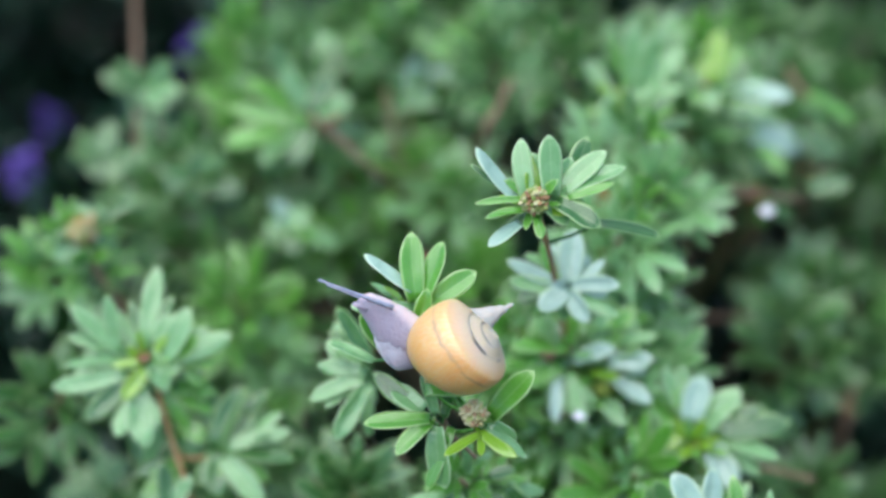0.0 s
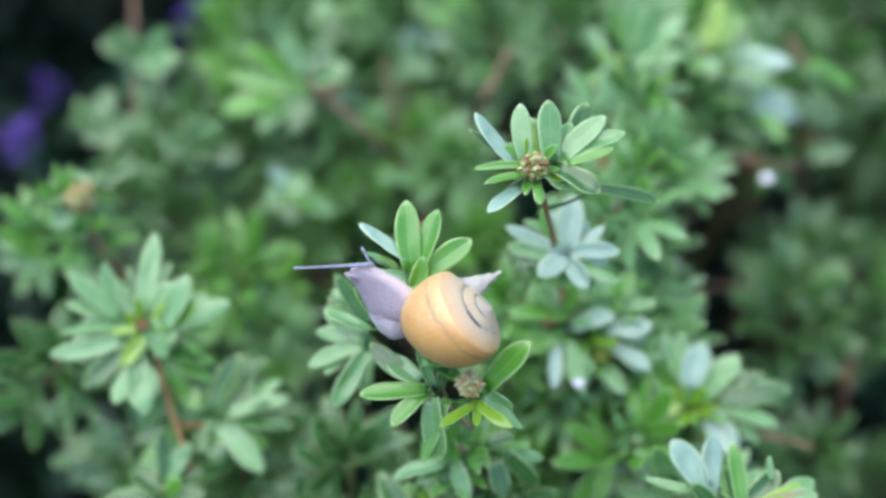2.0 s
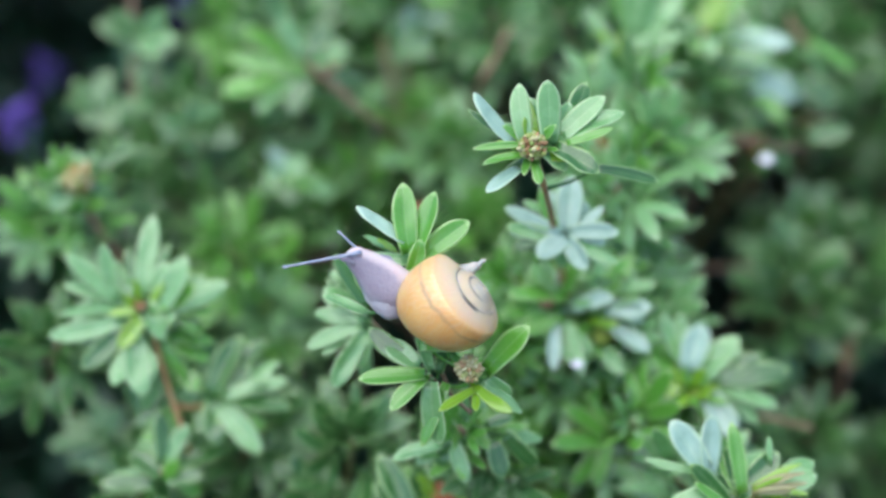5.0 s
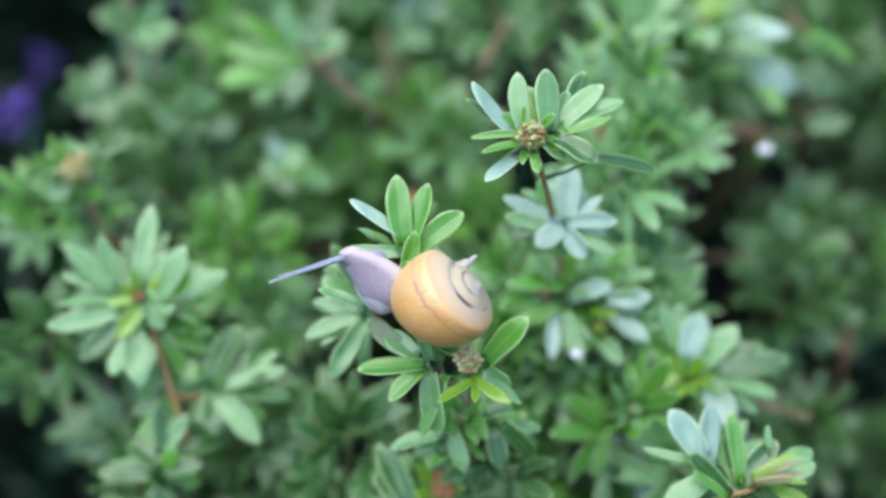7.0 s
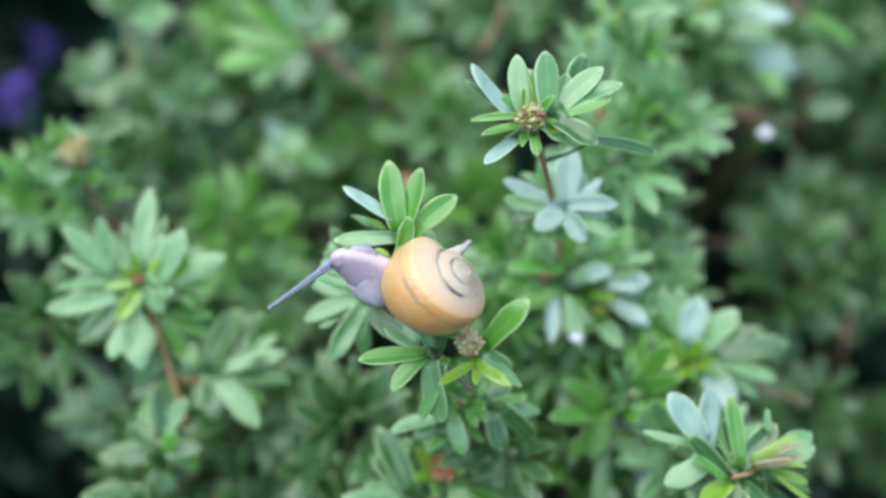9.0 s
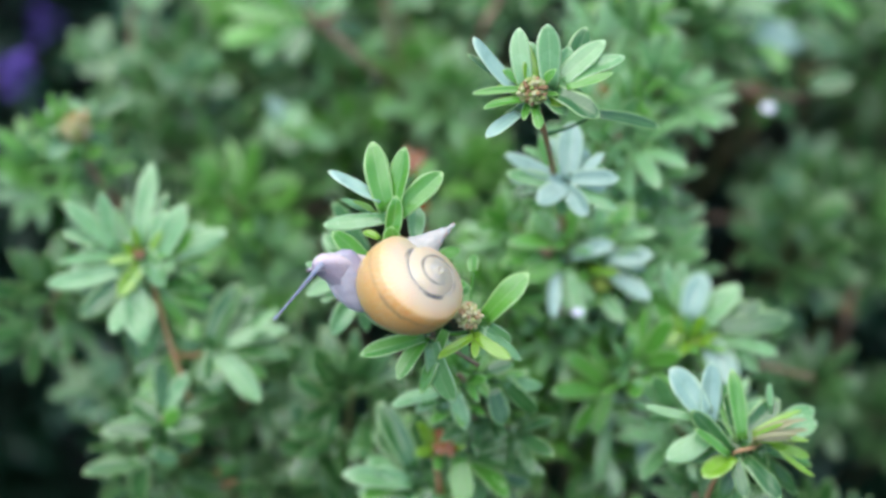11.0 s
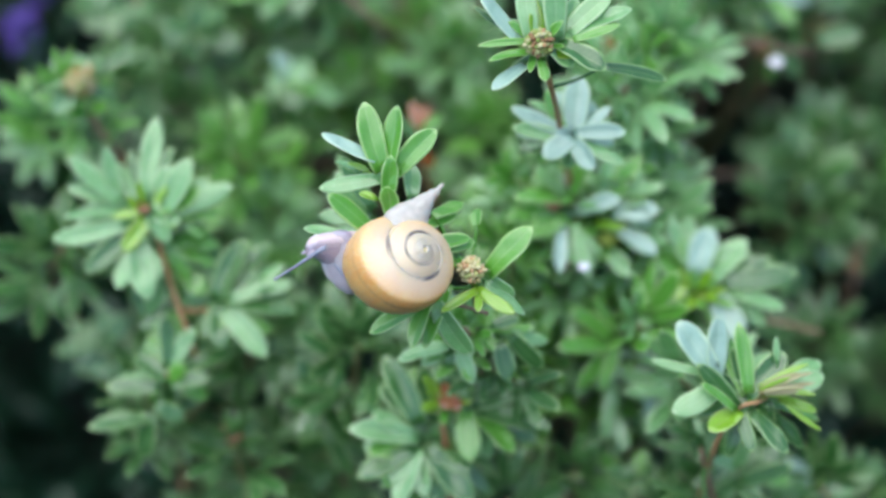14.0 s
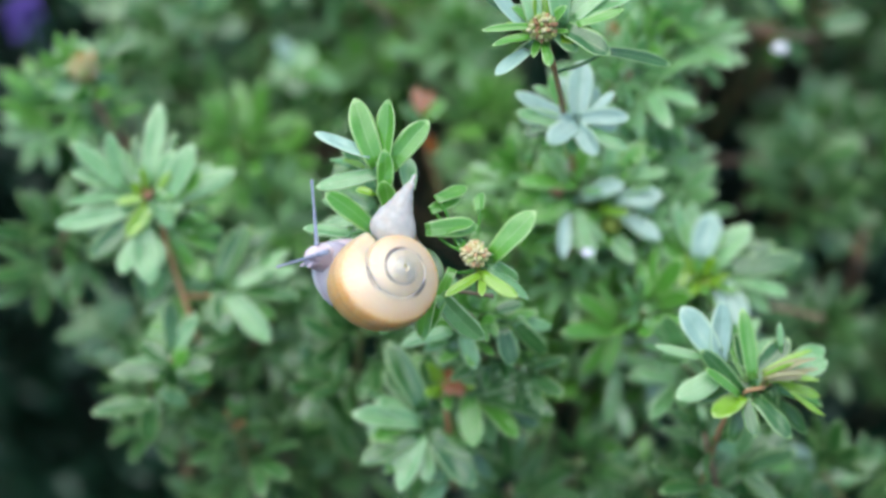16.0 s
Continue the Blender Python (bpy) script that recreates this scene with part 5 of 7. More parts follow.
leaflet(lilac_shoot, (0.5, 0.5, -1.2), (2.7, -2.4, -9.3), 6.2, GREEN)
leaflet(lilac_shoot, (-0.1, 0.7, -1.2), (-5.0, 0.3, -7.6), 5.5, GREEN)
backing(lilac_shoot, 8)

floor_left_shoot = shoot((-0.0977, 0.0844, 0.4292))
stem(floor_left_shoot, [(0.0, 0.0, 0.0), (2.0, 12.0, -10.0), (5.0, 30.0, -30.0)], 0.6, BARK)
leaflet(floor_left_shoot, (-0.2, 1.1, -0.5), (-10.6, 3.4, 3.6), 6.5, GREEN)
leaflet(floor_left_shoot, (0.3, 0.5, -0.1), (7.6, -0.8, 7.3), 6.5, GREEN)
leaflet(floor_left_shoot, (-0.1, 0.8, -0.4), (-6.8, 1.1, -9.9), 6.8, GREEN)
leaflet(floor_left_shoot, (0.3, 0.0, -0.3), (8.4, 1.7, -7.1), 6.5, GREEN)
leaflet(floor_left_shoot, (-0.4, 0.6, -0.4), (-13.8, 0.2, -3.3), 5.9, GREEN)
leaflet(floor_left_shoot, (-0.1, 0.6, -0.1), (-0.2, 1.9, 9.5), 5.9, GREEN)
backing(floor_left_shoot, 8)

floor_mid_shoot = shoot((-0.0324, 0.0358, 0.4451))
stem(floor_mid_shoot, [(0.0, 0.0, 0.0), (2.0, 12.0, -10.0), (5.0, 30.0, -30.0)], 0.6, BARK)
leaflet(floor_mid_shoot, (-0.0, 0.8, 0.5), (-5.9, -0.6, 11.2), 5.3, GREEN)
leaflet(floor_mid_shoot, (-0.4, 1.5, -0.4), (-8.9, -2.4, 0.8), 4.8, GREEN)
leaflet(floor_mid_shoot, (0.2, 1.4, 0.4), (4.6, 2.8, 8.9), 5.3, GREEN)
leaflet(floor_mid_shoot, (0.2, 1.4, -1.0), (7.3, 3.9, -11.7), 6.1, GREEN)
leaflet(floor_mid_shoot, (-0.4, 1.2, -1.0), (-4.5, -1.4, -8.5), 5.8, GREEN)
leaflet(floor_mid_shoot, (0.3, 0.5, -0.3), (3.8, 3.7, -2.9), 4.8, GREEN)
backing(floor_mid_shoot, 8)

ring_shoot = shoot((0.0489, 0.0418, 0.4535))
stem(ring_shoot, [(0.0, 0.0, 0.0), (2.0, 12.0, -10.0), (5.0, 30.0, -30.0)], 0.6, BARK)
leaflet(ring_shoot, (0.1, 1.2, -0.2), (-10.0, 0.6, -4.4), 4.0, YOUNGISH)
leaflet(ring_shoot, (-6.1, 0.2, -4.1), (-8.8, -3.0, -20.2), 3.7, PALE)
leaflet(ring_shoot, (1.8, 0.6, -2.7), (4.9, 3.6, -19.0), 4.0, HOARY)
leaflet(ring_shoot, (-7.5, 0.5, -12.9), (-2.7, -2.7, -22.4), 4.0, PALE)
leaflet(ring_shoot, (0.4, 1.0, 0.1), (5.2, -0.2, 3.9), 4.8, HOARY)
leaflet(ring_shoot, (1.9, 1.2, -1.1), (9.6, -0.0, -4.1), 3.4, PALE)
backing(ring_shoot, 8)

floor_right_shoot = shoot((0.0701, 0.0115, 0.4429))
stem(floor_right_shoot, [(0.0, 0.0, 0.0), (2.0, 12.0, -10.0), (5.0, 30.0, -30.0)], 0.6, BARK)
leaflet(floor_right_shoot, (-0.2, 0.8, -0.6), (-4.4, 1.9, -8.1), 5.3, PALE)
leaflet(floor_right_shoot, (0.5, 1.3, -0.4), (8.3, -0.6, 0.8), 4.5, GREEN)
leaflet(floor_right_shoot, (-0.2, 0.7, 0.3), (-6.8, -1.3, 4.8), 4.8, PALE)
leaflet(floor_right_shoot, (0.4, 0.8, -0.6), (4.6, -1.3, -7.4), 5.0, PALE)
leaflet(floor_right_shoot, (-0.5, 1.4, -0.7), (-10.6, 2.2, -4.0), 4.5, GREEN)
leaflet(floor_right_shoot, (0.0, 0.3, 0.3), (2.3, -2.0, 6.6), 4.0, PALE)
backing(floor_right_shoot, 8)

corner_shoot = shoot((0.0943, 0.0321, 0.4192))
stem(corner_shoot, [(0.0, 0.0, 0.0), (2.0, 12.0, -10.0), (5.0, 30.0, -30.0)], 0.6, BARK)
leaflet(corner_shoot, (0.2, 0.6, -0.5), (-6.2, -1.4, 7.7), 5.4, HOARY)
leaflet(corner_shoot, (0.4, 0.4, -0.1), (4.0, -1.4, 9.1), 4.9, YOUNGISH)
leaflet(corner_shoot, (0.5, 0.8, -0.5), (9.8, 0.8, 1.2), 5.4, GREEN)
leaflet(corner_shoot, (0.6, 1.2, -1.1), (8.1, 2.7, -6.7), 5.4, GREEN)
leaflet(corner_shoot, (0.3, 1.0, -1.0), (-5.1, -0.3, -4.5), 5.9, PALE)
backing(corner_shoot, 8)

low_back_shoot = shoot((0.0477, 0.0249, 0.4271))
stem(low_back_shoot, [(0.0, 0.0, 0.0), (2.0, 12.0, -10.0), (5.0, 30.0, -30.0)], 0.6, BARK)
leaflet(low_back_shoot, (0.1, 1.3, -0.2), (-6.4, 0.8, 4.2), 4.8, GREEN)
leaflet(low_back_shoot, (0.3, 0.1, 0.3), (6.0, 2.4, 3.9), 5.0, GREEN)
leaflet(low_back_shoot, (0.3, 0.1, -0.3), (9.8, 3.4, -3.6), 5.3, PALE)
leaflet(low_back_shoot, (-0.3, 0.5, -0.4), (-6.9, 2.4, -4.9), 5.3, GREEN)
leaflet(low_back_shoot, (0.1, 1.4, 0.0), (1.8, 3.6, 8.0), 4.5, YOUNGISH)
backing(low_back_shoot, 8)

# ---- twigs behind ----
twig([(-0.097, 0.199, 0.541), (-0.096, 0.185, 0.515), (-0.095, 0.170, 0.496), (-0.094, 0.165, 0.477), (-0.093, 0.187, 0.434)], 2.0)
twig([(-0.038, 0.133, 0.523), (-0.030, 0.134, 0.515), (-0.022, 0.135, 0.506), (-0.016, 0.151, 0.493), (-0.001, 0.232, 0.432)], 2.0)
twig([(-0.018, 0.183, 0.510), (-0.015, 0.175, 0.496), (-0.009, 0.176, 0.476), (-0.005, 0.208, 0.431)], 1.7)
twig([(0.020, 0.152, 0.526), (0.016, 0.148, 0.519), (0.011, 0.148, 0.508), (0.007, 0.236, 0.439)], 2.2)
twig([(-0.018, 0.223, 0.522), (-0.020, 0.217, 0.510), (-0.026, 0.251, 0.468)], 2.0)
twig([(-0.091, 0.078, 0.504), (-0.088, 0.079, 0.497), (-0.084, 0.089, 0.483), (-0.079, 0.108, 0.456)], 1.6)
twig([(0.056, 0.149, 0.447), (0.074, 0.149, 0.446), (0.099, 0.158, 0.442), (0.125, 0.174, 0.430)], 1.2)
twig([(0.091, 0.132, 0.501), (0.086, 0.140, 0.494), (0.086, 0.187, 0.455)], 1.6)
twig([(-0.012, 0.039, 0.474), (-0.009, 0.045, 0.464), (-0.007, 0.072, 0.430)], 1.6)
twig([(0.124, 0.122, 0.439), (0.122, 0.116, 0.427), (0.133, 0.149, 0.382)], 1.6)
twig([(0.099, 0.060, 0.449), (0.084, 0.069, 0.446), (0.071, 0.107, 0.411)], 1.6)
twig([(-0.043, 0.135, 0.463), (-0.016, 0.160, 0.424), (0.011, 0.182, 0.382)], 2.0)
twig([(0.104, 0.167, 0.524), (0.112, 0.161, 0.512), (0.127, 0.186, 0.475)], 1.7)
twig([(0.081, 0.123, 0.505), (0.094, 0.131, 0.498), (0.109, 0.149, 0.489)], 1.5)

for leafy in (left_shoot, left_lower_shoot, right_shoot, middle_shoot, under_shoot, under_right_shoot, under_low_shoot, centre_low_shoot):
    palmate(leafy)


# ---- shoots farther in: leaf meshes shared ----
LEAF_MESH = {}


def compound_leaf(variant, material):
    """A leaf of five leaflets on a short stalk, along +x."""
    if (variant, material.name) in LEAF_MESH:
        return LEAF_MESH[variant, material.name]
    rng = random.Random(variant)
    verts, faces, uvs = [], [], []
    for turn, reach in ((0, 1.0), (34, 0.92), (-34, 0.92), (72, 0.74), (-72, 0.74)):
        n = 0.0135 * reach * rng.uniform(0.85, 1.12)
        v, f, uv = blade(n, n * rng.uniform(0.25, 0.33), 7, 4, rng.uniform(0.0, 0.3), rng.uniform(0.1, 0.5), wavy=rng.uniform(0, 0.08), swing=rng.uniform(-0.12, 0.12))
        m = pose(0.006, 0, 0) @ pose(0, 0, 0, rng.uniform(-20, 20), rng.uniform(-22, 12), turn + rng.uniform(-9, 9)) @ pose(0.0006, 0, 0)
        o = len(verts)
        verts.extend(m @ Vector(q) for q in v)
        faces.extend(tuple(i + o for i in q) for q in f)
        uvs.extend(uv)
    v, f = tube([(0, 0, -0.001), (0.003, 0, 0.0002), (0.0068, 0, 0)], [0.0005, 0.0004, 0.0004], 5)
    o = len(verts)
    verts.extend(v)
    faces.extend(tuple(i + o for i in q) for q in f)
    uvs.extend([(0.5, 0.5)] * len(v))
    me = bpy.data.meshes.new("leaf")
    me.from_pydata([tuple(q) for q in verts], [], faces)
    lay = me.uv_layers.new(name="UVMap")
    for lp in me.loops:
        lay.data[lp.index].uv = uvs[lp.vertex_index]
    for pl in me.polygons:
        pl.use_smooth = True
    me.materials.append(material)
    LEAF_MESH[variant, material.name] = me
    return me


sprig_rng = random.Random(21)


def sprig(tip, size, material, leaves=8):
    """A leafy shoot whose tip stands at the given place, its stem running down into the shrub."""
    rng = sprig_rng
    tip = Vector(tip)
    axis = Vector((rng.uniform(-0.45, 0.45), rng.uniform(-0.75, -0.15), 0.8)).normalized()
    down = Vector((rng.uniform(-0.2, 0.2), rng.uniform(0.3, 0.8), -0.8))
    line = smooth_line([tip, tip - axis * 0.03 * size, tip - axis * 0.05 * size + down * 0.03, tip - axis * 0.06 * size + down * 0.09], 4)
    local = [q - tip for q in line]
    v, f = tube(local, [0.0006 + 0.0009 * i / (len(local) - 1) for i in range(len(local))], 6)
    ob = link_mesh("shoot", v, f, rng.choice((BARK, GREEN_BARK)), shrub)
    ob.location = tip
    e1 = axis.orthogonal().normalized()
    e2 = axis.cross(e1)
    turn = rng.uniform(0, 6)
    for k in range(leaves):
        turn += 2.4 + rng.uniform(-0.2, 0.2)
        up = k / (leaves - 1)
        out = e1 * math.cos(turn) + e2 * math.sin(turn)
        x = (out * (0.35 + 0.75 * up) + axis * (0.95 - 0.75 * up) + Vector((0, -0.1, 0.1))).normalized()
        z = (axis + Vector((rng.uniform(-0.3, 0.3), -0.35 + rng.uniform(-0.2, 0.2), 0.4 + rng.uniform(-0.2, 0.3))) - out * 0.2)
        z = (z - x * z.dot(x)).normalized()
        m = Matrix((x, z.cross(x), z)).transposed().to_4x4()
        mat = material
        if k < 2 and material is not GREEN:
            mat = YOUNGISH if rng.random() < 0.6 else material
        elif material is not GREEN and rng.random() < 0.25:
            mat = rng.choice((GREEN, PALE, YOUNGISH))
        lf = new("leaf", compound_leaf(rng.randrange(8), mat))
        lf.parent = ob
        s = 1.12 * size * (0.66 + 0.4 * min(1, up * 1.6)) * rng.uniform(0.85, 1.1)
        lf.matrix_basis = Matrix.Translation(-axis * 0.022 * size * up) @ m @ Matrix.Diagonal((s, s, s, 1))
    return ob


sprig((-0.052, 0.170, 0.528), 1.00, GREEN_LEAF)
sprig((-0.041, 0.210, 0.519), 1.00, GREEN_LEAF)
sprig((-0.027, 0.221, 0.518), 1.00, GREEN_LEAF)
sprig((-0.011, 0.191, 0.526), 1.00, GREEN_LEAF)
sprig((0.026, 0.200, 0.522), 1.00, GREEN_LEAF)
sprig((0.016, 0.168, 0.525), 1.00, GREEN_LEAF)
sprig((0.033, 0.140, 0.536), 1.00, GREEN_LEAF)
sprig((0.101, 0.220, 0.517), 1.00, GREEN_LEAF)
sprig((0.109, 0.184, 0.513), 1.00, GREEN_LEAF)
sprig((0.124, 0.182, 0.508), 1.00, GREEN_LEAF)
sprig((0.148, 0.249, 0.506), 1.00, GREEN_LEAF)
sprig((-0.079, 0.154, 0.498), 1.00, GREEN_LEAF)
sprig((-0.061, 0.153, 0.497), 1.00, GREEN_LEAF)
sprig((-0.034, 0.202, 0.504), 1.00, GREEN_LEAF)
sprig((-0.030, 0.178, 0.481), 1.00, PALE_LEAF)
sprig((-0.041, 0.153, 0.475), 0.90, PALE_LEAF)
sprig((-0.024, 0.163, 0.472), 1.00, BRIGHT_LEAF)
sprig((-0.006, 0.171, 0.488), 1.00, BRIGHT_LEAF)
sprig((0.003, 0.150, 0.491), 1.00, PALE_LEAF)
sprig((0.001, 0.206, 0.490), 1.00, GREEN_LEAF)
sprig((0.055, 0.098, 0.522), 0.90, PALE_LEAF)
sprig((0.065, 0.132, 0.521), 1.00, GREEN_LEAF)
sprig((0.047, 0.076, 0.522), 0.80, PALE_LEAF, 5)
sprig((-0.097, 0.081, 0.511), 0.75, BRIGHT_LEAF)
sprig((-0.111, 0.103, 0.489), 0.90, PALE_LEAF)
sprig((-0.089, 0.118, 0.495), 0.80, GREEN_LEAF)
sprig((-0.081, 0.142, 0.475), 1.00, GREEN_LEAF)
sprig((-0.066, 0.138, 0.469), 1.00, GREEN_LEAF)
sprig((-0.059, 0.129, 0.451), 1.00, GREEN_LEAF)
sprig((-0.049, 0.121, 0.436), 1.00, PALE_LEAF)
sprig((-0.049, 0.101, 0.464), 0.80, PALE_LEAF)
sprig((-0.099, 0.062, 0.475), 1.00, GREEN_LEAF)
sprig((-0.070, 0.067, 0.442), 1.00, GREEN_LEAF)
sprig((0.041, 0.053, 0.458), 1.00, BRIGHT_LEAF)
sprig((0.101, 0.115, 0.467), 1.00, GREEN_LEAF)
sprig((0.109, 0.109, 0.456), 1.00, GREEN_LEAF)
sprig((-0.070, 0.060, 0.428), 1.00, GREEN_LEAF)
sprig((-0.050, 0.043, 0.419), 1.00, GREEN_LEAF)
sprig((0.026, 0.048, 0.449), 1.00, BRIGHT_LEAF)
sprig((0.046, 0.048, 0.449), 1.00, PALE_LEAF)
sprig((0.094, 0.025, 0.427), 1.00, GREEN_LEAF, 5)
sprig((0.067, 0.017, 0.432), 1.00, GREEN_LEAF, 5)
sprig((0.032, 0.026, 0.429), 1.00, GREEN_LEAF, 5)
sprig((-0.034, 0.048, 0.405), 1.00, GREEN_LEAF)
sprig((-0.064, 0.053, 0.394), 1.00, GREEN_LEAF)
sprig((0.015, 0.023, 0.423), 1.00, GREEN_LEAF, 5)
sprig((0.050, 0.022, 0.422), 1.00, GREEN_LEAF, 5)
sprig((0.081, 0.020, 0.418), 1.00, GREEN_LEAF, 5)
sprig((-0.012, 0.020, 0.418), 1.00, GREEN_LEAF, 5)
sprig((0.114, 0.038, 0.408), 1.00, GREEN_LEAF)
sprig((0.046, 0.103, 0.489), 1.00, BRIGHT_LEAF)
sprig((0.011, 0.138, 0.469), 1.00, BRIGHT_LEAF)
sprig((-0.083, 0.132, 0.457), 1.00, GREEN_LEAF)
sprig((-0.016, 0.213, 0.481), 1.00, GREEN_LEAF)
sprig((0.013, 0.163, 0.472), 1.00, PALE_LEAF)
sprig((0.088, 0.251, 0.511), 1.00, GREEN_LEAF)
sprig((0.134, 0.268, 0.501), 1.00, GREEN_LEAF)
sprig((0.007, 0.250, 0.510), 1.00, GREEN_LEAF)
sprig((0.043, 0.252, 0.513), 1.00, GREEN_LEAF)
sprig((0.051, 0.158, 0.507), 1.00, GREEN_LEAF)
sprig((0.109, 0.177, 0.499), 1.00, GREEN_LEAF)
sprig((0.046, 0.028, 0.474), 1.00, PALE_LEAF, 5)
sprig((0.054, 0.014, 0.469), 1.00, PALE_LEAF, 5)
sprig((-0.047, 0.060, 0.450), 0.90, GREEN_LEAF)
sprig((0.059, 0.002, 0.457), 1.00, GREEN_LEAF, 5)
sprig((0.044, 0.063, 0.520), 1.10, PALE_LEAF, 5)
sprig((0.055, 0.087, 0.523), 1.10, PALE_LEAF)
sprig((0.026, 0.063, 0.456), 1.00, BRIGHT_LEAF)
sprig((0.040, 0.083, 0.450), 1.10, BRIGHT_LEAF)
sprig((0.021, 0.049, 0.451), 1.00, BRIGHT_LEAF)
sprig((0.018, 0.083, 0.472), 1.00, PALE_LEAF)
sprig((0.143, 0.153, 0.370), 1.00, GREEN_LEAF)
sprig((0.105, 0.083, 0.430), 0.90, GREEN_LEAF)
sprig((-0.072, 0.212, 0.502), 1.00, GREEN_LEAF)
sprig((0.052, 0.102, 0.529), 1.00, PALE_LEAF)
sprig((0.052, 0.077, 0.482), 1.00, PALE_LEAF)
sprig((0.040, 0.071, 0.513), 1.00, PALE_LEAF, 5)
sprig((0.035, 0.071, 0.493), 1.00, PALE_LEAF)
sprig((0.045, 0.071, 0.493), 1.00, PALE_LEAF)
sprig((0.033, 0.066, 0.482), 1.00, PALE_LEAF)
sprig((0.046, 0.071, 0.470), 1.00, PALE_LEAF)
sprig((-0.006, 0.040, 0.455), 1.00, GREEN_LEAF, 5)
sprig((0.004, 0.032, 0.450), 1.00, PALE_LEAF, 5)
sprig((0.049, 0.077, 0.503), 1.00, PALE_LEAF)
sprig((0.138, 0.236, 0.482), 1.00, GREEN_LEAF)
sprig((0.146, 0.212, 0.479), 1.00, GREEN_LEAF)
sprig((0.133, 0.250, 0.466), 1.00, PALE_LEAF)
sprig((0.148, 0.240, 0.448), 1.00, GREEN_LEAF)
sprig((0.153, 0.217, 0.447), 1.00, GREEN_LEAF)
sprig((0.120, 0.228, 0.489), 1.00, BRIGHT_LEAF)
sprig((0.159, 0.260, 0.485), 1.00, GREEN_LEAF)
sprig((0.092, 0.186, 0.516), 1.00, PALE_LEAF)
sprig((0.081, 0.189, 0.523), 1.00, BRIGHT_LEAF)
sprig((0.104, 0.229, 0.512), 1.00, GREEN_LEAF)
sprig((0.062, 0.170, 0.528), 1.00, PALE_LEAF)
sprig((0.071, 0.148, 0.510), 1.00, PALE_LEAF)
sprig((0.065, 0.144, 0.522), 1.00, PALE_LEAF)
sprig((0.139, 0.264, 0.492), 1.00, PALE_LEAF)
sprig((0.127, 0.153, 0.454), 1.00, GREEN_LEAF)
sprig((0.125, 0.190, 0.439), 1.00, PALE_LEAF)
sprig((0.134, 0.144, 0.438), 1.00, GREEN_LEAF)
sprig((0.116, 0.206, 0.426), 1.00, GREEN_LEAF)
sprig((-0.043, 0.223, 0.501), 1.00, PALE_LEAF)
sprig((-0.059, 0.209, 0.495), 1.00, BRIGHT_LEAF)
sprig((-0.031, 0.229, 0.511), 1.00, BRIGHT_LEAF)
sprig((-0.009, 0.224, 0.503), 1.00, PALE_LEAF)
sprig((0.014, 0.219, 0.515), 1.00, BRIGHT_LEAF)
sprig((0.027, 0.215, 0.507), 1.00, BRIGHT_LEAF)
sprig((-0.067, 0.217, 0.468), 1.00, GREEN_LEAF)
sprig((-0.049, 0.180, 0.463), 1.00, BRIGHT_LEAF)
sprig((-0.035, 0.169, 0.463), 1.00, PALE_LEAF)
sprig((0.003, 0.204, 0.466), 1.00, GREEN_LEAF)
sprig((-0.075, 0.179, 0.460), 1.00, BRIGHT_LEAF)
sprig((0.004, 0.005, 0.489), 0.60, BRIGHT_LEAF, 7)
sprig((0.011, 0.009, 0.477), 0.70, GREEN_LEAF, 7)
sprig((0.036, 0.046, 0.460), 0.80, PALE_LEAF, 7)
sprig((-0.054, 0.030, 0.436), 0.80, GREEN_LEAF, 7)
sprig((-0.077, 0.037, 0.448), 0.80, GREEN_LEAF, 7)
sprig((0.040, 0.066, 0.488), 0.90, HOARY_LEAF, 7)
sprig((0.050, 0.080, 0.483), 1.00, HOARY_LEAF, 7)
sprig((0.047, 0.067, 0.479), 1.00, HOARY_LEAF, 7)
sprig((0.035, 0.062, 0.480), 0.80, BRIGHT_LEAF, 7)
sprig((0.045, 0.070, 0.464), 1.00, PALE_LEAF, 7)
sprig((0.044, 0.084, 0.489), 0.90, HOARY_LEAF, 7)
sprig((0.023, 0.082, 0.485), 0.90, PALE_LEAF, 7)
sprig((0.051, 0.099, 0.495), 0.90, PALE_LEAF, 7)
sprig((-0.054, 0.183, 0.512), 1.10, BRIGHT_LEAF, 7)
sprig((-0.033, 0.194, 0.511), 1.10, PALE_LEAF, 7)
sprig((-0.017, 0.200, 0.522), 1.10, BRIGHT_LEAF, 7)
sprig((-0.042, 0.182, 0.487), 1.00, PALE_LEAF, 7)
sprig((-0.003, 0.188, 0.500), 1.00, PALE_LEAF, 7)
sprig((-0.025, 0.198, 0.496), 1.00, HOARY_LEAF, 7)
sprig((-0.064, 0.200, 0.522), 1.00, BRIGHT_LEAF, 7)
sprig((0.008, 0.194, 0.511), 1.00, PALE_LEAF, 7)
sprig((-0.061, 0.110, 0.476), 1.00, YOUNGISH, 9)
sprig((-0.052, 0.131, 0.472), 1.00, GREEN_LEAF, 8)
sprig((-0.022, 0.035, 0.463), 1.00, GREEN_LEAF, 8)
sprig((0.037, 0.102, 0.479), 1.00, PALE_LEAF, 8)
sprig((0.021, 0.090, 0.474), 1.00, BRIGHT_LEAF, 8)
sprig((0.014, 0.135, 0.457), 1.00, GREEN_LEAF, 8)
sprig((0.024, 0.068, 0.488), 0.95, PALE_LEAF, 8)
sprig((0.033, 0.068, 0.478), 0.95, PALE_LEAF, 8)
sprig((0.042, 0.065, 0.473), 0.95, HOARY_LEAF, 7)
sprig((0.023, 0.064, 0.472), 0.95, BRIGHT_LEAF, 8)
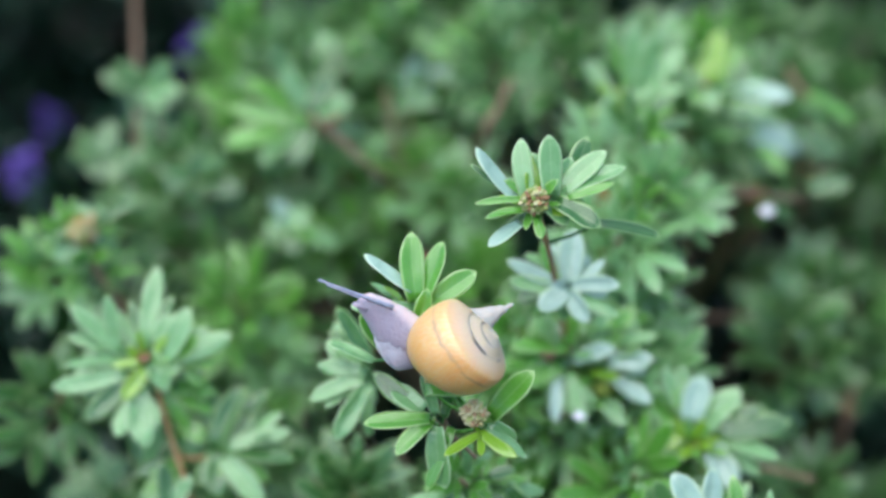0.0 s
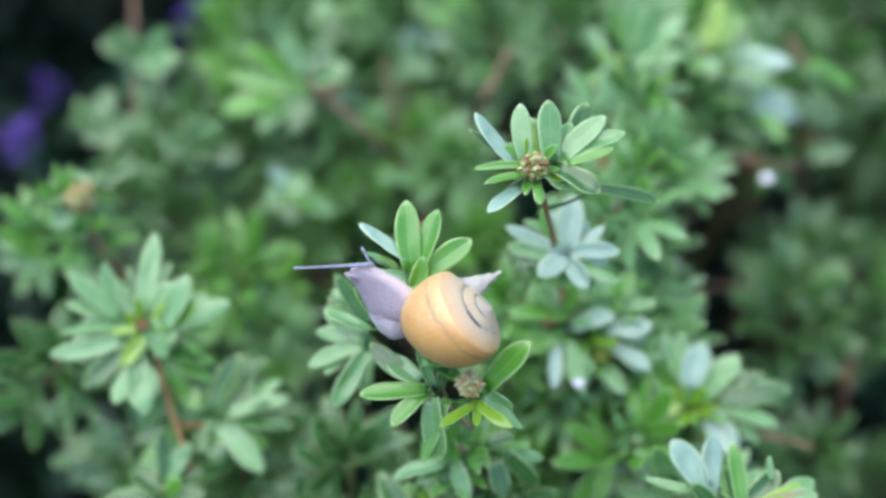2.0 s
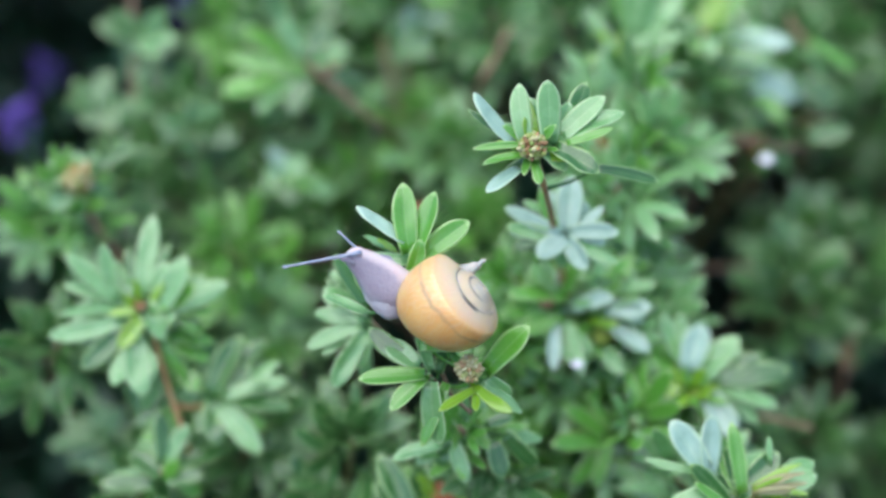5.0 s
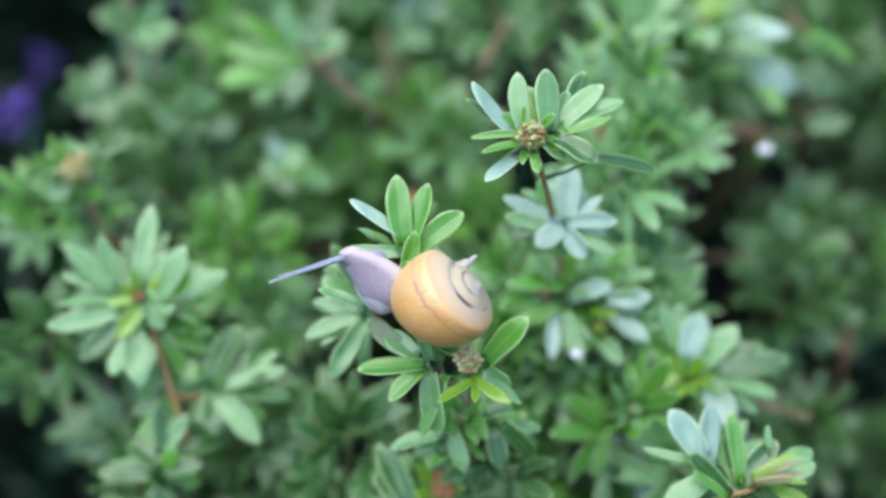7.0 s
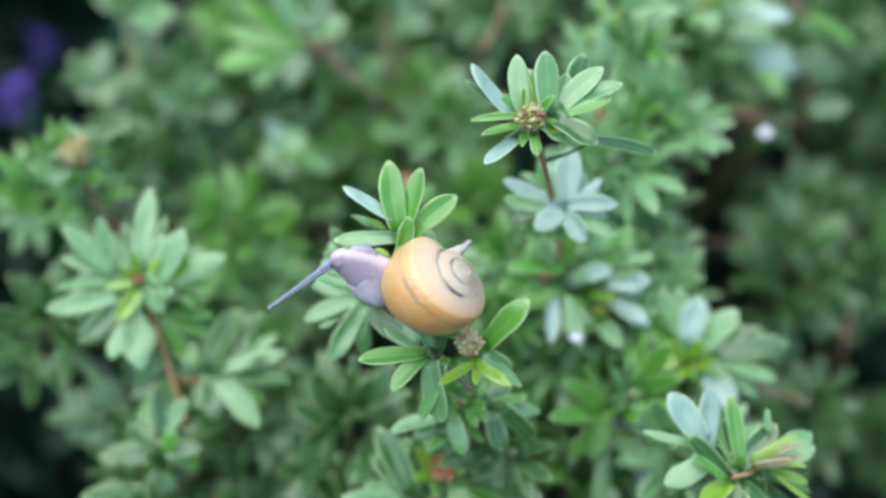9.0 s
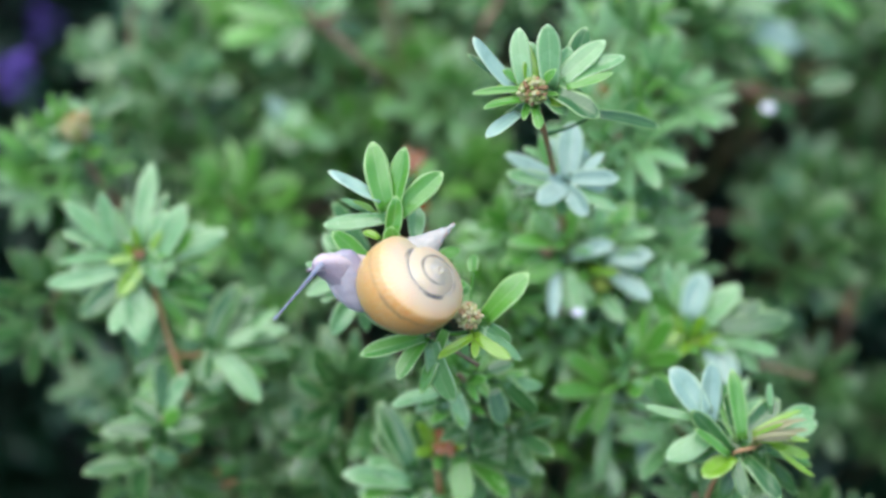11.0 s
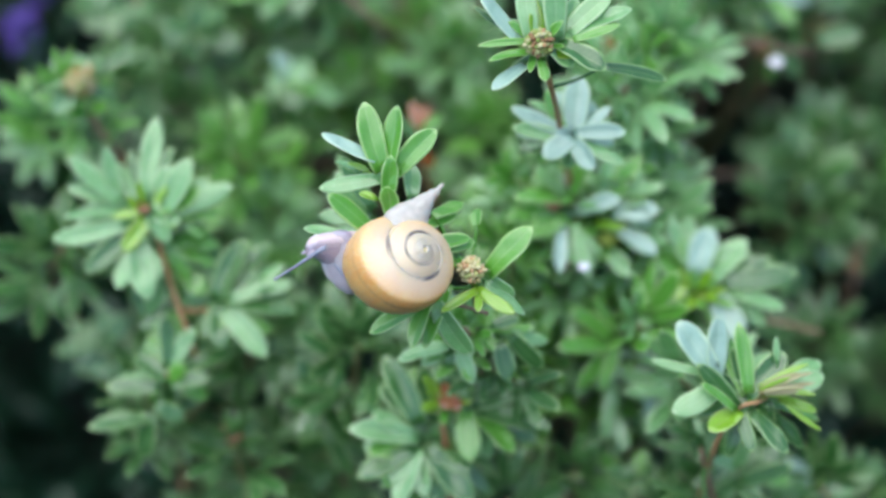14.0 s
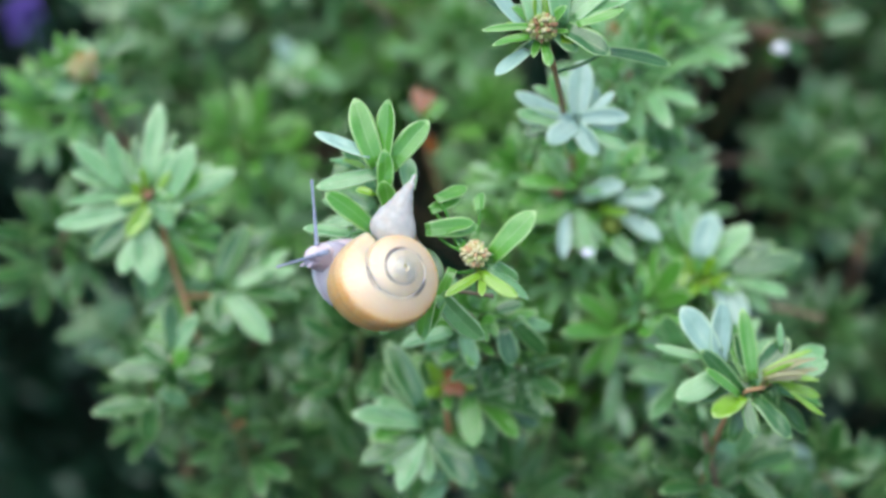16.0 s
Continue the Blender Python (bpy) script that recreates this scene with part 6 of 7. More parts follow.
sprig((0.045, 0.080, 0.479), 0.95, PALE_LEAF, 8)
sprig((0.036, 0.068, 0.459), 0.95, PALE_LEAF, 8)
sprig((0.015, 0.079, 0.477), 0.95, BRIGHT_LEAF, 8)
sprig((0.018, 0.059, 0.496), 0.80, PALE_LEAF, 7)
sprig((0.037, 0.056, 0.491), 0.80, PALE_LEAF, 7)
sprig((0.045, 0.058, 0.494), 0.80, PALE_LEAF, 7)
sprig((0.016, 0.051, 0.484), 0.80, BRIGHT_LEAF, 7)
sprig((0.031, 0.048, 0.478), 0.80, PALE_LEAF, 7)
sprig((0.048, 0.051, 0.483), 0.80, PALE_LEAF, 7)
sprig((0.027, 0.057, 0.492), 0.80, BRIGHT_LEAF, 7)



# ---- the shrub's inner foliage ----
def inner_foliage():
    rng = random.Random(8)
    verts, faces, uvs = [], [], []
    right, up, away = Vector((1, 0, 0)), Vector((0, math.sin(radians(28)), math.cos(radians(28)))), Vector((0, math.cos(radians(28)), -math.sin(radians(28))))
    eye = Vector((0, -0.30, 0.71))
    hollows = [Vector(p) for p in ((0.0955, 0.2106, 0.3923), (-0.0573, 0.2202, 0.4104), (-0.1281, 0.2616, 0.4882), (-0.1486, 0.2684, 0.5009), (-0.1076, 0.2684, 0.5009), (-0.1568, 0.2549, 0.4756), (-0.1547, 0.2183, 0.4068), (0.0175, 0.2515, 0.4693), (0.0544, 0.2703, 0.5046),
                                   (-0.0460, 0.1865, 0.3470), (0.0524, 0.1817, 0.3380), (-0.0316, 0.1904, 0.3543), (0.1447, 0.2049, 0.3815), (-0.1526, 0.1894, 0.3524), (0.1119, 0.2145, 0.3996), (-0.0624, 0.2385, 0.4448),
                                   (0.1034, 0.2657, 0.3894), (0.0960, 0.2402, 0.3840), (0.0473, 0.1770, 0.3308), (-0.0655, 0.1786, 0.3348), (0.1017, 0.2661, 0.3582), (0.0473, 0.1714, 0.3221), (0.1303, 0.2309, 0.4304), (0.0914, 0.2337, 0.4358), (0.0955, 0.2280, 0.4249), (0.0996, 0.2222, 0.4141), (0.1478, 0.2337, 0.4358), (0.1549, 0.2434, 0.4539), (0.1468, 0.1895, 0.3525), (-0.1403, 0.1759, 0.3271), (-0.1547, 0.2337, 0.4357), (0.0401, 0.1856, 0.3452), (-0.0870, 0.2607, 0.4864))]
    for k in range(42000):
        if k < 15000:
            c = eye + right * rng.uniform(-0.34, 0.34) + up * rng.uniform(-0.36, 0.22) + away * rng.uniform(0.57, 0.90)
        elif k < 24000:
            # unseen canopy layer, added to keep daylight off the leaves below
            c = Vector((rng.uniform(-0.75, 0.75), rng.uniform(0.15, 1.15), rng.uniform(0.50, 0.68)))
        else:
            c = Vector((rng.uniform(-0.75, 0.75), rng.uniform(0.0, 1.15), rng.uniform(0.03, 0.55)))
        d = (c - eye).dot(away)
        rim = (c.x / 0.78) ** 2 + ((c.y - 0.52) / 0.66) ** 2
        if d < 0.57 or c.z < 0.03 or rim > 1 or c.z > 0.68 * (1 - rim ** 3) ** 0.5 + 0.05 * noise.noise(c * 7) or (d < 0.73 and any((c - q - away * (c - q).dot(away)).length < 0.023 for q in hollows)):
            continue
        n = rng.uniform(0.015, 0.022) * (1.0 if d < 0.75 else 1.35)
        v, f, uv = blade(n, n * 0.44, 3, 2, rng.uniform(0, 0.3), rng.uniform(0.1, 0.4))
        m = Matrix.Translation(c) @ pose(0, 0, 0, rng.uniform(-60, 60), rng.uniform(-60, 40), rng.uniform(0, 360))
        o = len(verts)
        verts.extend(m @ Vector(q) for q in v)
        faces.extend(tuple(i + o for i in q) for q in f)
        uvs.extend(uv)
    # near-black green carries the shade of the gaps between shoots
    ob = link_mesh("foliage", verts, faces, SHADE_LEAF, None, uvs)
    tagged(ob, "green leaves deep inside the cinquefoil shrub, shade put into their colour", "foliage", kind="stuff")


inner_foliage()


# ---- violet flowers behind the shrub ----
def violet_flower(place, size, seed):
    rng = random.Random(seed)
    base = tagged(new("flower"), "blurred violet garden flower on a thin green stem", "flower", group="violet flowers")
    base.location = (place[0], place[1] + 0.02, 0)
    top = Vector((0, -0.02, place[2]))
    v, f = tube(smooth_line([(0, 0, -0.02), (0.01, 0.0, place[2] * 0.5), top], 6), [0.0012] * 13, 6)
    link_mesh("flower_stem", v, f, GREEN, base, [(0.5, 0.3)] * len(v))
    for k in range(9):
        n = 0.011 * size * rng.uniform(0.8, 1.1)
        v, f, uv = blade(n, n * 0.7, 5, 4, 0.25, 0.2)
        p = link_mesh("petal", v, f, PETAL, base, uv)
        p.matrix_basis = Matrix.Translation(top - Vector((0, 0, 0.006 * (k // 5)))) @ pose(0, 0, 0, 0, rng.uniform(-50, 20), 72 * k + 20 * (k // 5))


violet_flower((-0.1523, 0.2443, 0.4556), 0.75, 1)
violet_flower((-0.1503, 0.2590, 0.4406), 0.5, 2)
violet_flower((-0.1567, 0.3077, 0.4471), 0.7, 3)
violet_flower((-0.0950, 0.3032, 0.4812), 0.8, 4)

# ---- the snail ----
snail = tagged(new("snail"), "yellow shelled grove snail with grey body creeping over the leaves", "snail")
snail.matrix_basis = sway(*(0.0033, -0.0138, 0.5325), 0)


def shell_mesh():
    """A low conical spiral: one whorl profile, from the suture round to the columella, shrinking turn by turn towards the apex."""
    grow, turns, steps, big, tall = 1.85, 4.4, 72, 1.17, 1.06
    ring = smooth_line([(6.1, -2.7, 0), (7.5, -3.25, 0), (9.0, -3.92, 0), (10.3, -4.6, 0), (11.29, -5.3, 0), (11.85, -7.4, 0), (11.9, -10.2, 0), (11.2, -13.2, 0), (9.7, -16.0, 0),
                        (7.4, -18.0, 0), (4.8, -18.9, 0), (2.6, -18.3, 0), (1.2, -15.8, 0), (0.6, -10.8, 0), (1.6, -6.6, 0), (4.0, -4.2, 0), (5.9, -3.1, 0)], 3)
    sides, n = len(ring), int(turns * steps)
    verts, faces, uvs = [], [], []

    def put(q, s, az, k, i, drop=0.0):
        verts.append((q.x * s * math.cos(az) / 1000 - 0.0012, q.x * s * math.sin(az) / 1000, (q.y * s * tall + 10.4 - drop) / 1000))
        uvs.append((i / steps, k / (sides - 1)))

    for i in range(n + 1):
        left = (n - i) / steps
        e = max(0.0, 1 - left / 0.25)
        e = e * e * (3 - 2 * e)
        for k, q in enumerate(ring):
            put(q, big * grow ** -left * (1 - 0.24 * e), 2 * math.pi * left, k, i, 3.0 * e)
    mid = Vector((6.0, -11.0, 0))
    for shrink, turn in ((0.93, 0.0), (0.88, 0.25), (0.6, 0.9)):
        for k, q in enumerate(ring):
            put(mid + (q - mid) * shrink, big * 0.76, turn, k, n, 3.0)
    faces.append(tuple(range(sides)))
    for i in range(n + 3):
        for k in range(sides):
            a, b = i * sides + k, i * sides + (k + 1) % sides
            faces.append((a, a + sides, b + sides, b))
    return verts, faces, uvs


def lofted(name, rings, material, label="", sides=24, rough=0.0):
    """A soft body piece along +x: rings of (x, rise of the middle, half width across y, half height up, half height down) in mm."""
    verts, faces, uvs = [], [], []
    for i, (x, mid, wy, zu, zd) in enumerate(rings):
        for k in range(sides):
            a = 2 * math.pi * k / sides
            c, s = math.cos(a), math.sin(a)
            q = Vector((x, wy * c, mid + (zu if s > 0 else zd) * s))
            q += Vector((0, c, s)) * rough * noise.noise(q * 0.9)
            verts.append(q / 1000)
            uvs.append((i / (len(rings) - 1), s))
    for i in range(len(rings) - 1):
        for k in range(sides):
            a, b = i * sides + k, i * sides + (k + 1) % sides
            faces.append((a, b, b + sides, a + sides))
    faces.append(tuple(range(sides))[::-1])
    faces.append(tuple(range((len(rings) - 1) * sides, len(rings) * sides)))
    return link_mesh(name, verts, faces, material, snail, uvs, label)


def filled(rings, steps=3):
    """Rings between the given ones, on a rounded line."""
    a = smooth_line([r[:3] for r in rings], steps)
    b = smooth_line([(r[3], r[4], 0) for r in rings], steps)
    return [(p.x, p.y, p.z, q.x, q.y) for p, q in zip(a, b)]


sv, sf, suv = shell_mesh()
shell = link_mesh("shell", sv, sf, shell_material(0.02), snail, suv, "glossy yellow spiral shell with a thin brown line")
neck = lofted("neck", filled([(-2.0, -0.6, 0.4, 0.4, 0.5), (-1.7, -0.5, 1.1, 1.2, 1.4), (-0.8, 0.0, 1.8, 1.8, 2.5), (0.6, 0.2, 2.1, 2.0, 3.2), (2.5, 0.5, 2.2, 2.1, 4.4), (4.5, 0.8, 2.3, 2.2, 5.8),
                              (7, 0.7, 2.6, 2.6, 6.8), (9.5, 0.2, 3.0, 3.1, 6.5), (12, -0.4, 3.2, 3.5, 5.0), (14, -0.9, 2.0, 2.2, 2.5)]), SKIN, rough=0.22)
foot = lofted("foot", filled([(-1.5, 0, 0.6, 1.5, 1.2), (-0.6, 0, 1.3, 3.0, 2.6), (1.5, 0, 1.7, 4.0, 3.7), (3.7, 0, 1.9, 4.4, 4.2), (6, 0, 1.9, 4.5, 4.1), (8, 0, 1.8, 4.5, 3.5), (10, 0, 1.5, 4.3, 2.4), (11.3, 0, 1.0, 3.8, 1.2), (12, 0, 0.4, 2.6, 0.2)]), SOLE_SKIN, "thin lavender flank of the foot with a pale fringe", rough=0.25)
for side in (-1, 1):
    v, f = tube([(0.0004, side * 0.0012, -0.0012), (-0.0014, side * 0.0012, -0.0016), (-0.0021, side * 0.0013, -0.0020), (-0.0024, side * 0.0013, -0.0022)], [0.0008, 0.0005, 0.00035, 0.00012], 8)
    link_mesh("feeler", v, f, SKIN, neck, None, "short pale lower feeler")
tail = lofted("tail", filled([(0, 0, 0.12, 0.12, 0.12), (0.7, 0.1, 0.4, 0.35, 0.4), (2, 0.1, 0.7, 0.6, 0.85), (3.3, 0, 0.95, 0.9, 1.4), (5.6, 0, 1.3, 1.7, 2.4), (8, 0, 1.7, 2.9, 3.5), (10, 0, 2.0, 4.0, 4.4), (12, 0, 2.2, 4.6, 4.9), (14, 0, 1.8, 4.0, 4.2), (15.5, 0, 1.0, 2.0, 2.2)]), TAIL_SKIN, "pale pointed tail of the foot", rough=0.35)


def tentacle_piece(length):
    rings = [(x, 0, r, r, r) for x, r in ((-0.25, 0.10), (-0.15, 0.26), (0.15, 0.36), (0.5, 0.32), (0.9, 0.25))]
    rings += [(0.9 + (length - 0.9) * q, 0, 0.25 + 0.36 * q * q, 0.25 + 0.36 * q * q, 0.25 + 0.36 * q * q) for q in (0.3, 0.6, 0.85, 1.0)]
    return lofted("tentacle", rings, HORN, "long grey eye stalk", 10)


tentacle = tentacle_piece(16.0)
tentacle_far = tentacle_piece(15.0)


# ---- water drops ----
def water():
    m, t, p = nodes("water_glint_white")
    p.inputs["Transmission Weight"].default_value = 0.2
    p.inputs["Roughness"].default_value = 0.08
    p.inputs["IOR"].default_value = 1.33
    # white base colour stands for the sky's glint on the drops
    p.inputs["Base Color"].default_value = (0.97, 0.98, 1.0, 1)
    return m


WATER = water()


def droplet(place, r):
    bm = bmesh.new()
    bmesh.ops.create_uvsphere(bm, u_segments=16, v_segments=10, radius=r)
    for q in bm.verts:
        q.co.z *= 0.75 if q.co.z > 0 else 0.45
    me = bpy.data.meshes.new("water_droplet")
    bm.to_mesh(me)
    bm.free()
    for pl in me.polygons:
        pl.use_smooth = True
    me.materials.append(WATER)
    ob = tagged(new("water_droplet", me), "round white rain drop on a leaf, sky glint put into its colour", "water drop", group="rain drops")
    ob.location = place


droplet((0.0904, 0.1128, 0.5023), 0.0022)
droplet((0.0329, 0.0341, 0.4864), 0.0016)
droplet((0.0623, 0.1120, 0.5158), 0.0020)
droplet((-0.0578, 0.0490, 0.4292), 0.0018)
# the next four stand in for wet sky glints on the leaves
droplet((0.0632, 0.1269, 0.5118), 0.0013)
droplet((0.0652, 0.1240, 0.5063), 0.0012)
droplet((-0.0548, 0.1917, 0.4633), 0.0016)
droplet((-0.0497, 0.2081, 0.4941), 0.0012)


def motions():
    walk(snail_shoot, [
        (0, sway(0.0063, -0.0139, 0.5154, 0.0)),
        (0.5, sway(0.0060, -0.0141, 0.5150, 0.0)),
        (1, sway(0.0058, -0.0142, 0.5147, 0.0)),
        (1.5, sway(0.0056, -0.0143, 0.5146, 0.0)),
        (2, sway(0.0056, -0.0143, 0.5145, 0.0)),
        (2.5, sway(0.0057, -0.0144, 0.5144, 0.0)),
        (3, sway(0.0057, -0.0144, 0.5143, 0.0)),
        (3.5, sway(0.0057, -0.0145, 0.5142, 0.0)),
        (4, sway(0.0057, -0.0146, 0.5140, 0.0)),
        (6.5, sway(0.0057, -0.0148, 0.5136, 0.0)),
        (7, sway(0.0058, -0.0149, 0.5135, 0.0)),
        (7.5, sway(0.0059, -0.0149, 0.5135, 0.0)),
        (8, sway(0.0058, -0.0149, 0.5134, 0.0)),
        (8.5, sway(0.0059, -0.0149, 0.5135, 0.0)),
        (9, sway(0.0061, -0.0149, 0.5135, 0.0)),
        (11.5, sway(0.0055, -0.0148, 0.5137, 0.0)),
        (12, sway(0.0054, -0.0147, 0.5138, 0.0)),
        (12.5, sway(0.0052, -0.0147, 0.5138, 0.0)),
        (13, sway(0.0051, -0.0148, 0.5137, 0.0)),
        (13.5, sway(0.0051, -0.0148, 0.5136, 0.0)),
        (14, sway(0.0051, -0.0149, 0.5135, 0.0)),
        (14.5, sway(0.0051, -0.0149, 0.5134, 0.0)),
        (15, sway(0.0052, -0.0149, 0.5134, 0.0)),
        (15.5, sway(0.0052, -0.0149, 0.5135, 0.0)),
        (16, sway(0.0051, -0.0148, 0.5137, 0.0)),
    ])
    walk(low_shoot, [
        (0, sway(-0.0019, -0.0112, 0.5161, -0.0)),
        (0.5, sway(-0.0022, -0.0114, 0.5158, -0.0)),
        (1, sway(-0.0025, -0.0116, 0.5155, -0.0)),
        (1.5, sway(-0.0027, -0.0116, 0.5153, -0.0)),
        (2, sway(-0.0026, -0.0117, 0.5152, -0.0)),
        (2.5, sway(-0.0025, -0.0117, 0.5152, -0.0)),
        (3, sway(-0.0025, -0.0118, 0.5151, -0.0)),
        (3.5, sway(-0.0025, -0.0119, 0.5149, -0.0)),
        (4, sway(-0.0025, -0.0119, 0.5147, -0.0)),
        (6.5, sway(-0.0025, -0.0122, 0.5144, -0.0)),
        (7, sway(-0.0024, -0.0122, 0.5143, -0.0)),
        (7.5, sway(-0.0024, -0.0124, 0.5140, -0.5)),
        (8, sway(-0.0024, -0.0125, 0.5137, -1.0)),
        (8.5, sway(-0.0023, -0.0126, 0.5135, -1.5)),
        (9, sway(-0.0021, -0.0127, 0.5133, -2.0)),
        (11.5, sway(-0.0027, -0.0137, 0.5115, -15.0)),
        (12, sway(-0.0028, -0.0137, 0.5115, -17.5)),
        (12.5, sway(-0.0030, -0.0137, 0.5114, -20.0)),
        (13, sway(-0.0031, -0.0139, 0.5110, -22.1)),
        (13.5, sway(-0.0032, -0.0142, 0.5106, -24.3)),
        (14, sway(-0.0032, -0.0144, 0.5102, -26.4)),
        (14.5, sway(-0.0031, -0.0146, 0.5098, -28.6)),
        (15, sway(-0.0030, -0.0148, 0.5094, -30.7)),
        (15.5, sway(-0.0031, -0.0149, 0.5092, -32.9)),
        (16, sway(-0.0032, -0.0150, 0.5091, -35.0)),
    ])
    walk(top_shoot, [
        (0, sway(-0.0052, -0.0018, 0.5338, 14.7)),
        (0.5, sway(-0.0055, -0.0019, 0.5336, 14.4)),
        (1, sway(-0.0056, -0.0020, 0.5334, 14.2)),
        (1.5, sway(-0.0057, -0.0021, 0.5333, 14.3)),
        (2, sway(-0.0058, -0.0021, 0.5333, 14.1)),
        (2.5, sway(-0.0058, -0.0021, 0.5332, 14.0)),
        (3, sway(-0.0058, -0.0022, 0.5332, 13.8)),
        (3.5, sway(-0.0058, -0.0022, 0.5330, 13.5)),
        (4, sway(-0.0058, -0.0023, 0.5330, 13.5)),
        (6.5, sway(-0.0064, -0.0024, 0.5327, 13.0)),
        (7, sway(-0.0066, -0.0025, 0.5324, 12.4)),
        (7.5, sway(-0.0069, -0.0026, 0.5323, 12.3)),
        (8, sway(-0.0072, -0.0026, 0.5322, 12.0)),
        (8.5, sway(-0.0073, -0.0027, 0.5321, 11.4)),
        (9, sway(-0.0075, -0.0028, 0.5319, 10.6)),
        (11.5, sway(-0.0103, -0.0035, 0.5306, 6.0)),
        (12, sway(-0.0105, -0.0035, 0.5305, 5.6)),
        (12.5, sway(-0.0109, -0.0036, 0.5304, 5.3)),
        (13, sway(-0.0112, -0.0037, 0.5302, 5.2)),
        (13.5, sway(-0.0115, -0.0039, 0.5299, 4.7)),
        (14, sway(-0.0118, -0.0041, 0.5296, 4.0)),
        (14.5, sway(-0.0120, -0.0043, 0.5292, 3.1)),
        (15, sway(-0.0123, -0.0045, 0.5288, 1.8)),
        (15.5, sway(-0.0126, -0.0047, 0.5284, 0.6)),
        (16, sway(-0.0132, -0.0049, 0.5279, 0.0)),
    ])
    walk(snail, [
        (0, sway(0.0033, -0.0138, 0.5325, 0.0)),
        (0.5, sway(0.0030, -0.0139, 0.5323, 0.0)),
        (1, sway(0.0028, -0.0141, 0.5320, 0.0)),
        (1.5, sway(0.0027, -0.0141, 0.5319, 0.0)),
        (2, sway(0.0024, -0.0145, 0.5313, 0.0)),
        (2.5, sway(0.0023, -0.0145, 0.5313, 0.0)),
        (3, sway(0.0022, -0.0145, 0.5312, 0.0)),
        (3.5, sway(0.0021, -0.0147, 0.5309, 0.0)),
        (4, sway(0.0021, -0.0146, 0.5310, 0.0)),
        (6.5, sway(0.0015, -0.0150, 0.5302, 0.0)),
        (7, sway(0.0012, -0.0152, 0.5299, 0.0)),
        (7.5, sway(0.0008, -0.0152, 0.5299, 0.0)),
        (8, sway(0.0005, -0.0153, 0.5298, 0.0)),
        (8.5, sway(0.0002, -0.0154, 0.5296, 0.0)),
        (9, sway(-0.0003, -0.0155, 0.5294, 0.0)),
        (11.5, sway(-0.0063, -0.0179, 0.5249, 0.0)),
        (12, sway(-0.0068, -0.0182, 0.5244, 0.0)),
        (12.5, sway(-0.0071, -0.0184, 0.5239, 0.0)),
        (13, sway(-0.0077, -0.0185, 0.5238, 0.0)),
        (13.5, sway(-0.0084, -0.0188, 0.5232, 0.0)),
        (14, sway(-0.0090, -0.0192, 0.5225, 0.0)),
        (14.5, sway(-0.0098, -0.0198, 0.5214, 0.0)),
        (15, sway(-0.0110, -0.0204, 0.5202, 0.0)),
        (15.5, sway(-0.0120, -0.0211, 0.5188, 0.0)),
        (16, sway(-0.0133, -0.0219, 0.5173, 0.0)),
    ])
    walk(shell, [
        (0, turned((0.79, -0.38, 0.50), -42)),
        (1.5, turned((0.78, -0.38, 0.52), -42)),
        (3.5, turned((0.76, -0.40, 0.54), -42)),
        (7, turned((0.72, -0.44, 0.55), -42)),
        (9, turned((0.66, -0.52, 0.54), -42)),
        (12.5, turned((0.52, -0.72, 0.47), -42)),
        (14.5, turned((0.46, -0.80, 0.40), -42)),
        (16, turned((0.42, -0.84, 0.34), -42)),
    ])
    walk(neck, [
        (0, aim((-18.6, 1.5, 11.5), (-9.0, 4.0, 5.0))),
        (0.7, aim((-18.8, 1.5, 11.8), (-9.0, 4.0, 5.0))),
        (1.5, aim((-19.2, 1.5, 11.9), (-9.0, 4.0, 5.0))),
        (2, aim((-19.0, 1.5, 12.0), (-9.0, 4.0, 5.0))),
        (2.7, aim((-18.8, 1.5, 12.2), (-9.0, 4.0, 5.0))),
        (3.5, aim((-19.2, 1.5, 12.0), (-9.0, 4.0, 5.0))),
        (6.5, aim((-19.2, 1.5, 11.2), (-9.0, 4.0, 4.6))),
        (7, aim((-19.2, 1.5, 10.8), (-9.0, 4.0, 4.4))),
        (8, aim((-19.5, 1.5, 9.2), (-9.2, 4.0, 4.0))),
        (9, aim((-19.6, 1.5, 7.3), (-9.6, 5.0, 3.6))),
        (11.5, aim((-18.4, 1.5, 4.8), (-9.2, 6.0, 2.8))),
        (12.5, aim((-18.4, 1.5, 4.1), (-9.2, 6.0, 2.4))),
        (13.5, aim((-17.7, 1.5, 3.2), (-9.2, 6.0, 2.0))),
        (14.5, aim((-16.6, 2.0, 3.1), (-9.2, 6.5, 2.4))),
        (15.2, aim((-15.4, 2.0, 3.2), (-9.0, 7.0, 2.8))),
        (16, aim((-14.2, 2.5, 3.6), (-9.0, 7.0, 3.4))),
    ])
    walk(foot, [
        (0, aim((-14.0, 3.0, 9.3), (-12.5, 3.5, -1.7))),
        (1.5, aim((-14.2, 3.0, 9.6), (-12.5, 3.5, -1.2))),
        (3, aim((-14.7, 3.0, 10.3), (-12.5, 3.5, -0.2))),
        (7, aim((-15.6, 3.0, 10.3), (-13.1, 3.5, -0.2))),
        (9, aim((-16.5, 3.0, 8.2), (-12.5, 3.5, -1.3))),
        (11.5, aim((-14.8, 3.0, 5.6), (-11.4, 4.0, -2.6))),
        (12.5, aim((-14.6, 3.0, 5.0), (-11.4, 4.0, -3.2))),
        (14, aim((-13.4, 3.5, 4.2), (-10.8, 4.5, -5.3))),
        (15, aim((-12.0, 4.0, 4.4), (-10.4, 5.0, -4.6))),
        (16, aim((-10.8, 4.5, 4.8), (-10.3, 5.0, -3.7))),
    ])
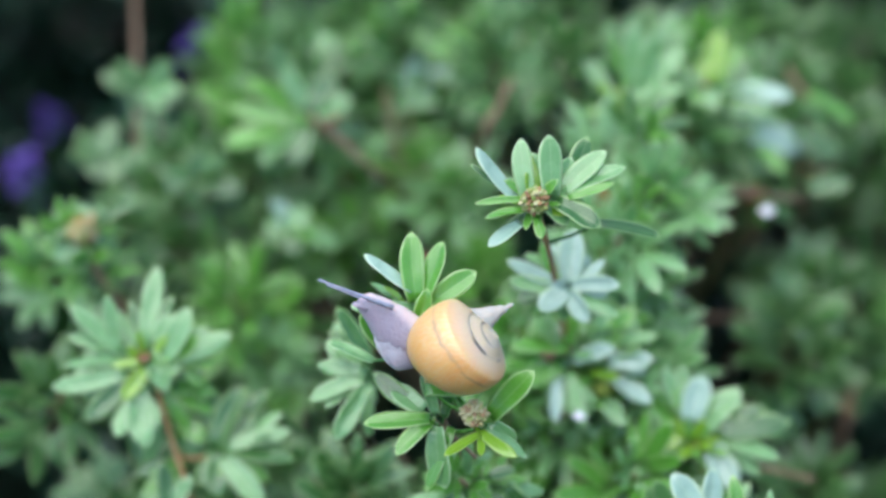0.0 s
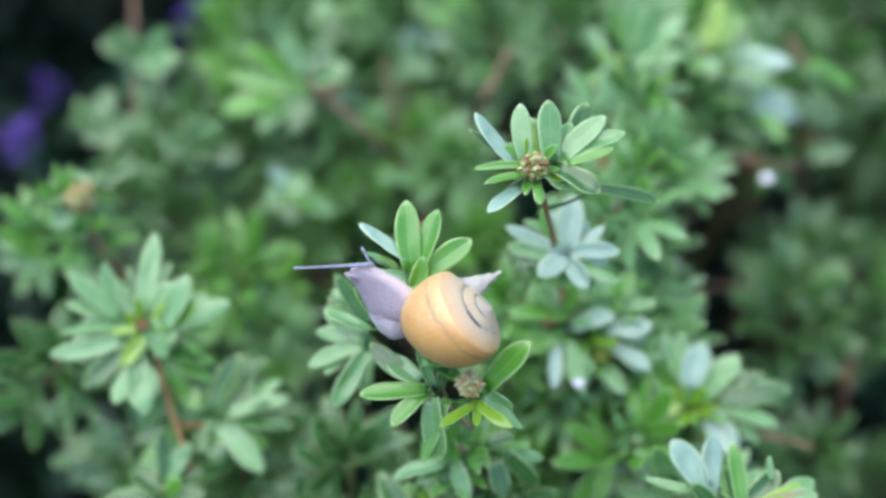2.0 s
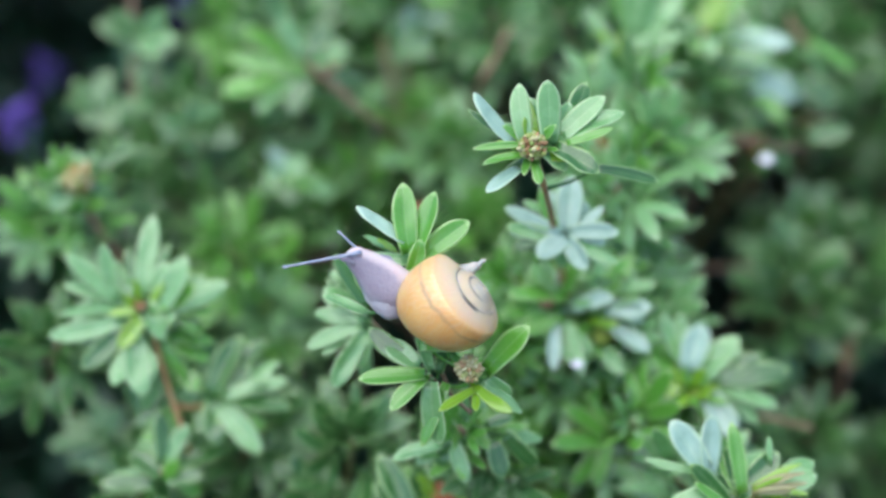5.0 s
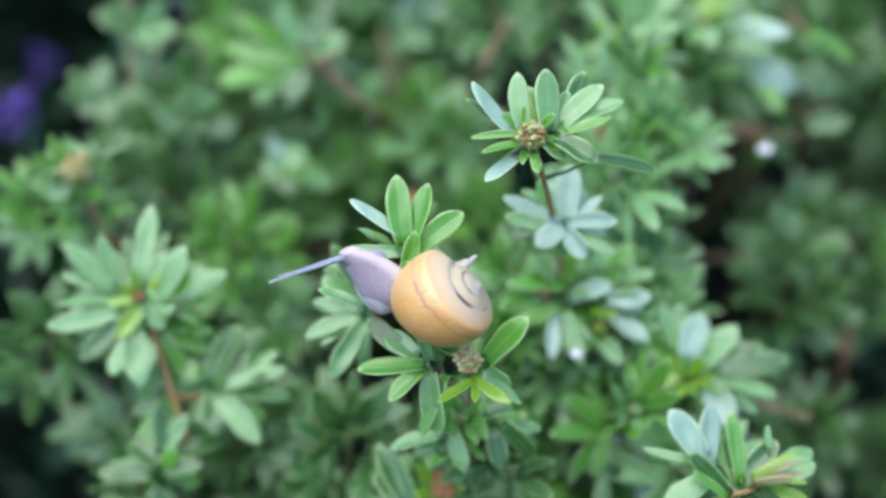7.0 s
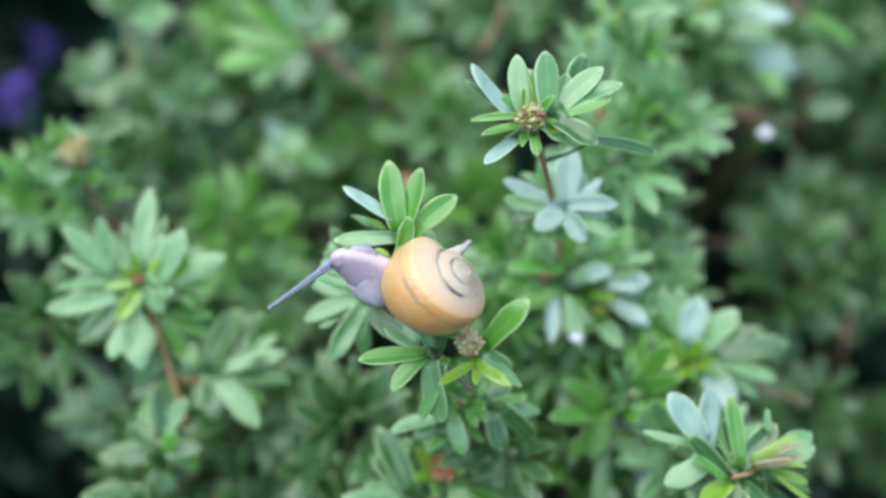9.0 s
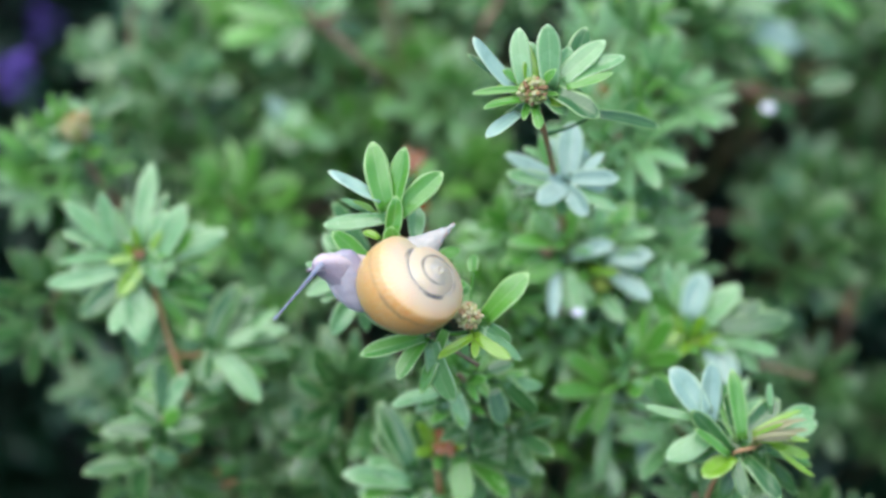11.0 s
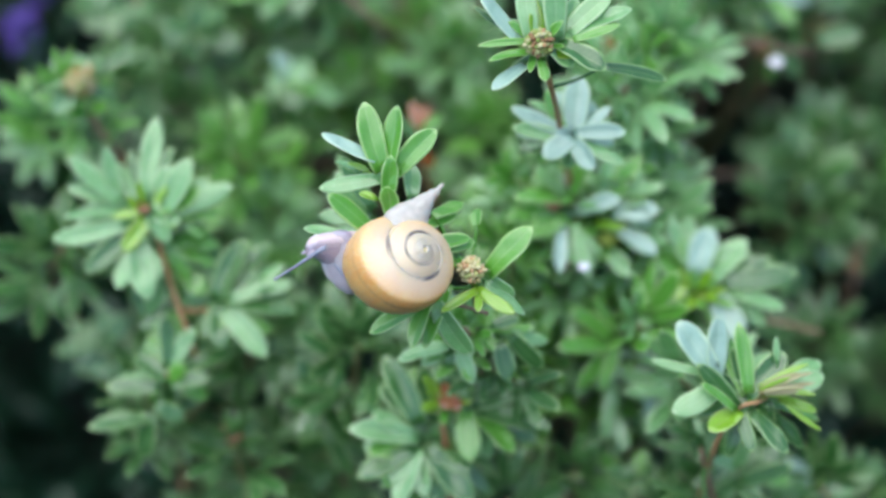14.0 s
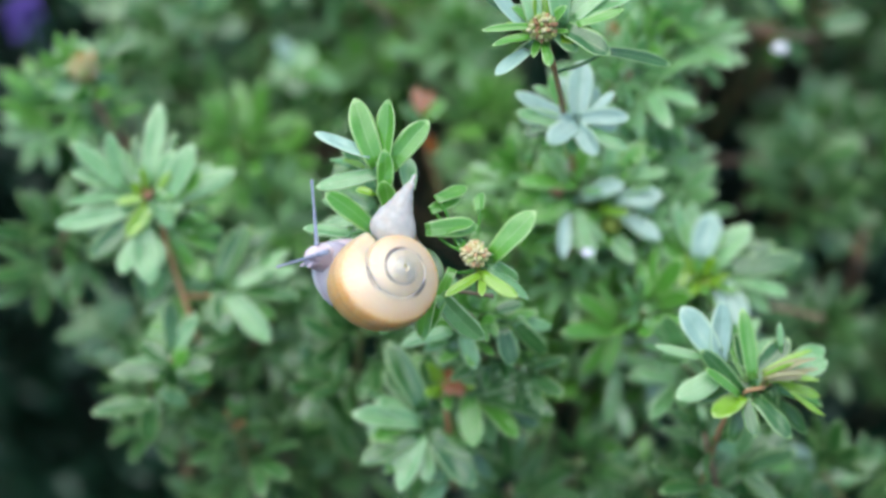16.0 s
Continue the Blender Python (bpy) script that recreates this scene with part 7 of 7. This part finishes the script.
    walk(tentacle, [
        (0, aim((-28.3, -2.0, 16.1), (-18.5, -1.0, 12.4))),
        (0.7, aim((-29.3, -2.0, 15.6), (-18.6, -1.0, 13.1))),
        (1.5, aim((-31.0, -2.0, 15.2), (-19.1, -1.0, 12.9))),
        (2, aim((-32.1, -2.0, 12.9), (-18.8, -1.0, 13.5))),
        (2.7, aim((-33.0, -2.0, 11.0), (-18.5, -1.0, 13.4))),
        (3.5, aim((-33.2, -2.0, 11.4), (-19.5, -1.0, 12.8))),
        (6.5, aim((-34.8, -2.0, 6.6), (-19.7, -1.0, 11.1))),
        (7, aim((-35.2, -2.0, 5.5), (-19.8, -1.0, 10.6))),
        (8, aim((-34.8, -2.0, 0.1), (-20.4, -1.0, 8.7))),
        (9, aim((-33.8, -2.0, -2.6), (-20.5, -1.0, 7.3))),
        (11.5, aim((-27.4, 4.0, -6.6), (-19.3, -1.0, 3.0))),
        (12.5, aim((-26.8, 5.0, -5.2), (-18.9, -1.0, 2.4))),
        (13.5, aim((-26.7, 5.0, -4.8), (-18.5, -1.0, 0.6))),
        (14.5, aim((-24.8, 6.0, -3.1), (-17.3, -1.0, 1.7))),
        (15.2, aim((-24.0, 6.0, -1.1), (-16.2, -1.0, 2.1))),
        (16, aim((-22.0, 7.0, 1.0), (-14.7, 0.0, 3.6))),
    ])
    walk(tentacle_far, [
        (0, aim((-27.0, 2.0, 15.0), (-16.6, 2.0, 11.0))),
        (0.7, aim((-21.5, 2.0, 15.1), (-16.7, 2.0, 11.8))),
        (1.5, aim((-19.4, 2.0, 17.1), (-16.3, 2.0, 11.1))),
        (2, aim((-18.7, 2.0, 16.9), (-15.6, 2.0, 11.2))),
        (2.7, aim((-17.0, 2.0, 16.3), (-15.1, 2.0, 10.8))),
        (3.5, aim((-15.8, 2.0, 17.6), (-13.8, 2.0, 10.3))),
        (4.2, aim((-16.2, 2.0, 17.4), (-13.9, 2.0, 10.0))),
        (5.2, aim((-25.0, 2.0, 16.0), (-15.0, 2.0, 9.6))),
        (6.5, aim((-33.4, 2.0, 7.5), (-19.0, 1.5, 11.6))),
        (7, aim((-33.8, 2.0, 6.4), (-19.0, 1.5, 11.2))),
        (8, aim((-33.4, 2.0, 1.4), (-19.2, 1.5, 9.6))),
        (9, aim((-32.0, 2.0, -1.5), (-17.6, 1.0, 8.2))),
        (11.5, aim((-18.3, 2.0, 4.1), (-13.0, 2.0, 3.0))),
        (12.5, aim((-17.7, 2.0, 3.4), (-12.7, 2.0, 2.0))),
        (13.5, aim((-17.8, 3.0, 3.5), (-13.2, 2.0, 0.0))),
        (14.5, aim((-16.2, 4.0, 4.1), (-14.1, 3.0, 0.1))),
        (15.2, aim((-15.0, 4.0, 8.6), (-13.6, 3.0, 2.9))),
        (16, aim((-14.6, 4.0, 18.8), (-13.8, 3.0, 8.8))),
    ])
    walk(tail, [
        (0, aim((11.2, 5.0, 11.1), (3.1, 3.0, 6.4))),
        (0.7, aim((10.6, 5.0, 11.2), (2.6, 3.0, 6.1))),
        (1.5, aim((10.3, 5.0, 11.5), (2.7, 3.0, 6.5))),
        (2, aim((9.9, 5.0, 12.1), (2.3, 3.0, 7.2))),
        (2.7, aim((9.1, 5.0, 12.1), (2.2, 3.0, 7.0))),
        (3.5, aim((8.5, 5.0, 11.6), (2.0, 3.0, 6.8))),
        (6.5, aim((6.5, 5.0, 10.8), (0.4, 3.0, 5.9))),
        (7, aim((6.6, 5.0, 10.7), (0.3, 3.0, 5.4))),
        (8, aim((6.7, 5.0, 10.6), (0.6, 3.0, 5.2))),
        (9, aim((6.9, 4.5, 10.8), (0.8, 2.5, 4.8))),
        (11.5, aim((8.5, 2.0, 13.8), (1.5, 1.0, 7.8))),
        (12.5, aim((8.2, 1.5, 14.7), (1.5, 0.5, 8.4))),
        (13.5, aim((8.6, 1.0, 15.0), (1.6, 0.0, 7.6))),
        (14.5, aim((8.6, 1.0, 16.4), (1.8, 0.0, 7.6))),
        (15.2, aim((7.6, 1.0, 18.4), (1.9, 0.0, 8.4))),
        (16, aim((6.5, 1.0, 20.2), (2.0, 0.0, 9.0))),
    ])


motions()
